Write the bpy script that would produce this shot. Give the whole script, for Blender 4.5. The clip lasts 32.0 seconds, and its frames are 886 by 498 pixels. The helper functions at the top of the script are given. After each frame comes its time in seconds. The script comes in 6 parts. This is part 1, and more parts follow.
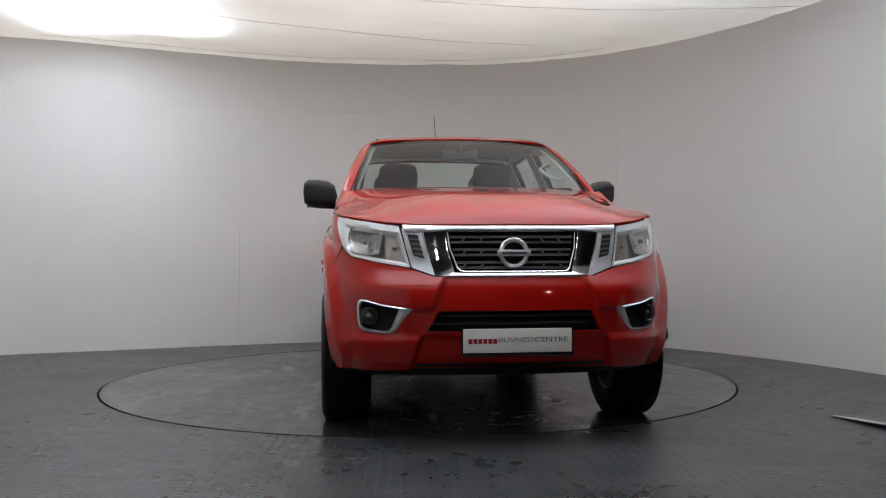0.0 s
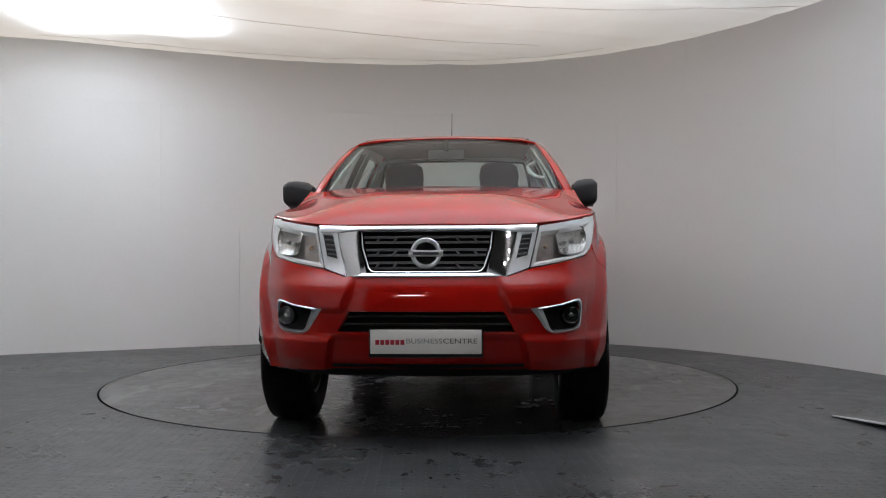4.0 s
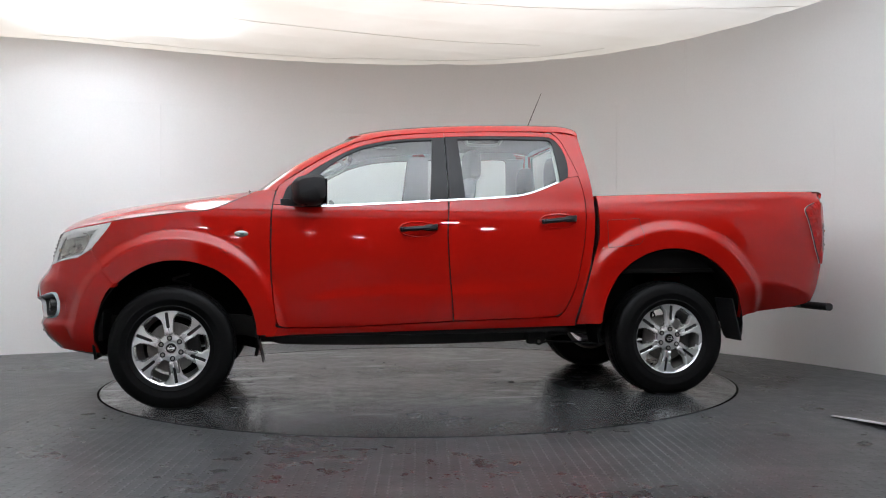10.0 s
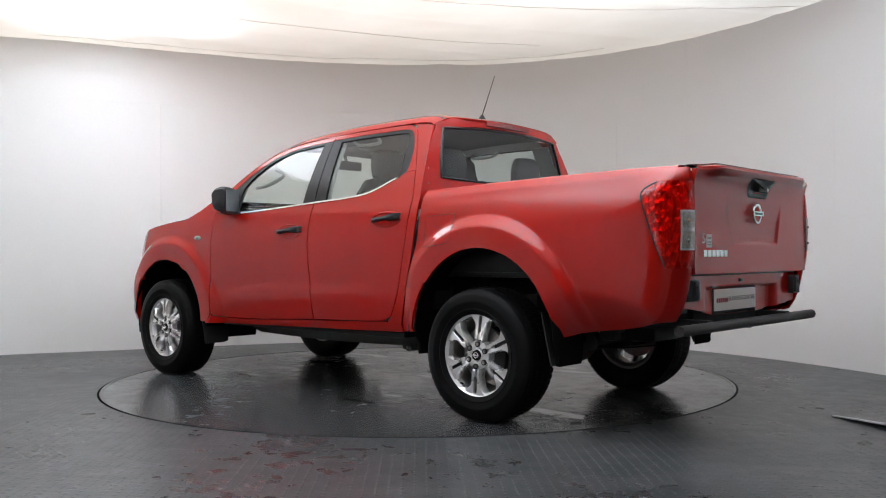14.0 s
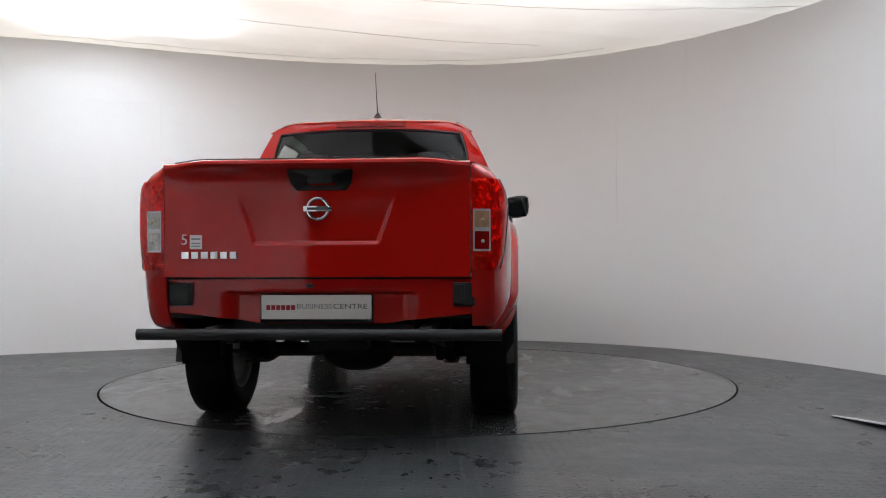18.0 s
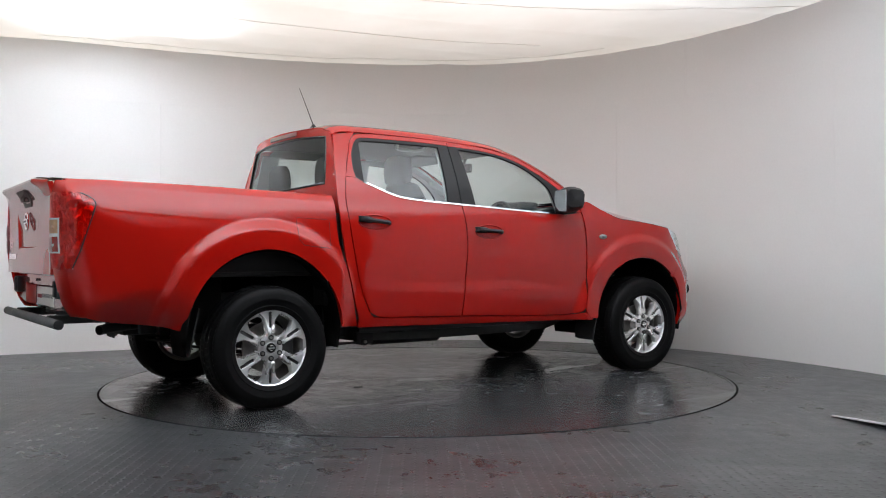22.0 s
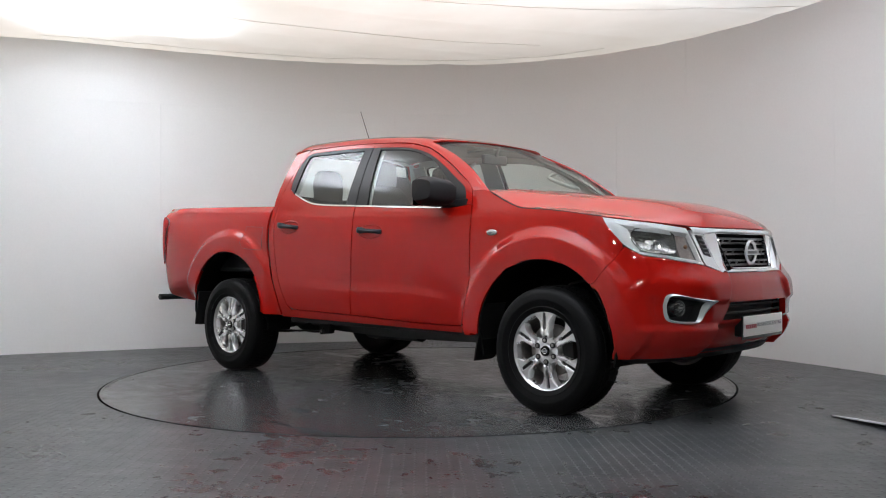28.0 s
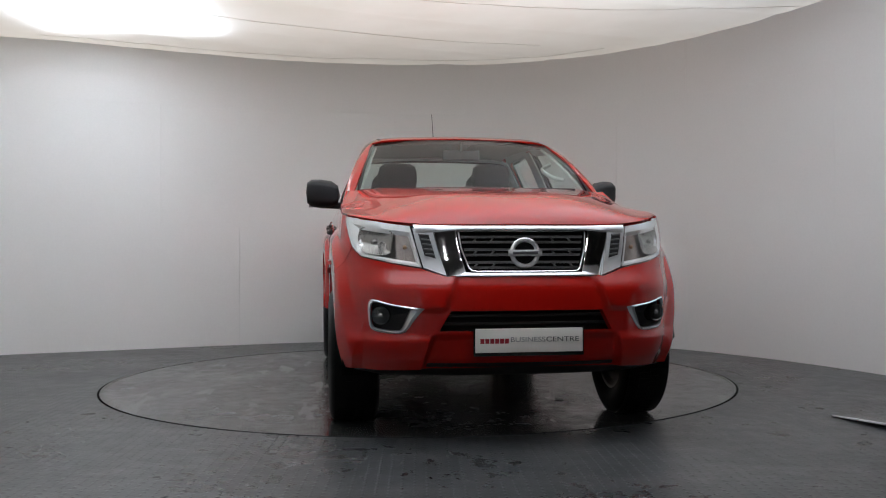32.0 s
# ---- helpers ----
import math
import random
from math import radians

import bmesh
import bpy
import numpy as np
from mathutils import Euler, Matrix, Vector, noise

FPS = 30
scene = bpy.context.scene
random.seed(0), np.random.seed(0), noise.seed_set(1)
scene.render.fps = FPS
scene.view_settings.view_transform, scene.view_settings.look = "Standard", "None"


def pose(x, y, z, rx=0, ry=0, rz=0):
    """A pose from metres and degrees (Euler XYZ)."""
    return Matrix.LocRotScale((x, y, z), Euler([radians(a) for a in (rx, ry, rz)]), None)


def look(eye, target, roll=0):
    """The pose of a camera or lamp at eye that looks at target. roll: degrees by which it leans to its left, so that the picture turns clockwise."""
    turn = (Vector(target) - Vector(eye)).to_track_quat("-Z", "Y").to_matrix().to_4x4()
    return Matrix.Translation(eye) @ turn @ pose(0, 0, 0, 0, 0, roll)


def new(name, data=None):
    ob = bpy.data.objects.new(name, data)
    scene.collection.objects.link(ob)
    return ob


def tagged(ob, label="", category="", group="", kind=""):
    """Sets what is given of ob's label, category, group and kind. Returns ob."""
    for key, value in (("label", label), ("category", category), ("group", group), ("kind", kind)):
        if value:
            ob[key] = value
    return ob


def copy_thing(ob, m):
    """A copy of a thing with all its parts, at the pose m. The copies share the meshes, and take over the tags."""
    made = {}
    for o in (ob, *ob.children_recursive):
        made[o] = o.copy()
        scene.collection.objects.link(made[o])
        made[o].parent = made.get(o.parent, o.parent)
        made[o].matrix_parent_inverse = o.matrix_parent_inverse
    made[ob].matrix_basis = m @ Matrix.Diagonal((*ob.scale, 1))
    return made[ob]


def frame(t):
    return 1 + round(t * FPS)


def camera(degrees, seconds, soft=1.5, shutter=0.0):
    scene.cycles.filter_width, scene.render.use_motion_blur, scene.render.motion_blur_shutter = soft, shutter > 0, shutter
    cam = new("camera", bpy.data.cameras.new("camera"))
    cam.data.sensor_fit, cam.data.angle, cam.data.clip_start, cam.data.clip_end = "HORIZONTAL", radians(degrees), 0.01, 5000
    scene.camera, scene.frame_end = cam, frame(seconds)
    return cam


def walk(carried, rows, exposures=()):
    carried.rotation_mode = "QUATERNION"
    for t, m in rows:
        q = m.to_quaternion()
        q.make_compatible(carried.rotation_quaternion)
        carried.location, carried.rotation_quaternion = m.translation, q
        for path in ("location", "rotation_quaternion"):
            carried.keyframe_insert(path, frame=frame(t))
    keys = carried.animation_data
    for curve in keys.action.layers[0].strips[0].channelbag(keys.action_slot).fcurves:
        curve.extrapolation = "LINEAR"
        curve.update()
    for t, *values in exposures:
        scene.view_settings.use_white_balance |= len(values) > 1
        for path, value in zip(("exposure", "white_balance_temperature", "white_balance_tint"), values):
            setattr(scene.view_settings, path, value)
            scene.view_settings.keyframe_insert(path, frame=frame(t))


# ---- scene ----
# ---------- camera: on a fixed stand in front of the turntable ----------
cam = camera(51.97, 32.0, soft=1.05)
EYE, AIM = (0.0, -6.836, 0.9138), (0.152, -0.838, 0.9572)
walk(cam, [(0.0, look(EYE, AIM, -0.24)), (32.0, look(EYE, AIM, -0.24))],
     exposures=[(0.0, -0.20), (5.5, -0.20), (7.0, 0.00), (8.0, 0.26), (14.0, 0.30), (17.5, 0.22), (21.0, 0.28), (25.0, 0.32), (28.3, 0.22), (29.2, 0.15), (30.0, -0.08), (31.0, -0.18), (32.0, -0.20)])

# heading of the truck on the turntable, in degrees, time by time
HEADINGS = [(0, -84.73), (2.3, -84.73), (2.5, -84.92), (3, -86.6), (3.5, -89.93), (4, -94.59), (4.5, -101.14), (5, -107.64), (5.5, -114.14), (6.5, -127.14), (7.5, -140.05), (8.5, -152.91), (9.5, -165.75), (10.5, -178.55), (11.5, -191.3), (12.5, -204.02), (13.5, -216.76), (14.5, -229.69), (15.5, -242.76), (16.5, -255.84), (17.5, -268.88), (18.5, -281.93), (19.5, -295.04), (20.5, -308.16), (21.5, -321.17), (22.5, -334.03), (23.5, -346.84), (24.5, -359.61), (25.5, -372.31), (26.5, -385.12), (27.5, -397.92), (28.5, -410.85), (29.5, -423.87), (30, -430.24), (30.5, -435.97), (31, -440.13), (31.5, -442.58), (32, -443.45)]
TRUCK_OFFSET = (0.0875, 0.2275)

# ---------- light ----------
world = bpy.data.worlds.new("world")
scene.world = world
world.use_nodes = True
world.node_tree.nodes["Background"].inputs[0].default_value = (0.02, 0.02, 0.022, 1)
world.node_tree.nodes["Background"].inputs[1].default_value = 0.3


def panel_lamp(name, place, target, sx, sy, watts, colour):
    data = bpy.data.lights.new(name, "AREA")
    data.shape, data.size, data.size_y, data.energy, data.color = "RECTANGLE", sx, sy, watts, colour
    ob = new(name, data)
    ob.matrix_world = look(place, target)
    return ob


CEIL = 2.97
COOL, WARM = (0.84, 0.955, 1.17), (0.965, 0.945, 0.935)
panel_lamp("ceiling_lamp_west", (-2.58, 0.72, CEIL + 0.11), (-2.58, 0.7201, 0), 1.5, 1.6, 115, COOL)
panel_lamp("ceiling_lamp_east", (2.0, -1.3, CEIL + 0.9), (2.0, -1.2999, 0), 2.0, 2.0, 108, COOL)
# unseen lamp, added to brighten the sides that face the camera
panel_lamp("added_fill_south", (-0.3, -2.6, CEIL + 0.9), (-0.3, -2.5999, 0), 3.6, 1.7, 300, COOL)
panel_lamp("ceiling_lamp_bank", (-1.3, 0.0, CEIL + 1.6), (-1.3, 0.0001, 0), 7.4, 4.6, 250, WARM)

# ---------- materials ----------


def node_mat(name):
    m = bpy.data.materials.new(name)
    m.use_nodes = True
    return m, m.node_tree.nodes, m.node_tree.links, m.node_tree.nodes["Principled BSDF"]


def paint(name, colour, rough=0.5, metal=0.0, vary=0.08, grain=40.0, big=2.5, bump=0.0, bump_scale=120.0, rough_vary=0.08, coat=0.0, spec=0.5, sheen=0.0):
    """A surface with a broad and a fine variation of colour and gloss, and a fine relief."""
    m, n, l, b = node_mat(name)
    tc = n.new("ShaderNodeTexCoord")
    n1, n2 = n.new("ShaderNodeTexNoise"), n.new("ShaderNodeTexNoise")
    n1.inputs["Scale"].default_value, n2.inputs["Scale"].default_value = big, grain
    n1.inputs["Detail"].default_value, n2.inputs["Detail"].default_value = 4, 5
    mixv = n.new("ShaderNodeMath")
    mixv.operation = "ADD"
    for k in (n1, n2):
        l.new(tc.outputs["Object"], k.inputs["Vector"])
    l.new(n1.outputs["Fac"], mixv.inputs[0])
    l.new(n2.outputs["Fac"], mixv.inputs[1])
    ramp = n.new("ShaderNodeMapRange")
    ramp.inputs["From Min"].default_value, ramp.inputs["From Max"].default_value = 0.6, 1.4
    ramp.inputs["To Min"].default_value, ramp.inputs["To Max"].default_value = 1 - vary, 1 + vary
    l.new(mixv.outputs[0], ramp.inputs["Value"])
    mul = n.new("ShaderNodeMix")
    mul.data_type, mul.blend_type = "RGBA", "MULTIPLY"
    mul.inputs["Factor"].default_value = 1
    mul.inputs["A"].default_value = (*colour, 1)
    l.new(ramp.outputs["Result"], mul.inputs["B"])
    l.new(mul.outputs["Result"], b.inputs["Base Color"])
    rr = n.new("ShaderNodeMapRange")
    rr.inputs["From Min"].default_value, rr.inputs["From Max"].default_value = 0.3, 0.7
    rr.inputs["To Min"].default_value, rr.inputs["To Max"].default_value = max(0.02, rough - rough_vary), min(1, rough + rough_vary)
    l.new(n1.outputs["Fac"], rr.inputs["Value"])
    l.new(rr.outputs["Result"], b.inputs["Roughness"])
    b.inputs["Metallic"].default_value = metal
    b.inputs["Coat Weight"].default_value = coat
    b.inputs["Coat Roughness"].default_value = 0.012
    b.inputs["Specular IOR Level"].default_value = spec
    if bump:
        n3 = n.new("ShaderNodeTexNoise")
        n3.inputs["Scale"].default_value, n3.inputs["Detail"].default_value = bump_scale, 3
        l.new(tc.outputs["Object"], n3.inputs["Vector"])
        bp = n.new("ShaderNodeBump")
        bp.inputs["Strength"].default_value, bp.inputs["Distance"].default_value = 0.6, bump
        l.new(n3.outputs["Fac"], bp.inputs["Height"])
        l.new(bp.outputs["Normal"], b.inputs["Normal"])
    return m


def plain(name, colour, rough=0.4, metal=0.0, emit=0.0, trans=0.0, ior=1.45):
    m, n, l, b = node_mat(name)
    b.inputs["Base Color"].default_value = (*colour, 1)
    b.inputs["Roughness"].default_value, b.inputs["Metallic"].default_value = rough, metal
    b.inputs["Transmission Weight"].default_value, b.inputs["IOR"].default_value = trans, ior
    if emit:
        b.inputs["Emission Color"].default_value, b.inputs["Emission Strength"].default_value = (*colour, 1), emit
    return m


def pane(name, tint, gloss=0.02, base=0.05):
    """A thin sheet of clear or tinted glass."""
    m, n, l, b = node_mat(name)
    out = n["Material Output"]
    t, g, mx, f = n.new("ShaderNodeBsdfTransparent"), n.new("ShaderNodeBsdfGlossy"), n.new("ShaderNodeMixShader"), n.new("ShaderNodeLayerWeight")
    t.inputs["Color"].default_value = (*tint, 1)
    g.inputs["Roughness"].default_value = gloss
    f.inputs["Blend"].default_value = 0.5
    pw, sc = n.new("ShaderNodeMath"), n.new("ShaderNodeMath")
    pw.operation, sc.operation = "POWER", "MULTIPLY_ADD"
    pw.inputs[1].default_value = 5.2
    sc.inputs[1].default_value, sc.inputs[2].default_value = 0.9, base
    l.new(f.outputs["Facing"], pw.inputs[0])
    l.new(pw.outputs[0], sc.inputs[0])
    l.new(sc.outputs[0], mx.inputs[0])
    l.new(t.outputs[0], mx.inputs[1])
    l.new(g.outputs[0], mx.inputs[2])
    l.new(mx.outputs[0], out.inputs["Surface"])
    return m


def fabric_mat():
    m, n, l, b = node_mat("ceiling_fabric")
    out = n["Material Output"]
    tc, nz, wv = n.new("ShaderNodeTexCoord"), n.new("ShaderNodeTexNoise"), n.new("ShaderNodeTexNoise")
    nz.inputs["Scale"].default_value, nz.inputs["Detail"].default_value = 1.4, 5
    wv.inputs["Scale"].default_value, wv.inputs["Detail"].default_value = 220, 2
    l.new(tc.outputs["Object"], nz.inputs["Vector"])
    l.new(tc.outputs["Object"], wv.inputs["Vector"])
    rp = n.new("ShaderNodeValToRGB")
    rp.color_ramp.elements[0].position, rp.color_ramp.elements[0].color = 0.3, (0.80, 0.755, 0.68, 1)
    rp.color_ramp.elements[1].position, rp.color_ramp.elements[1].color = 0.7, (0.86, 0.825, 0.76, 1)
    l.new(nz.outputs["Fac"], rp.inputs["Fac"])
    bp = n.new("ShaderNodeBump")
    bp.inputs["Strength"].default_value, bp.inputs["Distance"].default_value = 0.25, 0.002
    l.new(wv.outputs["Fac"], bp.inputs["Height"])
    d, t, mx = n.new("ShaderNodeBsdfDiffuse"), n.new("ShaderNodeBsdfTranslucent"), n.new("ShaderNodeMixShader")
    for k in (d, t):
        l.new(rp.outputs["Color"], k.inputs["Color"])
        l.new(bp.outputs["Normal"], k.inputs["Normal"])
    mx.inputs[0].default_value = 0.45
    l.new(d.outputs[0], mx.inputs[1])
    l.new(t.outputs[0], mx.inputs[2])
    l.new(mx.outputs[0], out.inputs["Surface"])
    return m


def facet_mat():
    """Bright lamp bowl pressed in small facets."""
    m, n, l, b = node_mat("faceted_reflector")
    tc, mp, vo, bp = n.new("ShaderNodeTexCoord"), n.new("ShaderNodeMapping"), n.new("ShaderNodeTexVoronoi"), n.new("ShaderNodeBump")
    mp.inputs["Scale"].default_value = (1, 1, 0.55)
    vo.inputs["Scale"].default_value, vo.distance = 42, "CHEBYCHEV"
    l.new(tc.outputs["Object"], mp.inputs["Vector"])
    l.new(mp.outputs[0], vo.inputs["Vector"])
    bp.inputs["Strength"].default_value, bp.inputs["Distance"].default_value = 1.0, 0.03
    l.new(vo.outputs["Distance"], bp.inputs["Height"])
    l.new(bp.outputs["Normal"], b.inputs["Normal"])
    b.inputs["Base Color"].default_value = (0.92, 0.88, 0.84, 1)
    b.inputs["Metallic"].default_value, b.inputs["Roughness"].default_value = 0.4, 0.16
    return m


def floor_mat(name, base, rough_lo, rough_hi, relief, wet=0.0):
    """Dark painted chequer plate: short raised bars in turn along and across, scuffed and partly damp."""
    m, n, l, b = node_mat(name)

    def math_node(op, a, c=None, v=None):
        k = n.new("ShaderNodeMath")
        k.operation = op
        for i, s in enumerate((a, c)):
            if s is None:
                continue
            if isinstance(s, (int, float)):
                k.inputs[i].default_value = s
            else:
                l.new(s, k.inputs[i])
        return k.outputs[0]

    tc, sep = n.new("ShaderNodeTexCoord"), n.new("ShaderNodeSeparateXYZ")
    l.new(tc.outputs["Object"], sep.inputs[0])
    x, y = sep.outputs[0], sep.outputs[1]
    u, v = math_node("DIVIDE", x, 0.05), math_node("DIVIDE", y, 0.022)
    par = math_node("MODULO", math_node("ADD", math_node("FLOOR", u), math_node("FLOOR", v)), 2.0)
    par = math_node("ABSOLUTE", par)
    fu, fv = math_node("SUBTRACT", math_node("FRACT", u), 0.5), math_node("SUBTRACT", math_node("FRACT", v), 0.5)

    def bar(a, c):
        s = math_node("ADD", math_node("POWER", math_node("MULTIPLY", a, 2.3), 2.0), math_node("POWER", math_node("MULTIPLY", c, 7.0), 2.0))
        return math_node("MAXIMUM", math_node("SUBTRACT", 1.0, s), 0.0)

    mixb = n.new("ShaderNodeMix")
    mixb.data_type = "FLOAT"
    l.new(par, mixb.inputs["Factor"])
    l.new(bar(fu, fv), mixb.inputs[2])
    l.new(bar(fv, fu), mixb.inputs[3])
    bars = mixb.outputs[0]
    n1, n2, n3 = (n.new("ShaderNodeTexNoise") for _ in range(3))
    for k, s, d in ((n1, 0.9, 6), (n2, 9.0, 6), (n3, 70.0, 4)):
        k.inputs["Scale"].default_value, k.inputs["Detail"].default_value = s, d
        k.inputs["Roughness"].default_value = 0.6
        l.new(tc.outputs["Object"], k.inputs["Vector"])
    rp = n.new("ShaderNodeValToRGB")
    e = rp.color_ramp.elements
    e[0].position, e[0].color = 0.32, tuple(c * 0.62 for c in base) + (1,)
    e[1].position, e[1].color = 0.72, tuple(c * 1.45 for c in base) + (1,)
    fac = math_node("ADD", math_node("MULTIPLY", n1.outputs["Fac"], 0.55), math_node("MULTIPLY", n2.outputs["Fac"], 0.45))
    l.new(fac, rp.inputs["Fac"])
    mul = n.new("ShaderNodeMix")
    mul.data_type, mul.blend_type = "RGBA", "MULTIPLY"
    mul.inputs["Factor"].default_value = 1
    l.new(rp.outputs["Color"], mul.inputs["A"])
    dots = n.new("ShaderNodeMapRange")
    dots.inputs["From Min"].default_value, dots.inputs["From Max"].default_value = 0.25, 0.75
    dots.inputs["To Min"].default_value, dots.inputs["To Max"].default_value = 0.58, 1.42
    l.new(n3.outputs["Fac"], dots.inputs["Value"])
    l.new(dots.outputs["Result"], mul.inputs["B"])
    l.new(mul.outputs["Result"], b.inputs["Base Color"])
    rr = n.new("ShaderNodeMapRange")
    rr.inputs["From Min"].default_value, rr.inputs["From Max"].default_value = 0.38, 0.62
    rr.inputs["To Min"].default_value, rr.inputs["To Max"].default_value = rough_lo, rough_hi
    l.new(fac, rr.inputs["Value"])
    rough = rr.outputs["Result"]
    height = math_node("ADD", math_node("MULTIPLY", bars, relief), math_node("MULTIPLY", n3.outputs["Fac"], 0.00008 if wet else 0.0002))
    if wet:
        w, wr = n.new("ShaderNodeTexNoise"), n.new("ShaderNodeValToRGB")
        w.inputs["Scale"].default_value, w.inputs["Detail"].default_value, w.inputs["Roughness"].default_value = 1.7, 7, 0.62
        mp = n.new("ShaderNodeMapping")
        mp.inputs["Scale"].default_value, mp.inputs["Rotation"].default_value = (0.6, 2.2, 1), (0, 0, 0.3)
        l.new(tc.outputs["Object"], mp.inputs["Vector"])
        l.new(mp.outputs[0], w.inputs["Vector"])
        wr.color_ramp.elements[0].position, wr.color_ramp.elements[1].position = 0.58, 0.625
        l.new(w.outputs["Fac"], wr.inputs["Fac"])
        film = wr.outputs["Color"]
        mr = n.new("ShaderNodeMix")
        mr.data_type = "FLOAT"
        l.new(film, mr.inputs["Factor"])
        l.new(rough, mr.inputs[2])
        mr.inputs[3].default_value = 0.09
        rough = mr.outputs[0]
        # pale rims round the damp patches: glints of the puddle edges put into the colour
        rim, pale = n.new("ShaderNodeValToRGB"), n.new("ShaderNodeMix")
        k = rim.color_ramp.elements
        k[0].position, k[0].color = 0.55, (0, 0, 0, 1)
        k[1].position, k[1].color = 0.58, (1, 1, 1, 1)
        k2 = k.new(0.61)
        k2.color = (0, 0, 0, 1)
        l.new(w.outputs["Fac"], rim.inputs["Fac"])
        pale.data_type, pale.blend_type = "RGBA", "MIX"
        l.new(math_node("MULTIPLY", rim.outputs["Color"], math_node("MULTIPLY", n2.outputs["Fac"], 0.2)), pale.inputs["Factor"])
        l.new(mul.outputs["Result"], pale.inputs["A"])
        pale.inputs["B"].default_value = (0.11, 0.11, 0.107, 1)
        l.new(pale.outputs["Result"], b.inputs["Base Color"])
        height = math_node("MULTIPLY", height, math_node("SUBTRACT", 1.0, math_node("MULTIPLY", film, wet)))
    else:
        sc, sr, mp = n.new("ShaderNodeTexNoise"), n.new("ShaderNodeMapRange"), n.new("ShaderNodeMapping")
        sc.inputs["Scale"].default_value, sc.inputs["Detail"].default_value, sc.inputs["Roughness"].default_value = 1.3, 7, 0.66
        mp.inputs["Scale"].default_value, mp.inputs["Rotation"].default_value = (0.45, 2.6, 1), (0, 0, 0.75)
        sr.inputs["From Min"].default_value, sr.inputs["From Max"].default_value = 0.52, 0.72
        sr.inputs["To Min"].default_value, sr.inputs["To Max"].default_value = 0.0, 0.55
        l.new(tc.outputs["Object"], mp.inputs["Vector"])
        l.new(mp.outputs[0], sc.inputs["Vector"])
        l.new(sc.outputs["Fac"], sr.inputs["Value"])
        pale = n.new("ShaderNodeMix")
        pale.data_type, pale.blend_type = "RGBA", "MIX"
        l.new(sr.outputs["Result"], pale.inputs["Factor"])
        l.new(mul.outputs["Result"], pale.inputs["A"])
        pale.inputs["B"].default_value = (0.12, 0.12, 0.117, 1)
        l.new(pale.outputs["Result"], b.inputs["Base Color"])
    b.inputs["Specular IOR Level"].default_value = 0.42 if wet else 0.34
    l.new(rough, b.inputs["Roughness"])
    bp = n.new("ShaderNodeBump")
    bp.inputs["Strength"].default_value, bp.inputs["Distance"].default_value = 1.0, 1.0
    l.new(height, bp.inputs["Height"])
    l.new(bp.outputs["Normal"], b.inputs["Normal"])
    return m


M = {}
M["board"] = paint("white_wall_paint", (0.772, 0.768, 0.756), 0.62, vary=0.025, grain=55, big=0.8, bump=0.0006, bump_scale=300)
M["fabric"] = fabric_mat()
M["floor"] = floor_mat("floor_plate", (0.047, 0.050, 0.053), 0.24, 0.40, 0.0034)
M["disc"] = floor_mat("turntable_plate", (0.047, 0.0485, 0.050), 0.15, 0.30, 0.0003, wet=0.97)
M["scrap"] = paint("pale_flake", (0.20, 0.19, 0.18), 0.55, vary=0.3, grain=60)
# near-black; in gaps and holes it stands for their shade
M["pit"] = paint("recess_black", (0.004, 0.004, 0.004), 0.8, spec=0.1)
M["hall"] = paint("dark_hall_cladding", (0.045, 0.038, 0.034), 0.8, vary=0.3)
M["alu"] = paint("brushed_aluminium", (0.72, 0.73, 0.74), 0.42, 0.45, vary=0.1, grain=90)
M["timber"] = paint("tan_timber", (0.36, 0.25, 0.14), 0.55, vary=0.15, grain=30)
M["lit"] = plain("lit_diffuser", (0.97, 0.96, 0.95), emit=170.0)

# ---------- helpers for meshes ----------


def mesh_ob(name, bm, material, parent=None, label="", smooth=True, kind=""):
    bmesh.ops.recalc_face_normals(bm, faces=bm.faces)
    me = bpy.data.meshes.new(name)
    bm.to_mesh(me)
    bm.free()
    if smooth:
        me.polygons.foreach_set("use_smooth", [True] * len(me.polygons))
        me.set_sharp_from_angle(angle=radians(38))
    for k in (material if isinstance(material, (list, tuple)) else [material]):
        me.materials.append(k)
    ob = new(name, me)
    if parent:
        ob.parent = parent
    return tagged(ob, label, kind=kind)


def part(name, bm, material, parent, label=""):
    return mesh_ob(name, bm, material, parent, label)


def box(bm, x0, x1, y0, y1, z0, z1, bevel=0.0, seg=2):
    m = Matrix.LocRotScale(((x0 + x1) / 2, (y0 + y1) / 2, (z0 + z1) / 2), None, (abs(x1 - x0), abs(y1 - y0), abs(z1 - z0)))
    r = bmesh.ops.create_cube(bm, size=1, matrix=m)
    if bevel:
        es = {e for v in r["verts"] for e in v.link_edges}
        bmesh.ops.bevel(bm, geom=list(es), offset=bevel, segments=seg, profile=0.6, affect="EDGES")
    return bm


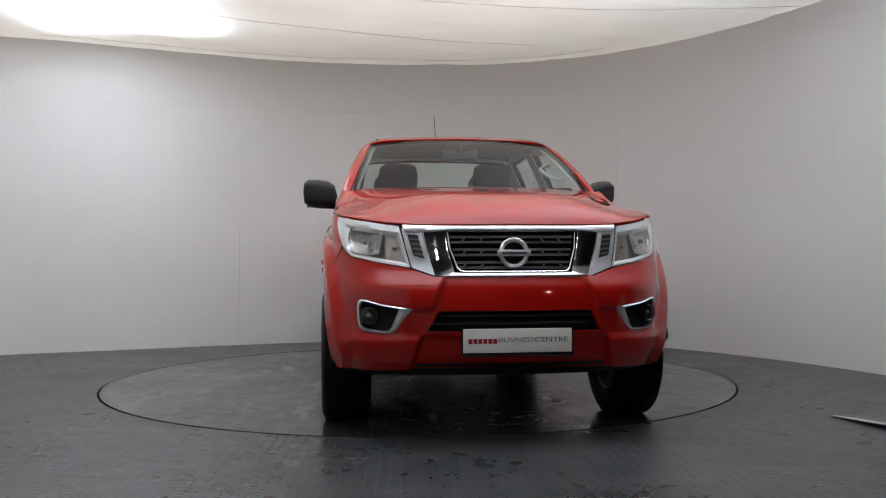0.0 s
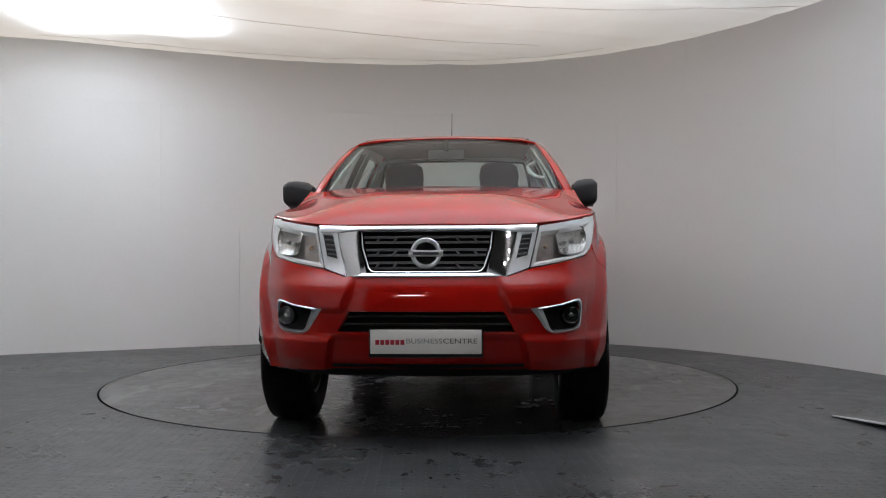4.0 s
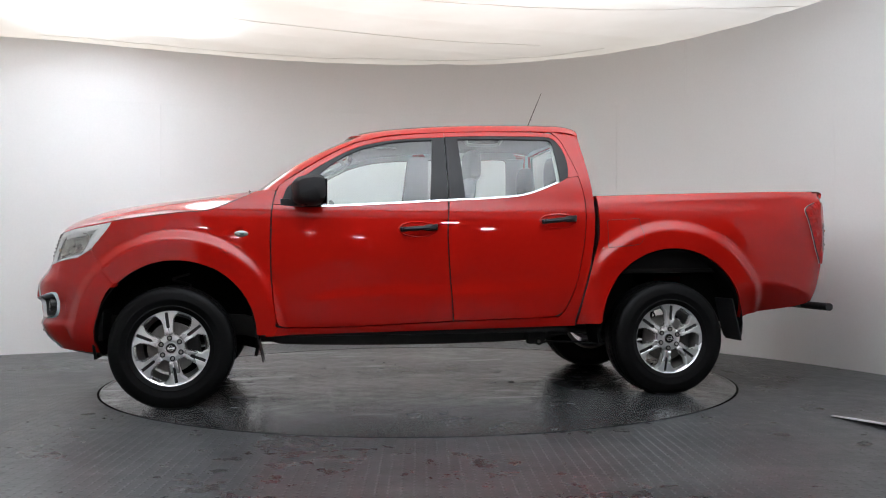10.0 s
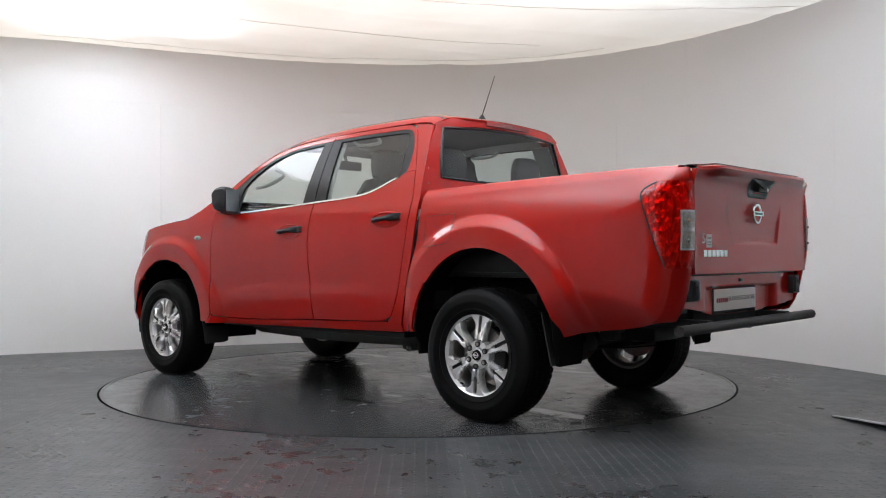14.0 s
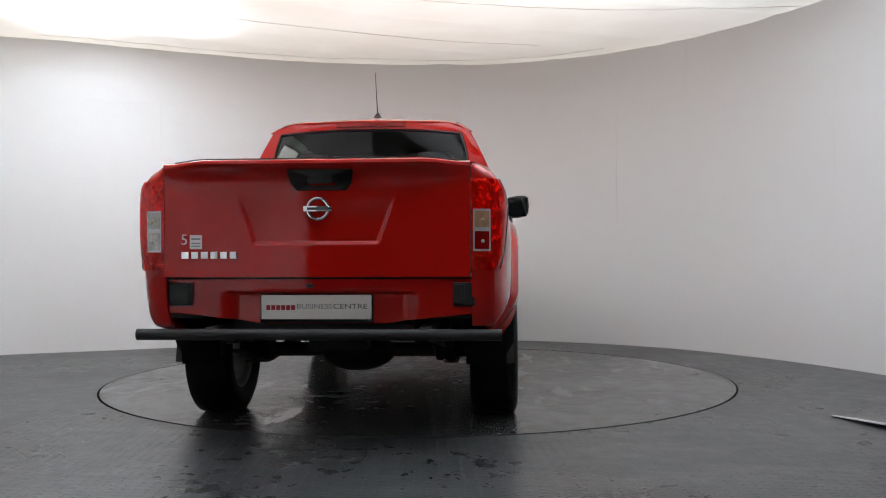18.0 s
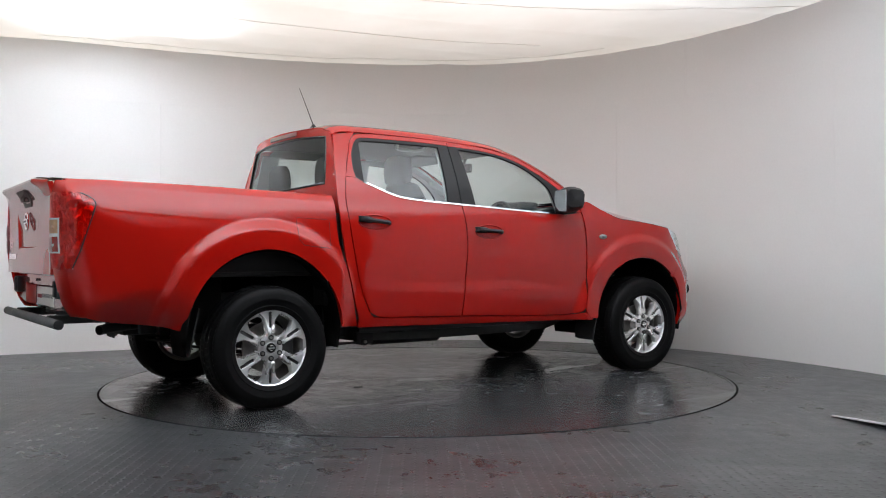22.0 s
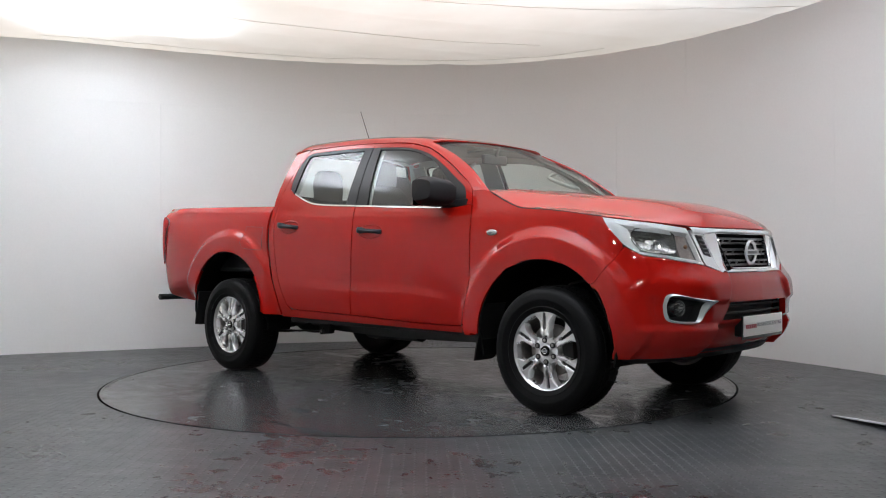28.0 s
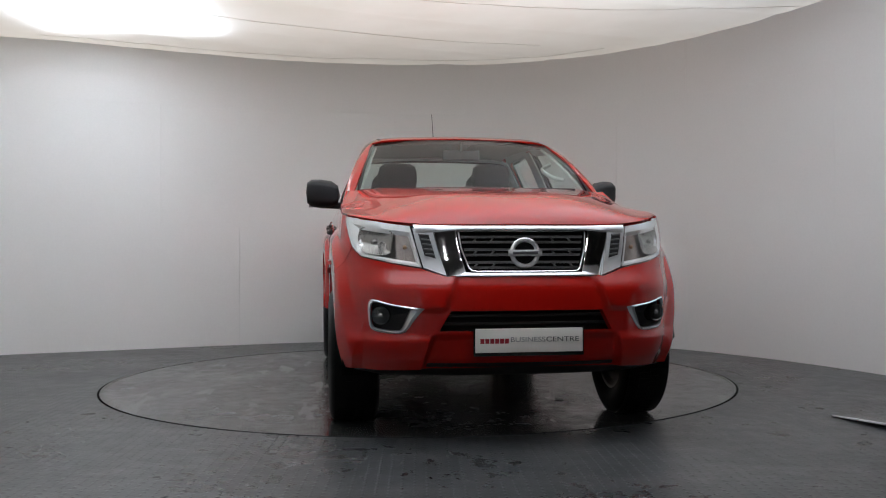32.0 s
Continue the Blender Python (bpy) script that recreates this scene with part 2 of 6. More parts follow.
def tube(bm, pts, r, seg=12, r2=None):
    """A round bar along a line of points, with closed ends."""
    pts = [Vector(p) for p in pts]
    rings = []
    for i, p in enumerate(pts):
        d = (pts[min(i + 1, len(pts) - 1)] - pts[max(i - 1, 0)]).normalized()
        a = d.orthogonal().normalized() if i == 0 else (a - a.dot(d) * d).normalized()
        b = d.cross(a)
        rad = r if r2 is None else r + (r2 - r) * i / (len(pts) - 1)
        rings.append([bm.verts.new(p + rad * (math.cos(t) * a + math.sin(t) * b)) for t in (2 * math.pi * k / seg for k in range(seg))])
    for q, w in zip(rings, rings[1:]):
        for k in range(seg):
            bm.faces.new((q[k], q[(k + 1) % seg], w[(k + 1) % seg], w[k]))
    bm.faces.new(rings[0][::-1])
    bm.faces.new(rings[-1])
    return bm


def resample(pts, n, smooth=True):
    """n points evenly along a line of points, rounded through them."""
    p = [np.array(q, float) for q in pts]
    if smooth and len(p) > 2:
        out = []
        for i in range(len(p) - 1):
            a, b, c, d = p[max(i - 1, 0)], p[i], p[i + 1], p[min(i + 2, len(p) - 1)]
            h = np.linalg.norm(c - b)
            m1 = (c - a) / max(np.linalg.norm(b - a) + h, 1e-9) * h if i else c - b
            m2 = (d - b) / max(np.linalg.norm(d - c) + h, 1e-9) * h if i < len(p) - 2 else c - b
            for t in np.linspace(0, 1, 12, endpoint=False):
                out.append((2 * t**3 - 3 * t**2 + 1) * b + (t**3 - 2 * t**2 + t) * m1 + (3 * t**2 - 2 * t**3) * c + (t**3 - t**2) * m2)
        out.append(p[-1])
        p = out
    p = np.array(p)
    s = np.r_[0, np.cumsum(np.linalg.norm(np.diff(p, axis=0), axis=1))]
    q = np.linspace(0, s[-1], n)
    return np.stack([np.interp(q, s, p[:, k]) for k in range(p.shape[1])], 1)


def coons(bottom, top, left, right, nu, nv, smooth=True):
    """A grid over four edges: bottom and top run along u, left and right along v."""
    b, t, l, r = resample(bottom, nu, smooth), resample(top, nu, smooth), resample(left, nv, smooth), resample(right, nv, smooth)
    u, v = np.linspace(0, 1, nu)[:, None, None], np.linspace(0, 1, nv)[None, :, None]
    return ((1 - v) * b[:, None] + v * t[:, None] + (1 - u) * l[None] + u * r[None]
            - (1 - u) * (1 - v) * b[0] - u * (1 - v) * b[-1] - (1 - u) * v * t[0] - u * v * t[-1])


def loft(curves, nu, nv):
    """A grid through lines of points: nu along each line, nv across them."""
    c = np.array([resample(k, nu) for k in curves])
    return np.stack([resample(c[:, i], nv) for i in range(nu)])


def sheet(bm, grid, thick=0.0, lip=0.0, flip=False):
    """A panel from a grid of points, its edge turned in by lip, and backed at thick."""
    g = np.array(grid, float)
    nu, nv = g.shape[:2]
    du, dv = np.gradient(g, axis=0), np.gradient(g, axis=1)
    nrm = np.cross(du, dv)
    nrm /= np.linalg.norm(nrm, axis=2, keepdims=True) + 1e-12
    if flip:
        nrm = -nrm
    vs = [[bm.verts.new(p) for p in row] for row in g]
    quads = [(i, j) for i in range(nu - 1) for j in range(nv - 1)]

    def quad(a, b, c, d):
        k = [w for i, w in enumerate((a, b, c, d)) if w not in (a, b, c, d)[:i]]
        if len(k) > 2:
            bm.faces.new(k if not flip else k[::-1])
    for i, j in quads:
        quad(vs[i][j], vs[i + 1][j], vs[i + 1][j + 1], vs[i][j + 1])
    depth = max(thick, lip)
    if depth:
        ring = [(i, 0) for i in range(nu)] + [(nu - 1, j) for j in range(1, nv)] + [(i, nv - 1) for i in range(nu - 2, -1, -1)] + [(0, j) for j in range(nv - 2, 0, -1)]
        low = {}
        for k in ring:
            low[k] = bm.verts.new(g[k] - nrm[k] * depth)
        for a, b in zip(ring, ring[1:] + ring[:1]):
            quad(vs[a[0]][a[1]], low[a], low[b], vs[b[0]][b[1]])
        if thick:
            back = [[low.get((i, j)) or bm.verts.new(g[i, j] - nrm[i, j] * thick) for j in range(nv)] for i in range(nu)]
            for i, j in quads:
                quad(back[i][j + 1], back[i + 1][j + 1], back[i + 1][j], back[i][j])
    return bm


def mirrored(grid):
    g = np.array(grid, float).copy()
    g[..., 1] *= -1
    return g


# ---------- the studio: a curved white wall, fabric ceiling, plate floor ----------
WALL_PLAN = [(-1.22, -4.68), (-2.4, -4.78), (-3.5, -4.62), (-4.4, -4.1), (-4.9, -3.3), (-5.1, -2.2), (-5.15, -0.8), (-4.95, 0.55), (-4.5, 1.4), (-3.94, 1.77), (-3.0, 2.14), (-1.88, 2.6), (-1.2, 2.82), (-0.6, 2.92),
             (0.05, 2.98), (0.78, 2.95), (1.22, 2.83), (1.62, 2.62), (2.06, 2.32), (2.52, 1.87), (2.86, 1.36), (3.17, 0.78), (3.5, -0.1),
             (3.74, -1.1), (3.84, -2.3), (3.87, -3.2)]
WP = resample(WALL_PLAN, 400)
WS = np.r_[0, np.cumsum(np.linalg.norm(np.diff(WP, axis=0), axis=1))]


def wall_at(s, out=0.0):
    """A point of the wall's line, s metres along it, and out metres behind its face."""
    s = min(max(s, 0), WS[-1])
    p = np.array([np.interp(s, WS, WP[:, 0]), np.interp(s, WS, WP[:, 1])])
    a, b = max(s - 0.02, 0), min(s + 0.02, WS[-1])
    t = np.array([np.interp(b, WS, WP[:, k]) - np.interp(a, WS, WP[:, k]) for k in (0, 1)])
    t /= np.linalg.norm(t)
    return p + out * np.array([-t[1], t[0]])


def wall_strip(bm, s0, s1, z0, z1, front, back, step=0.16):
    n = max(2, int((s1 - s0) / step) + 1)
    rows = []
    for s in np.linspace(s0, s1, n):
        f, k = wall_at(s, front), wall_at(s, back)
        rows.append([bm.verts.new((f[0], f[1], z0)), bm.verts.new((f[0], f[1], z1)), bm.verts.new((k[0], k[1], z1)), bm.verts.new((k[0], k[1], z0))])
    for a, b in zip(rows, rows[1:]):
        for i in range(4):
            bm.faces.new((a[i], a[(i + 1) % 4], b[(i + 1) % 4], b[i]))
    bm.faces.new(rows[0])
    bm.faces.new(rows[-1][::-1])


def near_s(x, y):
    return WS[np.argmin(np.hypot(WP[:, 0] - x, WP[:, 1] - y))]


bm = bmesh.new()
wall_strip(bm, 0, WS[-1], 0, 3.4, 0.014, 0.12)
wall = tagged(mesh_ob("wall_north", bm, M["board"]), "curved white painted studio wall of jointed boards", "wall", kind="structure")


def boards():
    low, mid = near_s(-1.89, 2.6), near_s(-2.6, 2.3)
    courses = ((0.0, 1.2196, low), (1.2202, 2.4396, mid), (2.4402, 3.2, low))
    for z0, z1, start in courses:
        cuts = sorted(start + k * 2.42 for k in range(-9, 9) if 0.05 < start + k * 2.42 < WS[-1] - 0.05)
        cuts = [0.0] + cuts + [WS[-1]]
        for a, b in zip(cuts, cuts[1:]):
            bm = bmesh.new()
            wall_strip(bm, a + 0.0007, b - 0.0007, z0, z1, random.uniform(-0.0005, 0.0005), 0.013)
            mesh_ob("board", bm, M["board"], wall)


boards()


CEIL_EDGE = -3.6


def ceiling():
    """Cloth in broad strips: it hangs a little between its seams and at the wall is drawn up."""
    bm = bmesh.new()
    seams = [-5.2, -4.0, -2.8, -1.6, -0.4, 0.75, 1.95, 2.62, 3.4]
    ux, uy = np.linspace(-5.6, 4.3, 150), np.unique(np.round(np.r_[np.linspace(CEIL_EDGE, 3.4, 150), seams], 4))
    rows = []
    for x in ux:
        row = []
        for y in uy:
            w = y - 0.42 * (x + 0.6) + 0.02 * (x * x)
            d = min(abs(w - s) for s in seams)
            sag = 0.012 * (1 - math.exp(-d / 0.07)) + 0.05 * math.exp(-((x + 0.3) / 2.4) ** 2 - ((y - 0.4) / 2.2) ** 2)
            wr = noise.noise(Vector((x * 1.6, y * 5, 0.3))) * 0.006 + noise.noise(Vector((x * 6, y * 9, 7))) * 0.0015
            row.append(bm.verts.new((x, y, CEIL + 0.03 - sag + wr)))
        rows.append(row)
    for a, b in zip(rows, rows[1:]):
        for j in range(len(uy) - 1):
            bm.faces.new((a[j], b[j], b[j + 1], a[j + 1]))
    base_faces = len(bm.faces)
    hem = [tuple(wall_at(s, -0.24)) for s in np.linspace(near_s(-3.6, 1.9), near_s(2.0, 2.35), 24)]
    for line in ([(-4.2, -0.3), (-3.0, 0.2), (-1.96, 0.77), (-1.06, 1.23), (0.26, 1.78), (1.18, 2.01)], hem,
                 [(-1.2, 0.05), (-0.3, 0.28), (0.5, 0.48), (1.02, 0.61), (1.94, 0.73), (3.2, 0.66)], [(-4.8, -1.5), (-2, -0.9), (1, -0.4), (3.6, -0.3)]):
        c = resample(line, 70)
        pts = []
        for i, (x, y) in enumerate(c):
            j, k = np.argmin(abs(ux - x)), np.argmin(abs(uy - y))
            pts.append((x, y + noise.noise(Vector((x * 3, y, 2))) * 0.012, rows[j][k].co.z - 0.001))
        tube(bm, pts, 0.003, 6)
    bm.faces.ensure_lookup_table()
    for f in bm.faces[base_faces:]:
        f.material_index = 1
    return tagged(mesh_ob("ceiling", bm, [M["fabric"], M["fabric"]]), "off-white sagging fabric ceiling with sewn seams, lit from above", "ceiling", kind="structure")


ceiling()
bm = box(bmesh.new(), -5.0, 3.8, CEIL_EDGE - 0.09, CEIL_EDGE - 0.01, CEIL - 0.10, CEIL + 0.22, 0.006)
tagged(mesh_ob("ceiling_beam", bm, M["timber"]), "plain tan timber beam along the front of the cloth ceiling", "beam", kind="structure")

TABLE_R = 2.272


def ring_sheet(bm, r, half, z):
    """A square sheet with a round hole."""
    n = 192
    inner = [bm.verts.new((r * math.cos(t), r * math.sin(t), z)) for t in (2 * math.pi * k / n for k in range(n))]
    outer = []
    for k in range(n):
        c, s = math.cos(2 * math.pi * k / n), math.sin(2 * math.pi * k / n)
        q = half / max(abs(c), abs(s))
        outer.append(bm.verts.new((c * q, s * q, z)))
    for k in range(n):
        j = (k + 1) % n
        bm.faces.new((inner[k], outer[k], outer[j], inner[j]))
    lip = [bm.verts.new((v.co.x, v.co.y, z - 0.06)) for v in inner]
    for k in range(n):
        j = (k + 1) % n
        bm.faces.new((inner[k], inner[j], lip[j], lip[k]))


bm = bmesh.new()
ring_sheet(bm, TABLE_R, 24.0, 0.0)
# the hole's lip is near-black, which puts the gap's shade into its colour
for f in bm.faces:
    f.material_index = 1 if f.calc_center_median().z < -0.01 else 0
tagged(mesh_ob("floor", bm, [M["floor"], M["pit"]]), "dark grey scuffed chequer-plate floor with a dull sheen", "floor", kind="structure")

bm = bmesh.new()
bmesh.ops.create_cone(bm, cap_ends=True, segments=96, radius1=2.4, radius2=2.4, depth=0.05, matrix=Matrix.Translation((0, 0, -0.09)))
tagged(mesh_ob("turntable_pit", bm, M["pit"]), "near-black base under the turntable that paints its gap dark", "pit", kind="structure")

bm = bmesh.new()
bmesh.ops.create_cone(bm, cap_ends=True, segments=192, radius1=TABLE_R - 0.0155, radius2=TABLE_R - 0.0155, depth=0.06, matrix=Matrix.Translation((0, 0, -0.03)))
turntable = tagged(mesh_ob("turntable", bm, M["disc"]), "round dark grey turntable plate with damp patches, flush in floor", "turntable")
bm = bmesh.new()
rows = [[(r * math.cos(a), r * math.sin(a), z) for r, z in ((TABLE_R - 0.033, 0.0005), (TABLE_R - 0.031, 0.0025), (TABLE_R - 0.015, 0.0025), (TABLE_R - 0.014, -0.03))] for a in np.linspace(0, 2 * math.pi, 193)]
sheet(bm, rows)
bmesh.ops.remove_doubles(bm, verts=bm.verts, dist=0.0004)
part("edge_band", bm, M["disc"], turntable, "dark steel band round the turntable")

# the dark hall behind the camera, with its panel lamps
for nm, (x0, x1, y0, y1, z0, z1) in (("wall_south", (-9, 9, -34.2, -34, 0, 5)), ("wall_west", (-9.2, -9, -34, 6, 0, 5)),
                                     ("wall_east", (9, 9.2, -34, 6, 0, 5)), ("wall_back", (-9, 9, 6, 6.2, 0, 5)), ("roof_deck", (-9, 9, -34, 6, 5, 5.2))):
    mesh_ob(nm, box(bmesh.new(), x0, x1, y0, y1, z0, z1), M["hall"], label="plain dark hall wall", smooth=False, kind="structure")


def hall_lamp(x, y, z):
    """A small square panel lamp on two rods."""
    ob = tagged(new("hall_lamp"), "small square white panel lamp hanging from hall roof", "lamp", "hall panel lamps")
    ob.matrix_world = pose(x, y, z)
    part("housing", box(bmesh.new(), -0.15, 0.15, -0.15, 0.15, 0.01, 0.07, 0.012), M["alu"], ob)
    part("diffuser", box(bmesh.new(), -0.12, 0.12, -0.12, 0.12, -0.004, 0.012, 0.004), M["lit"], ob, "glowing white diffuser")
    for s in (-1, 1):
        part("hanger", tube(bmesh.new(), [(s * 0.11, 0, 0.06), (s * 0.11, 0, 5 - z)], 0.005, 6), M["alu"], ob)
    return ob


for y, xs in ((-8.4, (-3.2, 2.6)), (-11.2, (-4.4, -1.0, 4.2)), (-14.5, (-2.8, 1.4)), (-19.0, (-4.0, 0.2, 3.4))):
    for x in xs:
        hall_lamp(x, y, 3.9)

# ---------- the truck: x forward, y to its left, z up, from the ground between the axles ----------
M["red"] = paint("red_car_paint", (0.39, 0.0065, 0.003), 0.5, 0.0, vary=0.03, grain=900, big=3, rough_vary=0.02, coat=1.0, spec=0.03)
M["red"].node_tree.nodes["Principled BSDF"].inputs["Coat IOR"].default_value = 1.5
M["satinblack"] = paint("satin_black_film", (0.012, 0.012, 0.0125), 0.42, vary=0.1, spec=0.3)
M["shell"] = paint("black_underbody", (0.009, 0.009, 0.0095), 0.65, vary=0.3, bump=0.001, bump_scale=60)
M["rail"] = paint("worn_black_steel", (0.028, 0.027, 0.026), 0.5, vary=0.35, grain=25, bump=0.0006, bump_scale=80)
M["plastic"] = paint("black_grained_plastic", (0.014, 0.014, 0.0152), 0.5, spec=0.35, vary=0.12, bump=0.0004, bump_scale=700)
M["gloss"] = paint("gloss_black", (0.012, 0.012, 0.013), 0.18, vary=0.1)
M["rubber"] = paint("tyre_rubber", (0.0045, 0.0045, 0.0048), 0.52, vary=0.3, grain=60, spec=0.12, bump=0.0006, bump_scale=160)
M["chrome"] = paint("chrome", (0.84, 0.85, 0.86), 0.09, 1.0, vary=0.02, rough_vary=0.02)
M["satin"] = paint("satin_chrome", (0.78, 0.79, 0.80), 0.25, 0.6, vary=0.03, rough_vary=0.03)
M["mirror"] = plain("mirror_silver", (0.26, 0.27, 0.28), 0.03, 1.0)
M["darkchrome"] = paint("dark_chrome", (0.30, 0.28, 0.26), 0.1, 1.0, vary=0.05)
M["alloy"] = paint("silver_alloy", (0.90, 0.90, 0.90), 0.26, 0.72, vary=0.05, grain=200, rough_vary=0.04, coat=0.2)
M["steel"] = paint("machined_steel", (0.21, 0.20, 0.19), 0.42, 0.7, vary=0.25)
M["slat"] = paint("grey_grille_plastic", (0.085, 0.086, 0.088), 0.35, vary=0.08)
M["glass"] = pane("door_glass", (0.86, 0.93, 0.91), base=0.10)
M["screen"] = pane("windscreen_glass", (0.78, 0.84, 0.81), base=0.045)
M["privacy"] = pane("rear_screen_glass", (0.70, 0.76, 0.74), base=0.08)
M["lens"] = pane("lamp_lens", (0.96, 0.97, 0.97), base=0.06)
M["bezel"] = paint("lamp_bezel", (0.93, 0.93, 0.93), 0.16, 0.3, vary=0.03)
M["indicator"] = paint("indicator_bowl", (0.50, 0.44, 0.41), 0.2, 0.5, vary=0.3, grain=60, big=14)
M["reflector"] = paint("lamp_reflector", (0.50, 0.49, 0.475), 0.16, 0.85, vary=0.1, grain=60)
M["lampgrey"] = paint("lamp_housing", (0.42, 0.41, 0.40), 0.25, 0.5, vary=0.1)
M["amber"] = paint("amber_lens", (0.34, 0.20, 0.12), 0.15, vary=0.25, coat=0.6)
M["redlens"] = pane("red_lens", (0.80, 0.022, 0.010), gloss=0.015, base=0.06)
M["facets"] = facet_mat()
M["deepred"] = paint("deep_red_lens", (0.20, 0.004, 0.003), 0.14, vary=0.3, grain=45, big=9, coat=1.0)
M["clearlens"] = paint("clear_ribbed_lens", (0.36, 0.345, 0.32), 0.18, 0.3, vary=0.4, grain=70, big=16, coat=0.8)
M["headliner"] = paint("grey_headlining", (0.15, 0.15, 0.145), 0.85, vary=0.05)
M["paletrim"] = paint("pale_cabin_trim", (0.48, 0.50, 0.47), 0.7, vary=0.05)
M["trim"] = paint("dark_cabin_trim", (0.045, 0.045, 0.048), 0.6, vary=0.1, bump=0.0005, bump_scale=500)
M["seat"] = paint("charcoal_seat_cloth", (0.035, 0.036, 0.04), 0.9, vary=0.2, grain=160, bump=0.001, bump_scale=350)
M["plate"] = paint("white_plate", (0.80, 0.77, 0.73), 0.35, vary=0.02)
M["ink"] = plain("dark_print", (0.05, 0.05, 0.055), 0.5)
M["inkred"] = plain("red_print", (0.36, 0.015, 0.03), 0.5)
M["inkgrey"] = plain("grey_print", (0.22, 0.22, 0.23), 0.5)
M["sticker"] = paint("pale_sticker", (0.72, 0.60, 0.60), 0.4, vary=0.06)

truck = tagged(new("pickup_truck"), "red four-door pickup truck with silver alloy wheels on the turntable", "pickup truck")

PROF_Z = [0.30, 0.36, 0.42, 0.47, 0.55, 0.65, 0.80, 0.95, 1.05, 1.13, 1.20, 1.25, 1.40, 1.569, 1.65, 1.70, 1.734, 1.765, 1.783]
PROF_Y = [0.775, 0.805, 0.835, 0.855, 0.871, 0.881, 0.890, 0.889, 0.884, 0.874, 0.859, 0.841, 0.794, 0.722, 0.681, 0.654, 0.636, 0.614, 0.597]
NOSE_Z = [0.28, 0.38, 0.42, 0.50, 0.63, 0.75, 0.83, 0.88, 0.95, 1.06, 1.13, 1.30]
NOSE_X = [2.26, 2.358, 2.400, 2.440, 2.462, 2.454, 2.417, 2.395, 2.374, 2.335, 2.290, 2.150]
OFF_A = [0, 0.012, 0.05, 0.085, 0.15, 0.25, 0.33, 0.43, 0.55, 0.70, 1.0, 6]
OFF_Y = [0, 0.30, 0.50, 0.60, 0.70, 0.78, 0.83, 0.87, 0.90, 0.925, 1.0, 2]
TAIL_Z = [0.45, 0.52, 0.585, 0.66, 0.80, 0.90, 1.25, 1.30, 1.345, 1.40]
TAIL_X = [-2.56, -2.61, -2.67, -2.715, -2.752, -2.763, -2.764, -2.760, -2.745, -2.71]
REAR_B = [0, 0.013, 0.032, 0.055, 0.090, 0.145, 0.27, 0.45, 0.70, 1.0, 6]
REAR_Y = [0.712, 0.768, 0.804, 0.829, 0.851, 0.867, 0.886, 0.903, 0.918, 0.95, 2]
FRONT_AXLE, REAR_AXLE, HUB_Z = 1.575, -1.575, 0.365


def soft_curve(xs, ys):
    """A rounded line through a table, as a function."""
    fine = resample(list(zip(xs, ys)), 600)
    k = 8
    fine[k:-k, 1] = np.convolve(fine[:, 1], np.ones(2 * k + 1) / (2 * k + 1), "valid")
    return lambda v: float(np.interp(v, fine[:, 0], fine[:, 1]))


prof, nose = soft_curve(PROF_Z, PROF_Y), soft_curve(NOSE_Z, NOSE_X)
tail = soft_curve(TAIL_Z, TAIL_X)
round_in, round_back = soft_curve(OFF_A, OFF_Y), soft_curve(REAR_B, REAR_Y)
OFFS = resample(list(zip(OFF_Y, OFF_A)), 600)


def nose_x(y, z):
    return nose(z) - float(np.interp(abs(y), OFFS[:, 0], OFFS[:, 1]))


def smin(a, b, k=0.03):
    h = max(k - abs(a - b), 0) / k
    return min(a, b) - h * h * k / 4


def sstep(a, b, v):
    t = min(max((v - a) / (b - a), 0), 1)
    return t * t * (3 - 2 * t)


def side_y(x, z):
    """Half the body's width at a place of its side, with the flares round the wheels."""
    df, dr = math.hypot(x - 1.545, z - 0.42), math.hypot(x + 1.60, z - 0.455)
    s = max(1 - sstep(0.59, 0.665, df), (1 - sstep(0.612, 0.69, dr)) * sstep(0.98, 1.11, -x)) if z < 1.3 else 0
    y = prof(z)
    y += (0.886 - y) * s * (1 - sstep(0.80, 1.02, z))
    # the doors are drawn in a little above the sill
    if -1.0 < x < 0.95 and z < 1.0:
        edge = 0.672 - 0.042 * sstep(0.3, 0.95, x) + 0.022 * sstep(0.2, 0.9, -x)
        high = edge + 0.062 - 0.022 * sstep(0.2, 0.85, x)
        dip = (z - edge) / (high - edge) if z < high else 1 - sstep(high, high + 0.24, z)
        y -= 0.010 * max(dip, 0) * (1 - sstep(0.62, 0.9, x)) * (1 - sstep(0.6, 0.95, -x))
    if x > 1.0:
        y = smin(y, round_in(max(nose(z) - x, 0)))
    if x < -1.15 and z < 1.3:
        y += 0.012 * sstep(1.15, 1.7, -x) * (1 - sstep(1.0, 1.28, z))
        y -= 0.075 * (max(0, 0.74 - z) / 0.16) ** 1.6 * sstep(1.98, 2.2, -x)
    if x < -1.2:
        y = smin(y, round_back(max(x - tail(z), 0)), 0.012)
    # a crease runs below the bed rail, and its rear top corner leans in
    if x < -1.1:
        y -= 0.55 * max(0, z - (1.257 + (-1.118 - x) * 0.0325))
    y -= 0.075 * sstep(1.25, 1.37, z) * sstep(2.45, 2.72, -x)
    return y + (0.036 if x > 0 else 0.038) * s


def on_side(grid, off=0.0):
    g = np.array(grid)
    out = np.empty(g.shape[:2] + (3,))
    for i in range(g.shape[0]):
        for j in range(g.shape[1]):
            x, z = g[i, j]
            out[i, j] = (x, side_y(x, z) + off, z)
    return out


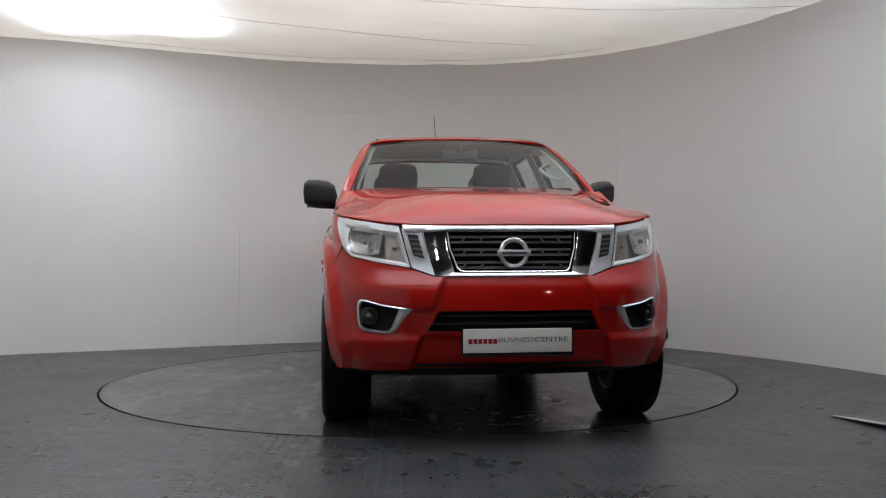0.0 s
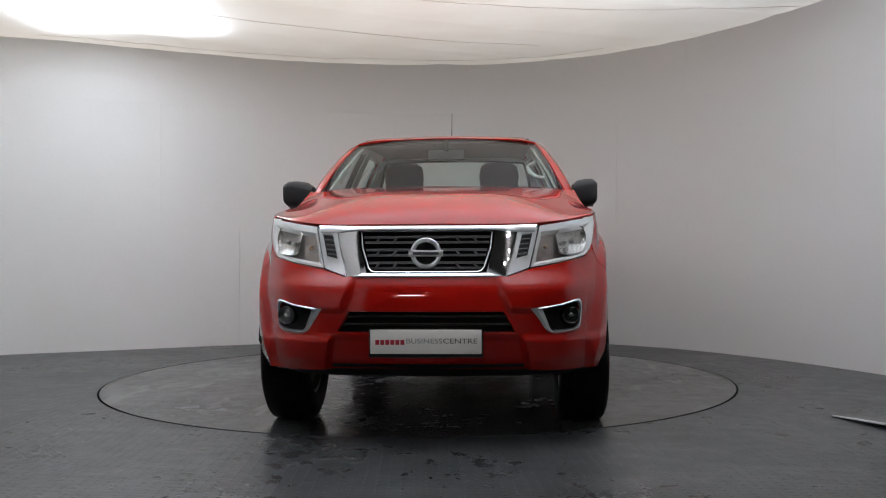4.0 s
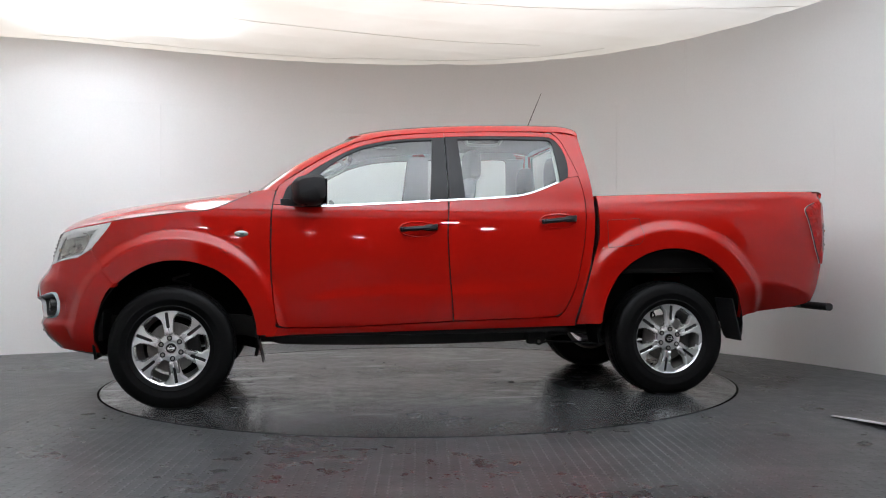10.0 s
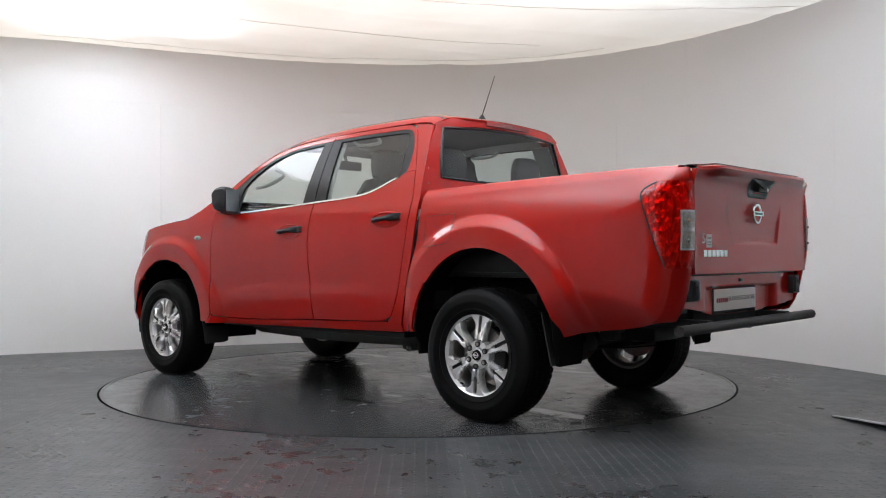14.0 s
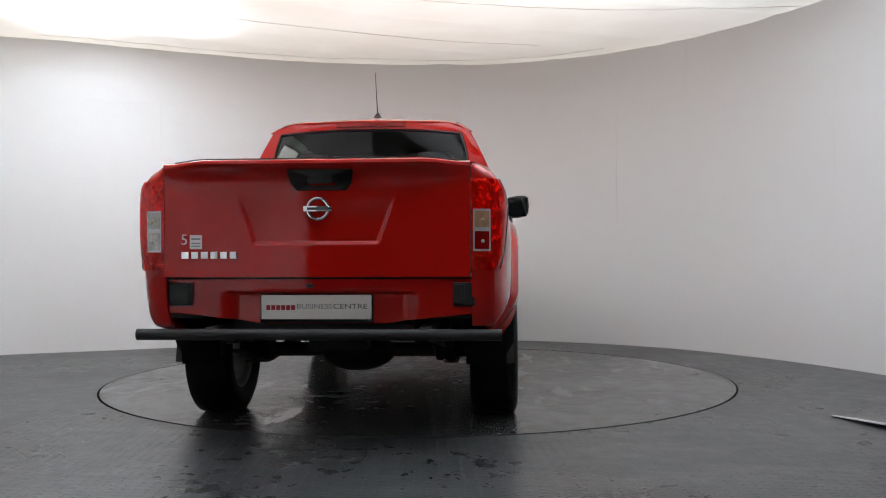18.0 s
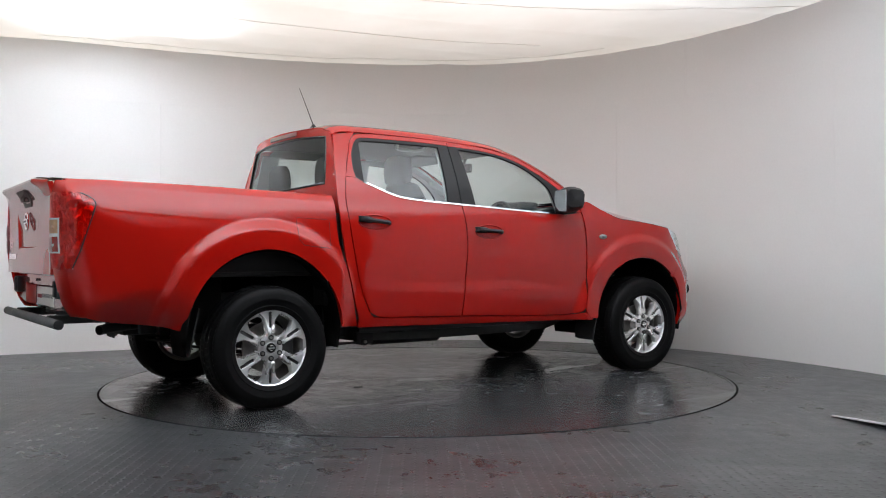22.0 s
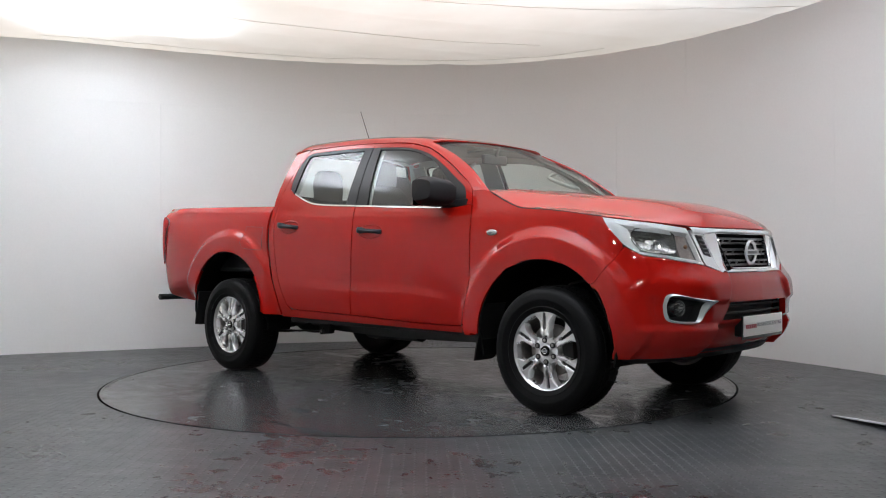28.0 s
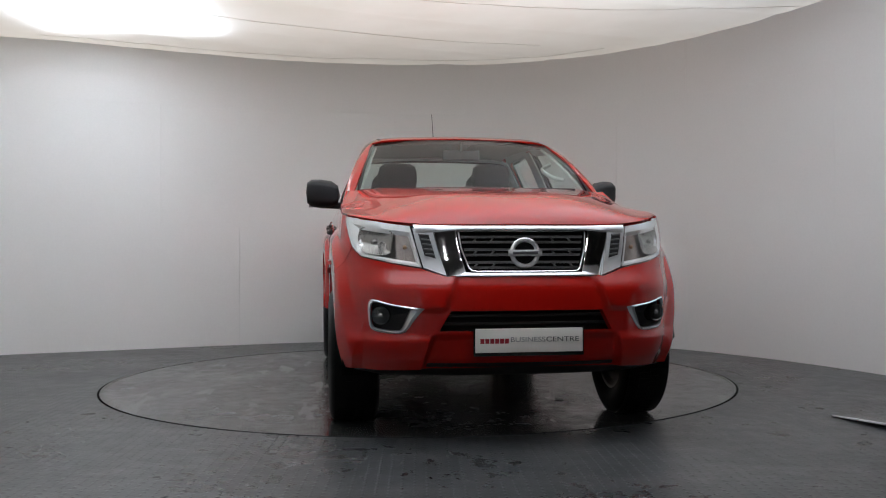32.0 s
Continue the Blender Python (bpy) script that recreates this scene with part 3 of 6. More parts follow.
def inset(grid, gap):
    g = np.array(grid, float)
    a = g.copy()
    for s, o in ((0, 1), (-1, -2)):
        for sl in ((lambda k: (k, slice(None))), (lambda k: (slice(None), k))):
            d = a[sl(o)] - a[sl(s)]
            g[sl(s)] += d / (np.linalg.norm(d, axis=-1, keepdims=True) + 1e-9) * gap
    return g


def both_sides(name, grid, material, parent=None, label="", lip=0.014, thick=0.0):
    """The same panel on the left and on the right of the truck."""
    obs = []
    for left in (True, False):
        bm = sheet(bmesh.new(), grid if left else mirrored(grid), thick, lip, flip=not left)
        p = truck if parent is None else parent[0 if left else 1]
        obs.append(part(name, bm, material, p, label))
    return obs


def side_panel(name, edges, nu, nv, material, parent=None, label="", gap=0.0022, off=0.0, lip=0.014, thick=0.0):
    return both_sides(name, on_side(inset(coons(*edges, nu, nv), gap), off), material, parent, label, lip, thick)


def side_strip(name, outer, inner, nu, nv, material, parent=None, label="", gap=0.0, off=0.0, lip=0.012, thick=0.0):
    return both_sides(name, on_side(inset(loft([outer, inner], nu, nv), gap), off)[:, ::-1], material, parent, label, lip, thick)


# --- side panels ---
ARCH_F = [(1.545 + 0.475 * math.cos(a), 0.42 + 0.475 * math.sin(a)) for a in np.linspace(radians(45), radians(178), 26)]
ARCH_R = [(-1.60 + 0.49 * math.cos(a), 0.46 + 0.495 * math.sin(a)) for a in np.linspace(radians(2), radians(176), 30)]
side_panel("front_wing", (ARCH_F + [(1.03, 0.436), (1.0, 0.436)],
                          [(1.925, 1.127), (1.69, 1.161), (1.514, 1.182), (1.355, 1.198), (1.249, 1.237), (1.154, 1.280), (1.06, 1.322), (0.957, 1.322)],
                          [(1.881, 0.756), (1.906, 0.757), (1.972, 0.835), (2.013, 0.905), (2.043, 0.962), (2.0, 1.02), (1.957, 1.074), (1.925, 1.127)],
                          [(1.0, 0.436), (0.962, 0.475), (0.955, 0.515), (0.975, 0.65), (0.989, 0.857), (0.984, 1.19), (0.957, 1.322)]), 64, 36, M["red"])
BELT_F = [(0.972, 1.236), (0.80, 1.221), (0.622, 1.222), (0.3, 1.238), (-0.007, 1.256), (-0.126, 1.262)]
front_doors = side_panel("front_door", ([(0.950, 0.515), (0.935, 0.488), (0.90, 0.474), (0.5, 0.474), (0.2, 0.485), (-0.148, 0.498)], BELT_F,
                                        [(0.950, 0.515), (0.970, 0.65), (0.985, 0.857), (0.980, 1.19), (0.972, 1.236)],
                                        [(-0.148, 0.498), (-0.129, 0.746), (-0.112, 1.03), (-0.126, 1.262)]), 40, 64, M["red"])
BELT_R = [(-0.131, 1.263), (-0.448, 1.281), (-0.646, 1.306), (-0.856, 1.383), (-0.93, 1.424), (-1.004, 1.43)]
rear_doors = side_panel("rear_door", ([(-0.153, 0.498), (-0.5, 0.507), (-0.80, 0.517), (-0.875, 0.548)], BELT_R,
                                      [(-0.153, 0.498), (-0.133, 0.746), (-0.116, 1.03), (-0.131, 1.263)],
                                      [(-0.875, 0.548), (-0.947, 0.705), (-0.995, 0.92), (-1.021, 1.099), (-1.029, 1.279), (-1.004, 1.43)]), 40, 64, M["red"])
# window frames: red outer band, black inner band, glass
OUT_F = [(0.972, 1.238), (0.955, 1.305), (0.938, 1.350), (0.821, 1.437), (0.639, 1.551), (0.456, 1.642), (0.272, 1.687), (0.089, 1.711), (-0.127, 1.727)]
MID_F = [(0.925, 1.235), (0.905, 1.302), (0.885, 1.345), (0.79, 1.412), (0.62, 1.523), (0.445, 1.610), (0.265, 1.657), (0.085, 1.678), (-0.127, 1.691)]
IN_F = [(0.742, 1.228), (0.73, 1.29), (0.715, 1.36), (0.695, 1.418), (0.585, 1.513), (0.445, 1.588), (0.27, 1.640), (0.089, 1.661), (-0.045, 1.670)]
OUT_F = OUT_F[:3] + [(x, z - 0.005) for x, z in OUT_F[3:]]
side_strip("window_frame", OUT_F, MID_F, 44, 4, M["red"], front_doors)
side_strip("window_seal", MID_F, IN_F, 44, 4, M["satinblack"], front_doors, "black window surround", off=-0.003)
side_panel("pillar_cover", ([(-0.006, 1.256), (-0.126, 1.261)], [(-0.045, 1.690), (-0.127, 1.690)], [(-0.006, 1.256), (-0.045, 1.690)], [(-0.126, 1.261), (-0.127, 1.690)]),
           4, 14, M["satinblack"], front_doors, "satin black pillar cover", off=-0.001, gap=0.0015)
OUT_R = [(-1.004, 1.432), (-0.99, 1.475), (-0.95, 1.585), (-0.912, 1.678), (-0.875, 1.717), (-0.82, 1.733), (-0.6, 1.735), (-0.35, 1.731), (-0.131, 1.723)]
MID_R = [(-0.93, 1.425), (-0.94, 1.48), (-0.928, 1.585), (-0.895, 1.655), (-0.865, 1.690), (-0.815, 1.705), (-0.6, 1.706), (-0.35, 1.703), (-0.131, 1.694)]
IN_R = [(-0.876, 1.392), (-0.874, 1.45), (-0.866, 1.55), (-0.858, 1.62), (-0.850, 1.668), (-0.82, 1.682), (-0.6, 1.684), (-0.35, 1.681), (-0.216, 1.676)]
OUT_R, MID_R, IN_R = OUT_R[::-1], MID_R[::-1], IN_R[::-1]
side_strip("window_frame", OUT_R, MID_R, 40, 4, M["red"], rear_doors)
side_strip("window_seal", MID_R, IN_R, 40, 4, M["satinblack"], rear_doors, "black window surround", off=-0.003)
side_panel("pillar_cover", ([(-0.131, 1.263), (-0.238, 1.270)], [(-0.131, 1.692), (-0.214, 1.692)], [(-0.131, 1.263), (-0.131, 1.692)], [(-0.238, 1.270), (-0.214, 1.692)]),
           4, 14, M["satinblack"], rear_doors, "satin black pillar cover", off=-0.001, gap=0.0015)
for g in side_panel("window_glass", ([(0.75, 1.215), (0.4, 1.225), (-0.004, 1.250)], [(0.70, 1.424), (0.445, 1.597), (0.27, 1.650), (0.089, 1.670), (-0.05, 1.680)],
                                     [(0.75, 1.215), (0.70, 1.424)], [(-0.004, 1.250), (-0.05, 1.680)]), 16, 10, M["glass"], front_doors, "clear door glass", off=-0.012, lip=0.0):
    g.visible_shadow = False
for g in side_panel("window_glass", ([(-0.23, 1.262), (-0.457, 1.28), (-0.658, 1.306), (-0.885, 1.385)], [(-0.21, 1.691), (-0.5, 1.698), (-0.86, 1.696)],
                                     [(-0.23, 1.262), (-0.21, 1.691)], [(-0.885, 1.385), (-0.86, 1.696)]), 14, 10, M["glass"], rear_doors, "clear door glass", off=-0.012, lip=0.0):
    g.visible_shadow = False
for ring_out, ring_in, doors in ((OUT_F, IN_F, front_doors), (OUT_R, IN_R, rear_doors)):
    wide = [tuple(2 * np.array(a) - np.array(b)) for a, b in zip(ring_out, MID_F if ring_out is OUT_F else MID_R)]
    side_strip("frame_trim", wide, ring_in, 40, 4, M["paletrim"], doors, "pale grey inner frame trim", off=-0.034, lip=0.0)
up = 0.011
side_strip("waist_moulding", [(x, z + up) for x, z in [(0.80, 1.217)] + BELT_F[2:]], [(0.80, 1.217)] + BELT_F[2:], 24, 3, M["chrome"], front_doors, "bright chrome waist strip", off=0.004, thick=0.008)
side_strip("waist_moulding", [(x, z + up) for x, z in BELT_R[:4]], BELT_R[:4], 24, 3, M["chrome"], rear_doors, "bright chrome waist strip", off=0.004, thick=0.008)
side_panel("cab_pillar", ([(-0.82, 0.497), (-0.951, 0.488)], [(-0.86, 1.741), (-1.03, 1.715)],
                          [(-0.82, 0.497), (-0.879, 0.549), (-0.950, 0.705), (-0.998, 0.92), (-1.024, 1.099), (-1.032, 1.279), (-0.993, 1.475), (-0.953, 1.585), (-0.915, 1.679), (-0.86, 1.741)],
                          [(-0.951, 0.488), (-1.003, 0.667), (-1.055, 0.884), (-1.085, 1.1), (-1.088, 1.299), (-1.067, 1.497), (-1.03, 1.715)]), 10, 46, M["red"], gap=0.0008)
side_panel("sill", ([(1.02, 0.425), (0.0, 0.440), (-0.955, 0.455)], [(0.975, 0.50), (0.93, 0.480), (0.89, 0.469), (0.5, 0.469), (0.0, 0.487), (-0.5, 0.502), (-0.80, 0.512), (-0.83, 0.512), (-0.955, 0.50)],
                    [(1.02, 0.425), (0.99, 0.50)], [(-0.955, 0.455), (-0.955, 0.50)]), 40, 6, M["red"], gap=0.0, off=-0.004, lip=0.05)

# load bed side: side face with the rear wheel opening, then round the rear corner
BED_TOP = [(-1.118, 1.292), (-1.9, 1.317), (-2.66, 1.342)]
zr = [0.585, 0.62, 0.66, 0.73, 0.80, 0.90, 1.05, 1.2, 1.30, 1.335]
rear_edge = [(tail(z) + 0.05, z) for z in zr]
rear_edge[0] = (-2.60, 0.578)
bottom = [(-0.965, 0.465), (-1.04, 0.468), (-1.105, 0.472)] + ARCH_R + [(-2.10, 0.487), (-2.195, 0.513), (-2.49, 0.552), (-2.60, 0.578)]
bed = on_side(inset(coons(bottom, BED_TOP[:2] + [rear_edge[-1]], [(-0.965, 0.465), (-1.005, 0.633), (-1.06, 0.848), (-1.112, 1.027), (-1.118, 1.292)], rear_edge, 150, 56), 0.0))
for left in (True, False):
    bm = bmesh.new()
    sheet(bm, bed if left else mirrored(bed), 0, 0.016, flip=not left)
    g = []
    for f in np.linspace(0, 1, 8):
        b = 0.05 * (1 - f) ** 1.8
        g.append([(tail(z) + b if k else -2.63 + b, bed[-1, k, 1] + (0.715 - bed[-1, k, 1]) * f, z) for k, (x, z) in enumerate(resample(rear_edge, 56))])
    g = np.array(g)
    g[0] = bed[-1]
    sheet(bm, g if left else mirrored(g), 0, 0.016, flip=not left)
    # the rail on top of the side, and the inner wall
    t = bed[:, -1]
    rail = np.stack([t, t + np.array([0, -0.012, 0.010]), t + np.array([0, -0.05, 0.014]), t + np.array([0, -0.085, 0.008]), t + np.array([0, -0.09, -0.03])], 1)
    sheet(bm, rail if left else mirrored(rail), 0, 0, flip=not left)
    bmesh.ops.remove_doubles(bm, verts=bm.verts, dist=0.0006)
    bedside = part("bed_side", bm, M["red"], truck)
both_sides("filler_flap", on_side(coons([(-1.169, 0.962), (-1.368, 0.982)], [(-1.171, 1.140), (-1.389, 1.150)],
                                                   [(-1.169, 0.962), (-1.171, 1.140)], [(-1.368, 0.982), (-1.402, 1.01), (-1.389, 1.150)], 10, 10), 0.0015), M["red"])
for a, b in (([(-1.169, 0.962), (-1.30, 0.972), (-1.368, 0.982), (-1.402, 1.02), (-1.397, 1.08), (-1.389, 1.15), (-1.28, 1.146), (-1.171, 1.14), (-1.170, 1.05), (-1.169, 0.962)], 0.0018),):
    for s in (1, -1):
        bm = bmesh.new()
        tube(bm, [(x, s * (side_y(x, z) + 0.0006), z) for x, z in resample(a, 60, False)], b, 6)
        part("flap_joint", bm, M["shell"], truck, "dark joint round the filler flap")

# --- bonnet, roof, screen, cab back ---


def edge_y(x, z):
    return side_y(x, z) - 0.003


BC = [[(2.338, 0, 1.064), (2.326, 0, 1.084), (2.285, 0, 1.125), (2.209, 0, 1.166), (2.02, 0, 1.227), (1.791, 0, 1.273), (1.524, 0, 1.304), (1.248, 0, 1.335), (1.16, 0, 1.345)],
      [(2.325, 0.30, 1.064), (2.312, 0.30, 1.084), (2.265, 0.31, 1.125), (2.19, 0.32, 1.163), (2.01, 0.33, 1.221), (1.79, 0.35, 1.267), (1.52, 0.37, 1.300), (1.25, 0.40, 1.332), (1.14, 0.41, 1.343)],
      [(2.283, 0.50, 1.067), (2.268, 0.502, 1.088), (2.21, 0.505, 1.124), (2.12, 0.51, 1.157), (1.95, 0.525, 1.200), (1.75, 0.545, 1.243), (1.52, 0.57, 1.281), (1.25, 0.60, 1.313), (1.10, 0.61, 1.332)],
      [(2.165, 0.68, 1.090), (2.15, 0.68, 1.102), (2.10, 0.685, 1.122), (2.01, 0.69, 1.146), (1.88, 0.695, 1.174), (1.70, 0.70, 1.207), (1.50, 0.71, 1.242), (1.27, 0.72, 1.280), (1.07, 0.72, 1.319)],
      [(x, edge_y(x, z), z) for x, z in [(1.935, 1.126), (1.917, 1.133), (1.80, 1.149), (1.69, 1.165), (1.60, 1.176), (1.514, 1.186), (1.355, 1.202), (1.249, 1.241), (1.154, 1.284)]]]
BC[3] = [(x, y + 0.005 * k, z - 0.014 * k) for (x, y, z), k in zip(BC[3], (0, 0.2, 0.5, 0.9, 1, 1, 0.9, 0.3, -0.2))]
BC[4][-1] = (1.08, 0.80, 1.316)
for row, dz in ((0, -0.012), (1, -0.010), (2, -0.012)):
    BC[row] = [(x, y, z + dz * sstep(-2.15, -1.7, -x) * (sstep(1.15, 1.4, x) if row == 2 else 1)) for x, y, z in BC[row]]
bonnet_grid = loft([[(x, -y, z) for x, y, z in c] for c in BC[:0:-1]] + BC, 44, 56)
bm = sheet(bmesh.new(), inset(bonnet_grid, 0.0045), 0, 0.02, flip=True)
bonnet = part("bonnet", bm, M["red"], truck)
# a black strip laid along the bonnet gap stands for its shade
for s in (1, -1):
    line = [(x, s * (y - 0.003), z - 0.0045) for x, y, z in BC[4][1:]]
    part("bonnet_gap_shade", tube(bmesh.new(), resample(line, 50), 0.0045, 6), M["shell"], bonnet, "black strip for the shade in the bonnet gap")

RX = [0.497, 0.42, 0.25, -0.145, -0.461, -0.896, -1.036, -1.10]
RZ = [1.720, 1.742, 1.767, 1.797, 1.808, 1.812, 1.803, 1.784]
RC = [[(x, 0, z) for x, z in zip(RX, RZ)],
      [(x - 0.01 + (0.025 if x < -1 else 0), 0.32, z - 0.006) for x, z in zip(RX, RZ)],
      [(x - 0.035 + (0.08 if x < -1 else 0), 0.50, z - 0.010) for x, z in zip(RX, RZ)],
      [(0.418, 0.612, 1.694), (0.375, 0.607, 1.708), (0.20, 0.603, 1.736), (-0.145, 0.605, 1.763), (-0.461, 0.604, 1.774), (-0.87, 0.594, 1.778), (-1.0, 0.586, 1.770), (-1.05, 0.580, 1.752)],
      [(x, edge_y(x, z) + 0.002, z) for x, z in [(0.355, 1.671), (0.325, 1.682), (0.19, 1.705), (-0.145, 1.727), (-0.461, 1.739), (-0.86, 1.744), (-0.99, 1.735), (-1.03, 1.716)]]]
roof_grid = loft([[(x, -y, z) for x, y, z in c] for c in RC[:0:-1]] + RC, 44, 48)
part("roof", sheet(bmesh.new(), roof_grid, 0, 0.012, flip=True), M["red"], truck)
part("headlining", sheet(bmesh.new(), (roof_grid - np.array([0, 0, 0.045]))[1:-1, 2:-2], 0, 0, flip=True), M["headliner"], truck, "grey cloth headlining")
for s in (1, -1):
    bm = bmesh.new()
    half = roof_grid[:, 24:]
    rows = []
    for row in half[1:]:
        rows.append([(np.interp(y, row[:, 1], row[:, 0]), s * y, np.interp(y, row[:, 1], row[:, 2]) + h) for y, h in ((0.554, 0.0), (0.557, 0.0015), (0.571, 0.0015), (0.574, 0.0))])
    sheet(bm, rows, 0, 0.0)
    part("roof_moulding", bm, M["plastic"], truck, "narrow black roof moulding")

WSC = [[(1.17, 0, 1.322), (0.945, 0, 1.480), (0.69, 0, 1.632), (0.500, 0, 1.718)],
       [(1.14, 0.36, 1.318), (0.925, 0.345, 1.474), (0.67, 0.33, 1.624), (0.488, 0.31, 1.714)],
       [(1.09, 0.60, 1.313), (0.885, 0.56, 1.470), (0.635, 0.52, 1.610), (0.460, 0.488, 1.705)],
       [(1.02, 0.752, 1.308), (0.845, 0.705, 1.474), (0.655, 0.66, 1.584), (0.418, 0.615, 1.690)]]
screen = loft([[(x, -y, z) for x, y, z in c] for c in WSC[:0:-1]] + WSC, 20, 36)
g = part("windscreen", sheet(bmesh.new(), screen - np.array([0.004, 0, 0.006]), 0, 0, flip=True), M["screen"], truck, "clear laminated windscreen")
g.visible_shadow = False
bm = bmesh.new()
sc = screen - np.array([0.003, 0, 0.004])
for a in (np.stack([sc[:, 0], sc[:, 0] * 0.55 + sc[:, 1] * 0.45], 1), np.stack([sc[:, -1] * 0.55 + sc[:, -2] * 0.45, sc[:, -1]], 1),
          np.stack([sc[-2] * 0.5 + sc[-1] * 0.5, sc[-1]], 0), np.stack([sc[0], sc[1]], 0)):
    sheet(bm, a, 0, 0)
part("screen_border", bm, M["gloss"], truck, "black printed screen border")
APO = [(0.957, 1.322), (0.938, 1.353), (0.821, 1.441), (0.639, 1.555), (0.456, 1.646), (0.355, 1.670)]
apo = resample([(x, side_y(x, z), z) for x, z in APO], 30)
api = resample([(x + 0.004, y + 0.002, z + 0.002) for x, y, z in [(1.06, 0.772, 1.305)] + WSC[3][1:]], 30)
apm = (apo + api) / 2 + np.array([0.003, 0.004, 0.004])
both_sides("screen_pillar", loft([list(apo), list(apm), list(api)], 30, 8), M["red"], lip=0.012)
both_sides("screen_pillar_trim", (loft([list(apo), list(api)], 30, 3) - np.array([0.035, 0.03, 0.02])), M["paletrim"], label="pale grey inner pillar trim")
bm = sheet(bmesh.new(), loft([[(1.20, -0.74, 1.285), (1.24, 0, 1.312), (1.20, 0.74, 1.285)], [(1.0, -0.76, 1.29), (1.13, 0, 1.312), (1.0, 0.76, 1.29)]], 20, 4), 0.02, 0)
part("scuttle", bm, M["plastic"], truck, "black plastic scuttle below the windscreen")
for s, y0, y1 in ((1, -0.60, 0.02), (1, 0.02, 0.62)):
    bm = bmesh.new()
    tube(bm, [(1.155, y0, 1.318), (1.15, (y0 + y1) / 2, 1.330), (1.125, y1, 1.329)], 0.006, 8)
    tube(bm, [(1.16, y0 - 0.02, 1.30), (1.15, y0 + 0.14, 1.330)], 0.009, 8)
    part("wiper", bm, M["plastic"], truck, "black windscreen wiper")

# cab back
EDGE_B = soft_curve([1.10, 1.20, 1.30, 1.50, 1.70, 1.76, 1.85], [-1.088, -1.09, -1.088, -1.066, -1.028, -1.015, -0.99])


def back_x(y, z):
    return EDGE_B(z) - (0.05 + 0.13 * max(0, z - 1.55)) * (1 - (y / 0.72) ** 2)


def on_back(pts, nu, nv, off=0.0):
    g = coons(*pts, nu, nv)
    return np.array([[(back_x(y, z) - off, y, z) for y, z in row] for row in g])


roof_end = [(y, np.interp(abs(y), [0, 0.32, 0.50, 0.588, 0.66], [1.782, 1.778, 1.770, 1.756, 1.716])) for y in np.linspace(-0.66, 0.66, 25)]
bm = bmesh.new()
GL = [(-0.655, 1.385), (-0.652, 1.45), (-0.618, 1.62), (-0.592, 1.704)]
GT = [(-0.592, 1.704), (-0.3, 1.723), (0, 1.727), (0.3, 1.723), (0.592, 1.704)]
GB = [(-0.655, 1.385), (-0.3, 1.372), (0, 1.370), (0.3, 1.372), (0.655, 1.385)]
PS = [(-prof(z) + 0.008, z) for z in (1.385, 1.45, 1.55, 1.62, 1.69, 1.716)]
flipy = lambda c: [(-y, z) for y, z in c]
for edges, nu, nv in (((GT, roof_end, [GT[0], roof_end[0]], [GT[-1], roof_end[-1]]), 25, 5),
                      (([(-0.83, 1.19), (0, 1.19), (0.83, 1.19)], [PS[0]] + GB + flipy(PS[:1]), [(-0.83, 1.19), (-0.815, 1.3), PS[0]], [(0.83, 1.19), (0.815, 1.3), (-PS[0][0], PS[0][1])]), 25, 5)):
    sheet(bm, on_back(edges, nu, nv), 0, 0.01, flip=True)
for f in (1, -1):
    e = ([PS[0], GL[0]], [PS[-1], GT[0]], PS, GL)
    e = e if f > 0 else tuple(flipy(c) for c in e)
    sheet(bm, on_back(e, 6, 16), 0, 0.01, flip=f > 0)
part("cab_back", bm, M["red"], truck)
bm = bmesh.new()
sheet(bm, on_back((GT, [(y * 0.96, z - 0.004) for y, z in roof_end], [GT[0], (-0.634, 1.712)], [GT[-1], (0.634, 1.712)]), 25, 5, -0.03))
for f in (1, -1):
    e = ([PS[0], GL[0]], [PS[-1], GT[0]], PS, GL)
    sheet(bm, on_back(e if f > 0 else tuple(flipy(c) for c in e), 6, 16, -0.03))
part("rear_frame_trim", bm, M["paletrim"], truck, "pale grey trim round the rear screen")
g = part("rear_screen", sheet(bmesh.new(), on_back((GB, GT, GL, flipy(GL)), 24, 12, -0.006), 0, 0), M["privacy"], truck, "tinted rear screen")
g.visible_shadow = False
bm = bmesh.new()
for c in (GB, GT, GL, flipy(GL)):
    q = resample([(y * 0.985, z + (0.004 if c is GB else -0.004 if c is GT else 0)) for y, z in c], 24)
    tube(bm, [(back_x(y, z) + 0.003, y, z) for y, z in q], 0.009, 6)
part("rear_screen_seal", bm, M["gloss"], truck, "black rubber screen seal")
bm = bmesh.new()
bl = [[(back_x(y, z) - o - 0.004, y, z) for z, o in ((1.742, 0.0), (1.746, 0.008), (1.772, 0.010), (1.777, 0.001))] for y in np.linspace(-0.235, 0.215, 14)]
sheet(bm, bl, 0, 0.006, flip=True)
part("high_brake_lamp", bm, M["deepred"], truck, "dark red high-level brake lamp")
bm = bmesh.new()
bmesh.ops.create_cone(bm, cap_ends=True, segments=16, radius1=0.028, radius2=0.008, depth=0.03, matrix=Matrix.Translation((-0.865, -0.02, 1.852)))
tube(bm, [(-0.865, -0.02, 1.86), (-0.975, -0.021, 2.118)], 0.0035, 8, 0.0018)
part("aerial", bm, M["plastic"], truck, "thin black whip aerial")

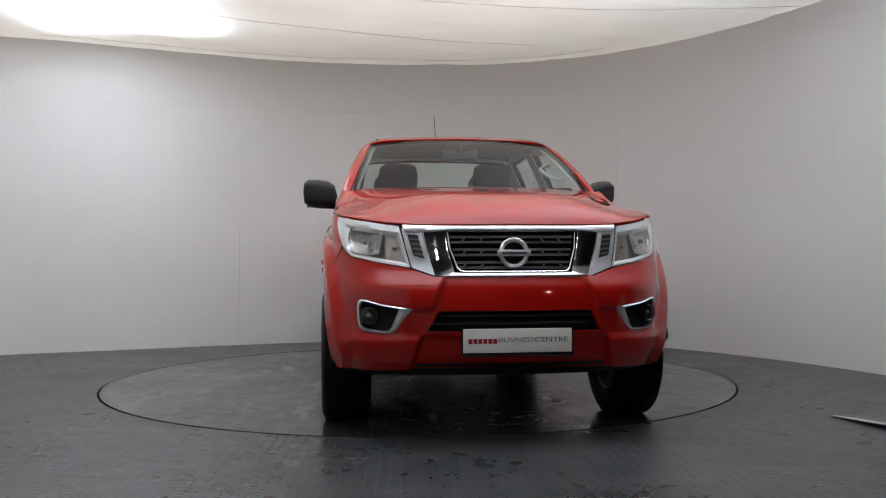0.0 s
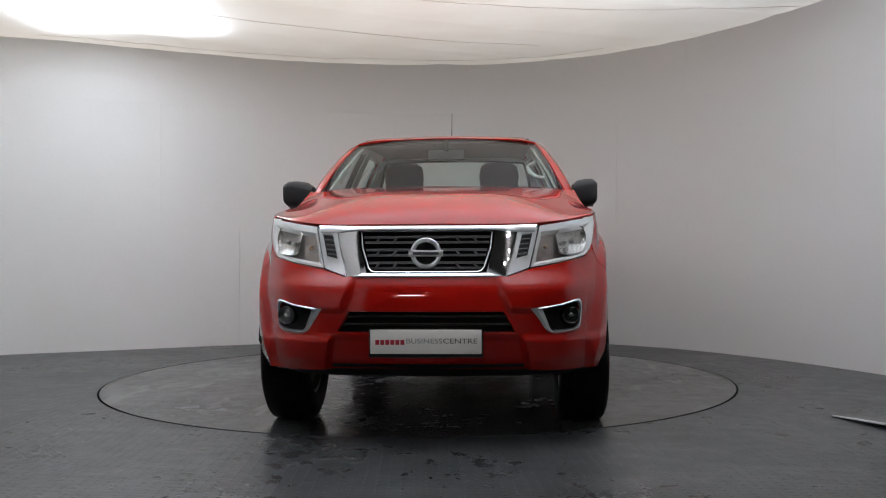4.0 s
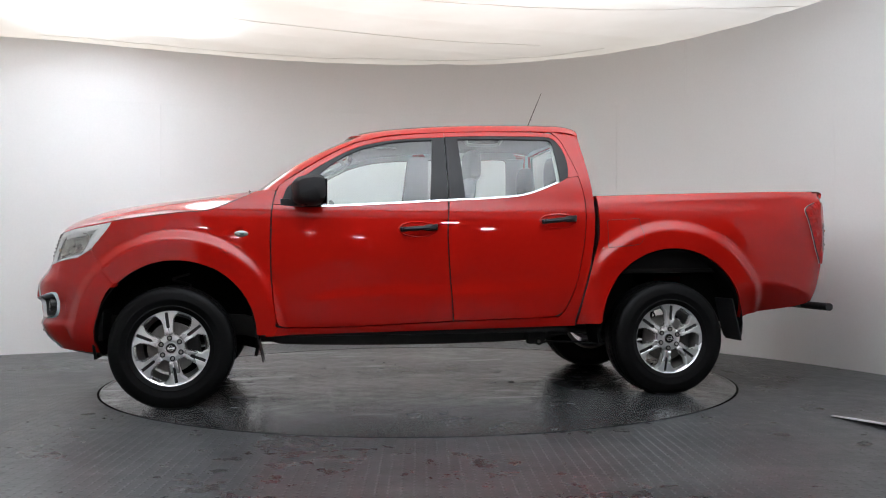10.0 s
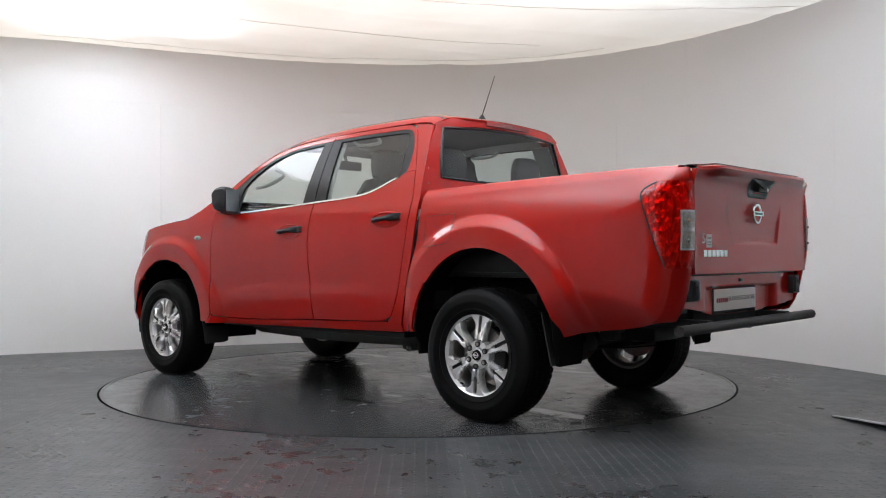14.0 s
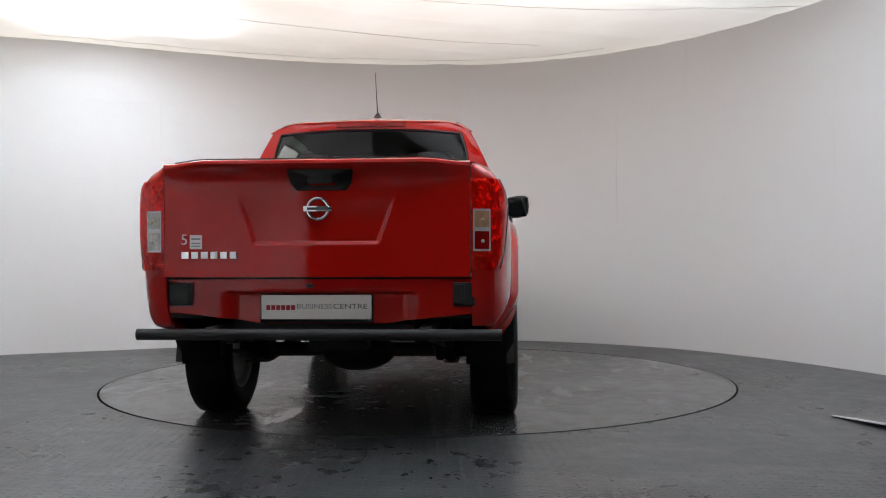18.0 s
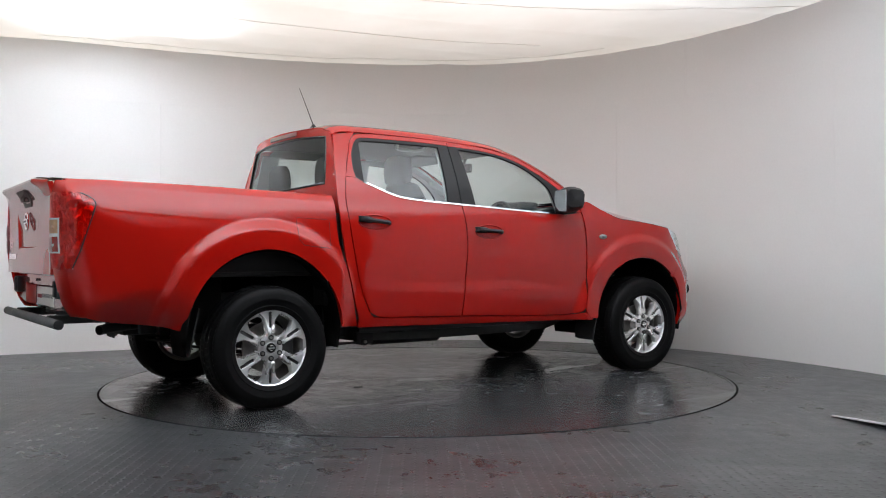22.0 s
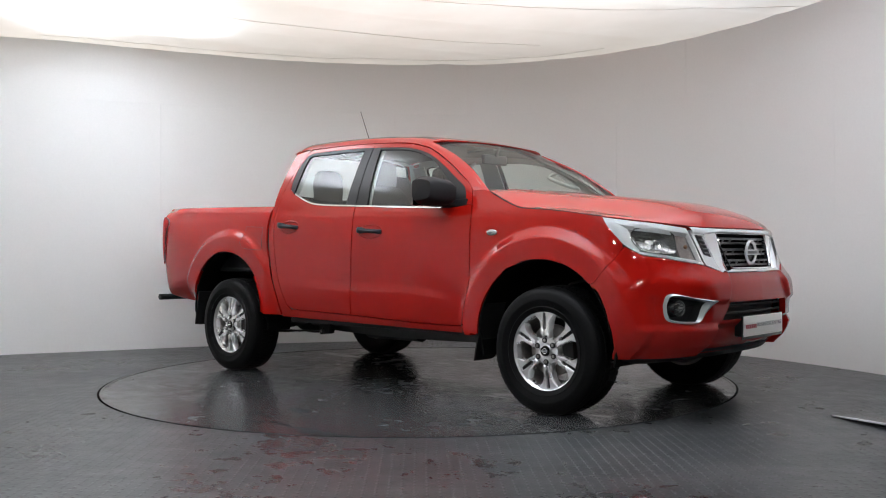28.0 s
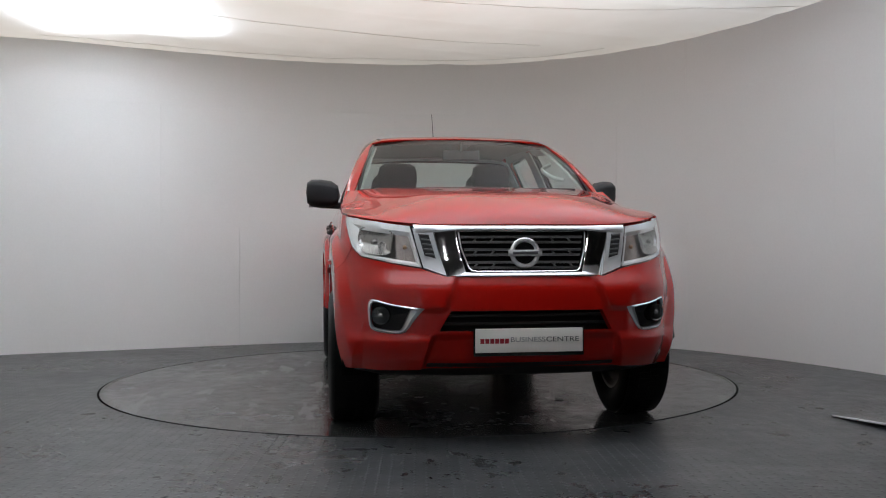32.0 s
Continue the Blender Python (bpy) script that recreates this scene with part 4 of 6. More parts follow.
# --- front bumper ---


def wrap(s, z, out=0.0):
    """A point of the nose: s metres from its middle, round the corner and along the side."""
    if s <= 0.78:
        return np.array((nose_x(s, z) + out, s, z))
    x = nose(z) - 0.25 - (s - 0.78)
    return np.array((x + out * 0.5, side_y(x, z) + out * 0.8, z))


def bumper_relief(s, z):
    """The side pods stand proud of the sunk middle, with a crease from the headlamp to the intake."""
    low = 1 - sstep(0.50, 0.545, z)
    corner = sstep(0.415, 0.45, s - 0.25 * (0.6 - z))
    brow = 0.026 * sstep(0.36, 0.40, s + 0.35 * (z - 0.70)) * (1 - sstep(0.62, 0.82, s)) * sstep(0.635, 0.672, z) * (1 - 0.8 * sstep(0.74, 0.86, z))
    return brow + 0.024 * low * corner * (1 - sstep(0.66, 0.93, s)) - 0.026 * low * (1 - corner) - 0.018 * sstep(0.50, 0.56, s) * (1 - sstep(0.66, 0.92, s)) * math.exp(-((z - 0.63) / 0.09) ** 2)


def nose_patch(edges, nu, nv, out=0.0, relief=True):
    g = coons(*edges, nu, nv, smooth=False)
    return np.array([[wrap(s, z, out + (bumper_relief(s, z) if relief else 0)) for s, z in row] for row in g])


A, B, C, D = (0, 0.366), (0.44, 0.362), (0.59, 0.354), (0.745, 0.348)
E2, F2, G2, H2 = (0, 0.553), (0.425, 0.553), (0.580, 0.545), (0.735, 0.558)
I2, J2, K2, L2 = (0, 0.650), (0.37, 0.650), (0.500, 0.660), (0.745, 0.700)
M2, N2, O2, P2 = (0, 0.813), (0.39, 0.813), (0.505, 0.850), (0.78, 0.908)
ARCH_LOW = [(0.86, 0.345), (0.93, 0.45), (0.965, 0.52), (0.985, 0.56)]
ARCH_MID = [(0.985, 0.56), (1.012, 0.63), (1.045, 0.70)]
SEAM = [(1.045, 0.70), (1.075, 0.75), (0.97, 0.835), (0.90, 0.905), (0.848, 0.955)]
UND = [(0.505, 0.850), (0.65, 0.876), (0.78, 0.908)]
PATCHES = [(([A, B], [E2, F2], [A, E2], [B, F2]), 24, 12), (([B, C], [F2, G2], [B, F2], [C, G2]), 10, 12), (([C, D], [G2, H2], [C, G2], [D, H2]), 14, 12),
           (([D, (0.86, 0.345)], [H2, ARCH_LOW[-1]], [D, H2], ARCH_LOW), 18, 12),
           (([F2, G2], [J2, K2], [F2, J2], [G2, K2]), 10, 10), (([H2, ARCH_MID[0]], [L2, ARCH_MID[-1]], [H2, L2], ARCH_MID), 18, 10),
           (([I2, J2], [M2, N2], [I2, M2], [J2, N2]), 24, 14), (([J2, K2], [N2, O2], [J2, N2], [K2, O2]), 10, 14),
           (([K2, L2], UND, [K2, O2], [L2, P2]), 14, 14), (([L2, SEAM[0]], [P2, SEAM[-1]], [L2, P2], SEAM), 18, 14)]
bm = bmesh.new()
for e, nu, nv in PATCHES:
    g = nose_patch(e, 2 * nu, 2 * nv)
    sheet(bm, g, flip=False)
    sheet(bm, mirrored(g), flip=True)
bmesh.ops.remove_doubles(bm, verts=bm.verts, dist=0.0008)
rim = [e for e in bm.edges if len(e.link_faces) == 1]
ext = bmesh.ops.extrude_edge_only(bm, edges=rim)
for v in {v for v in ext["geom"] if isinstance(v, bmesh.types.BMVert)}:
    if abs(v.co.y) > 0.74 and v.co.x < 2.12 and v.co.z < 0.73:
        v.co.y *= 0.955
    else:
        v.co.x -= 0.035
        v.co.y *= 0.985
bumper = part("front_bumper", bm, M["red"], truck)

# lower intake and its bars
bm = bmesh.new()
sheet(bm, [[(nose_x(y, z) - 0.10, y, z) for z in (0.53, 0.60, 0.67)] for y in np.linspace(-0.47, 0.47, 12)], 0.02, 0)
part("intake_back", bm, M["shell"], bumper)
for z in (0.585, 0.625):
    bm = bmesh.new()
    tube(bm, [(nose_x(y, z) - 0.05, y, z) for y in np.linspace(-0.43, 0.43, 14)], 0.008, 6)
    part("intake_bar", bm, M["shell"], bumper)
bm = bmesh.new()
und = [[wrap(s, 0.385, -0.02) * np.array([1, 1, 0]) + np.array([0, 0, 0.39]), wrap(s, 0.38, -0.03) * np.array([1, 1, 0]) + np.array([-0.045, 0, 0.333]),
        wrap(s, 0.36, -0.08) * np.array([1, 1, 0]) + np.array([-0.13, 0, 0.302]), np.array([1.75, min(s, 0.72), 0.285])] for s in np.linspace(0, 0.84, 20)]
sheet(bm, und, 0, 0, flip=False)
sheet(bm, mirrored(und), 0, 0, flip=True)
bmesh.ops.remove_doubles(bm, verts=bm.verts, dist=0.001)
part("undershield", bm, M["shell"], truck, "black plastic undershield")

# fog lamps
for s in (1, -1):
    F = [(0.496, 0.662), (0.540, 0.605), (0.574, 0.556), (0.612, 0.539), (0.715, 0.548), (0.742, 0.565), (0.752, 0.62), (0.752, 0.685), (0.735, 0.703), (0.64, 0.682)]
    ring = resample(F + F[:1], 60)
    bm = bmesh.new()
    o, i, d = [], [], []
    cx, cz = 0.66, 0.62
    for y, z in ring:
        wide = 0.17 if y > 0.62 else 0.17 + 0.17 * (0.62 - y) / 0.11
        iy, iz = y + (cx - y) * wide, z + (cz - z) * (0.17 if z > 0.6 or y > 0.6 else 0.1)
        p, q = wrap(y, z, bumper_relief(y, z)), wrap(iy, iz, bumper_relief(iy, iz))
        o.append(p + np.array([0.004, 0, 0]))
        i.append((p + q) / 2 + np.array([0.013, 0, 0]))
        d.append(q + np.array([-0.006, 0, 0]))
    g = np.array([o, i, d])
    g = g if s > 0 else mirrored(g)
    sheet(bm, g)
    sur = part("fog_surround", bm, M["satin"], bumper, "chrome fog lamp surround")
    bm = bmesh.new()
    g2 = np.array([d, [k + np.array([-0.045, 0, 0]) for k in d], [np.array([wrap(cx, cz)[0] - 0.075, cx, cz])] * len(d)])
    sheet(bm, g2 if s > 0 else mirrored(g2))
    part("fog_recess", bm, M["plastic"], bumper, "black fog lamp recess")
    y, z = 0.690 * s, 0.625
    x = nose_x(y, z) - 0.036
    m = Matrix.Translation((x, y, z)) @ Euler((0, radians(90), radians(14 * s))).to_matrix().to_4x4()
    bm = bmesh.new()
    bmesh.ops.create_cone(bm, cap_ends=True, segments=28, radius1=0.048, radius2=0.044, depth=0.05, matrix=m)
    fog = part("fog_lamp", bm, M["gloss"], truck, "round front fog lamp")
    bm = bmesh.new()
    bmesh.ops.create_cone(bm, cap_ends=False, segments=28, radius1=0.012, radius2=0.040, depth=0.03, matrix=m @ Matrix.Translation((0, 0, 0.012)))
    bmesh.ops.create_uvsphere(bm, u_segments=16, v_segments=10, radius=0.018, matrix=m @ Matrix.Translation((0, 0, 0.012)))
    part("fog_reflector", bm, M["reflector"], fog, "bright lamp bowl")
    bm = bmesh.new()
    bmesh.ops.create_uvsphere(bm, u_segments=24, v_segments=12, radius=0.041, matrix=m @ Matrix.Translation((0, 0, 0.024)) @ Matrix.Diagonal((1, 1, 0.25, 1)))
    part("fog_lens", bm, M["lens"], fog)

# --- grille and its chrome ---
grille = tagged(new("grille"), "black slatted radiator grille in a chrome frame")
grille.parent = truck


def nose_strip(bm, a, b, n, out=0.006, depth=0.012, mid=0.006):
    """A rounded band on the nose between two lines of (y, z), on the left and the right."""
    p, q = resample(a, n, len(a) > 2), resample(b, n, len(b) > 2)
    f = lambda k, o: np.array((nose_x(k[0], k[1]) + o, k[0], k[1]))
    g = np.array([[f(u, out - depth), f(u, out), f(u * 0.75 + v * 0.25, out + mid), f(u * 0.25 + v * 0.75, out + mid), f(v, out), f(v, out - depth)] for u, v in zip(p, q)])
    sheet(bm, g)
    sheet(bm, mirrored(g), flip=True)


bm = bmesh.new()
sheet(bm, [[(nose_x(y, z) - 0.055, y, z) for z in (0.80, 0.88, 0.96, 1.05)] for y in np.linspace(-0.46, 0.46, 16)], 0.01, 0)
part("grille_back", bm, M["pit"], grille)
bm = bmesh.new()
nose_strip(bm, [(0, 1.060), (0.3, 1.060), (0.42, 1.062), (0.535, 1.066)], [(0, 1.036), (0.3, 1.037), (0.42, 1.028), (0.522, 1.026)], 24)
part("chrome_header", bm, M["satin"], grille, "bright chrome bar under the bonnet edge")
for s in (1, -1):
    p, q = resample([(0.435, 1.034), (0.418, 0.94), (0.382, 0.813)], 14), resample([(0.330, 1.036), (0.318, 0.95), (0.284, 0.813)], 14)
    f = lambda k, o: np.array((nose_x(k[0], k[1]) + o + 0.13 * (k[1] - 1.03), k[0], k[1]))
    g = np.array([[f(u, -0.02), f(u, 0.004), f(u * 0.97 + v * 0.03, 0.0045), f(u * 0.06 + v * 0.94, 0.0045), f(v, 0.003), f(v, -0.045)] for u, v in zip(p, q)])
    bm = sheet(bmesh.new(), g if s > 0 else mirrored(g), flip=s < 0)
    part("chrome_arm", bm, M["chrome"], grille, "broad mirror chrome side arm")
bm = bmesh.new()
nose_strip(bm, [(0, 0.832), (0.2, 0.832), (0.29, 0.834)], [(0, 0.812), (0.2, 0.812), (0.382, 0.812)], 20)
part("chrome_sill", bm, M["chrome"], grille, "chrome bar along the grille's foot")
# thin bright line round the opening
bm = bmesh.new()
for s in (1, -1):
    tube(bm, [(nose_x(y, z) - 0.004, s * y, z) for y, z in resample([(0.0, 1.033), (0.318, 1.034), (0.308, 0.95), (0.272, 0.846), (0.255, 0.836), (0, 0.835)], 40, False)], 0.004, 6)
part("opening_trim", bm, M["chrome"], grille)
for k, z in enumerate((0.992, 0.930, 0.868)):
    for dz in (0.013, -0.013):
        w = np.interp(z + dz, [0.835, 1.034], [0.268, 0.314])
        bm = bmesh.new()
        for s in (1, -1):
            g = [[(nose_x(y, z) - 0.020 + o, s * y, z + dz + q) for o, q in ((-0.02, 0.005), (0, 0.0055), (0.001, -0.0055), (-0.02, -0.007))] for y in np.linspace(0.0, w, 12)]
            sheet(bm, g, flip=s < 0)
        bmesh.ops.remove_doubles(bm, verts=bm.verts, dist=0.0005)
        part("grille_slat", bm, M["slat"], grille, "grey horizontal grille slat")
    for s in (1, -1):
        for y in (0.150, 0.235):
            bm = bmesh.new()
            tube(bm, [(nose_x(y, z) - 0.022, s * (y - 0.012), z + 0.014), (nose_x(y, z) - 0.022, s * (y + 0.012), z - 0.014)], 0.0055, 6)
            part("slat_link", bm, M["slat"], grille)
# emblem: a plain ring with a bar
bm = bmesh.new()
ex = nose(0.925) + 0.012
rg = [[(ex + 0.007 * math.cos(b), (0.064 + 0.011 * math.sin(b)) * math.cos(a), 0.925 + (0.064 + 0.011 * math.sin(b)) * math.sin(a)) for b in np.linspace(0, 2 * math.pi, 9)] for a in np.linspace(0, 2 * math.pi, 41)]
sheet(bm, rg)
box(bm, ex - 0.004, ex + 0.012, -0.083, 0.083, 0.909, 0.941, 0.004)
emblem = part("emblem", bm, M["satin"], grille, "chrome ring emblem crossed by a bar")
bm = bmesh.new()
bmesh.ops.create_cone(bm, cap_ends=True, segments=40, radius1=0.062, radius2=0.062, depth=0.008, matrix=Matrix.Translation((ex - 0.012, 0, 0.925)) @ Euler((0, radians(90), 0)).to_matrix().to_4x4())
part("emblem_back", bm, M["gloss"], grille)
bm = bmesh.new()
box(bm, ex + 0.0115, ex + 0.0130, -0.062, 0.062, 0.918, 0.932, 0.0005)
part("emblem_print", bm, M["ink"], grille, "dark bar of lettering")

# side vents between grille and headlamp
for s in (1, -1):
    V = ([(0.386, 0.818), (0.492, 0.856)], [(0.440, 1.030), (0.538, 1.050)], [(0.386, 0.818), (0.422, 0.94), (0.440, 1.030)], [(0.492, 0.856), (0.52, 0.96), (0.538, 1.050)])
    g = nose_patch(V, 10, 16, 0.003, False)
    vent = part("side_vent", sheet(bmesh.new(), g if s > 0 else mirrored(g), 0, 0.02, flip=s < 0), M["satin"], truck, "satin chrome vent panel beside the grille")
    H = ([(0.432, 0.90), (0.485, 0.915)], [(0.462, 1.018), (0.512, 1.022)], [(0.432, 0.90), (0.462, 1.018)], [(0.485, 0.915), (0.512, 1.022)])
    g = nose_patch(H, 6, 10, 0.006, False)
    part("vent_opening", sheet(bmesh.new(), g if s > 0 else mirrored(g), 0, 0.01, flip=s < 0), M["shell"], vent)
    for k in range(5):
        z = 0.918 + 0.0235 * k
        y0, y1 = 0.434 + 0.0060 * k + 0.002, 0.481 + 0.0062 * k
        bm = bmesh.new()
        tube(bm, [(nose_x(y, z) + 0.007, s * y, z + (y - y0) * 0.1) for y in (y0, (y0 + y1) / 2, y1)], 0.0045, 6)
        part("vent_slat", bm, M["slat"], vent)

# --- headlamps ---
HB = [(0.500, 0.857), (0.65, 0.882), (0.78, 0.914), (0.822, 0.942), (0.855, 0.972)]
HT = [(0.550, 1.058), (0.65, 1.074), (0.74, 1.092), (0.82, 1.108), (0.905, 1.122)]
HL = [(0.500, 0.857), (0.525, 0.96), (0.550, 1.058)]
HR = [(0.855, 0.972), (0.885, 1.03), (0.904, 1.080), (0.905, 1.122)]
for s in (1, -1):
    mk = lambda g, **k: sheet(bmesh.new(), g if s > 0 else mirrored(g), flip=s < 0, **k)
    e = (HB, HT, HL, HR)
    lamp = part("headlamp", mk(nose_patch(e, 24, 14, -0.062, False), lip=0.0), M["lampgrey"], truck, "clear headlamp with bright chrome bezel")
    # bezel: bright band along the top and the outer end, thinner along the foot
    c = nose_patch(e, 40, 20, -0.002, False)
    c2 = nose_patch(e, 40, 20, -0.020, False)
    bm = bmesh.new()
    for a in (np.stack([c[:, -1], c[:, -2], c[:, -4], c2[:, -6]], 1), np.stack([c[:, 0], c[:, 1], c2[:, 2]], 1),
              np.stack([c[-1], c[-3], c[-8], c2[-11]], 0), np.stack([c[0], c[1], c2[2]], 0)):
        sheet(bm, a if s > 0 else mirrored(a))
    part("bezel", bm, M["bezel"], lamp, "bright chrome lamp bezel")

    def lamp_point(y, z, out):
        p = wrap(y, z, out)
        return (p[0], s * p[1], p[2])

    # D-shaped main bowl with upright flutes and a bulb shield
    cy, cz = 0.712, 0.978
    ring = [(max(cy + 0.098 * math.copysign(abs(math.cos(a)) ** 0.8, math.cos(a)), 0.634 - 0.012 * math.sin(a)), cz + (0.012 + 0.10 * math.cos(a) * 0.12) + 0.070 * math.sin(a)) for a in np.linspace(0, 2 * math.pi, 49)]
    bm = bmesh.new()
    sheet(bm, [[lamp_point(cy + q * (y - cy), cz + q * (z - cz), -0.012 - 0.052 * (1 - q * q)) for q in (1.0, 0.97, 0.85, 0.65, 0.45, 0.25, 0.12)] for y, z in ring])
    tube(bm, [lamp_point(y, z, -0.011) for y, z in ring], 0.0035, 6)
    bowl = part("main_bowl", bm, M["reflector"], lamp, "fluted bright D-shaped bowl")
    for k in range(9):
        y = cy - 0.066 + 0.0165 * k
        h = 0.056 * math.sqrt(max(1 - ((y - cy) / 0.095) ** 2, 0))
        for z0, z1 in ((0.35, 0.95), (-0.95, -0.35)):
            bm = bmesh.new()
            tube(bm, [lamp_point(y, cz + 0.012 + h * f, -0.020 - 0.030 * (1 - f * f)) for f in np.linspace(z0, z1, 4)], 0.0015, 5)
            part("flute", bm, M["reflector"], lamp)
    bm = bmesh.new()
    px, py, pz = lamp_point(cy, cz + 0.006, -0.030)
    bmesh.ops.create_uvsphere(bm, u_segments=18, v_segments=12, radius=0.013, matrix=Matrix.Translation((px, py, pz)))
    part("bulb_shield", bm, M["reflector"], lamp, "round bulb shield")
    # inner indicator
    I = ([(0.522, 0.882), (0.612, 0.898)], [(0.552, 1.030), (0.622, 1.042)], [(0.522, 0.882), (0.552, 1.030)], [(0.612, 0.898), (0.622, 1.042)])
    ind = part("indicator_bowl", mk(nose_patch(I, 8, 10, -0.030, False), lip=0.02), M["indicator"], lamp, "greyish amber indicator bowl")
    bm = bmesh.new()
    px, py, pz = lamp_point(0.575, 0.955, -0.018)
    bmesh.ops.create_uvsphere(bm, u_segments=16, v_segments=10, radius=0.011, matrix=Matrix.Translation((px, py, pz)))
    part("indicator_bulb", bm, M["amber"], lamp, "amber bulb")
    L = part("headlamp_lens", mk(nose_patch(e, 24, 14, 0.004, False), lip=0.012), M["lens"], lamp, "clear headlamp lens")
    L.visible_shadow = False

# --- mirrors, handles, side lamps ---
for s in (1, -1):
    bm = bmesh.new()
    secs = [(0.845, 0.0, 0.012), (0.862, 0.70, 0.05), (0.90, 0.95, 0.075), (0.97, 1.0, 0.082), (1.03, 0.94, 0.076), (1.058, 0.70, 0.06), (1.066, 0.0, 0.03)]
    rows = []
    for y, k, _ in secs:
        zc = 1.316 + (y - 0.95) * 0.10
        hz, hx = 0.092 * k + 0.001, 0.10 * (0.55 + 0.45 * k) * (1 if k else 0.02)
        row = []
        for a in np.linspace(0, 2 * math.pi, 29):
            ca, sa = math.cos(a), math.sin(a)
            ex2 = 0.45
            px = math.copysign(abs(ca) ** ex2, ca) * hx
            pz = math.copysign(abs(sa) ** ex2, sa) * hz
            xx = 0.752 + (px if px > 0 else px * 0.82)
            yy = y if s < 0 else 0.825 + (y - 0.845) * 0.8
            row.append((xx - 0.02 * (1 - k) + 0.05 * (pz > 0) * max(px, 0) - (y - 0.955) * 0.2, s * yy, zc + pz * (1 - 0.18 * max(px, 0) / 0.1)))
        rows.append(row)
    sheet(bm, rows)
    bmesh.ops.remove_doubles(bm, verts=bm.verts, dist=0.0005)
    mirror = part("door_mirror", bm, M["plastic"], truck, "black door mirror")
    bm = bmesh.new()
    tube(bm, [(0.82, s * 0.80, 1.245), (0.80, s * 0.86, 1.238), (0.77, s * 0.93, 1.245)], 0.022, 10)
    box(bm, 0.73, 0.93, s * 0.828, s * 0.846, 1.226, 1.27, 0.006)
    part("mirror_foot", bm, M["plastic"], mirror)
    bm = bmesh.new()
    pg = []
    for y in np.linspace(0.885, 1.045, 8):
        pg.append([(0.664 - (y - 0.955) * 0.2, s * (y if s < 0 else 0.825 + (y - 0.845) * 0.8), z) for z in np.linspace(1.235, 1.388, 5)])
    sheet(bm, pg, 0.004, 0, flip=s > 0)
    part("mirror_glass", bm, M["mirror"], mirror, "silvered mirror glass")
    # side repeater
    bm = bmesh.new()
    x, z = 1.163, 1.053
    bmesh.ops.create_uvsphere(bm, u_segments=24, v_segments=12, radius=1, matrix=Matrix.Translation((x, s * side_y(x, z), z)) @ Matrix.Diagonal((0.042, 0.012, 0.019, 1)))
    rep = part("side_repeater", bm, M["clearlens"], truck, "oval clear side repeater lamp")
    bm = bmesh.new()
    bmesh.ops.create_uvsphere(bm, u_segments=16, v_segments=8, radius=1, matrix=Matrix.Translation((x - 0.004, s * (side_y(x, z) + 0.009), z)) @ Matrix.Diagonal((0.016, 0.006, 0.009, 1)))
    part("repeater_bulb", bm, M["slat"], rep)
    for doors, x0, x1, z0, z1 in ((front_doors, 0.190, -0.048, 1.078, 1.094), (rear_doors, -0.728, -0.962, 1.128, 1.152)):
        door = doors[0 if s > 0 else 1]
        bm = bmesh.new()
        n = 17
        rows = []
        for k in range(n):
            t = k / (n - 1)
            x, z = x0 + (x1 - x0) * t, z0 + (z1 - z0) * t
            lift = 0.040 * (1 - (2 * t - 1) ** 6) ** 0.5 if 0 < t < 1 else 0.004
            h = 0.0145 + 0.006 * (t > 0.62) * sstep(0.62, 0.7, t)
            yb = side_y(x, z)
            rows.append([(x, s * (yb + lift + dy), z + dz) for dy, dz in ((-0.012, -h), (0, -h * 0.8), (0.006, 0), (0, h * 0.9), (-0.012, h), (-0.016, 0), (-0.012, -h))])
        sheet(bm, rows)
        box(bm, x0 - 0.03, x0 - 0.008, s * (side_y(x0, z0) - 0.01), s * (side_y(x0, z0) + 0.03), z0 - 0.008, z0 + 0.010, 0.004)
        box(bm, x1 + 0.008, x1 + 0.06, s * (side_y(x1, z1) - 0.01), s * (side_y(x1, z1) + 0.03), z1 - 0.014, z1 + 0.012, 0.004)
        handle = part("door_handle", bm, M["plastic"], door, "black pull handle")
        # scooped cup behind the handle
        bm = bmesh.new()
        cx, cz = (x0 + x1) / 2 + 0.005, (z0 + z1) / 2 - 0.005
        cup = [[(cx + 0.125 * q * math.cos(a), s * (side_y(cx, cz) + 0.0035 - 0.022 * (1 - q * q)), cz + 0.050 * q * math.sin(a)) for q in (0.02, 0.35, 0.65, 0.85, 0.96, 1.02)] for a in np.linspace(0, 2 * math.pi, 33)]
        for row in cup:
            x, y, z = row[-1]
            row[-1] = (x, s * (side_y(x, z) - 0.002), z)
            x, y, z = row[-2]
            row[-2] = (x, s * (side_y(x, z) + 0.0035), z)
        sheet(bm, cup)
        part("handle_cup", bm, M["red"], door)

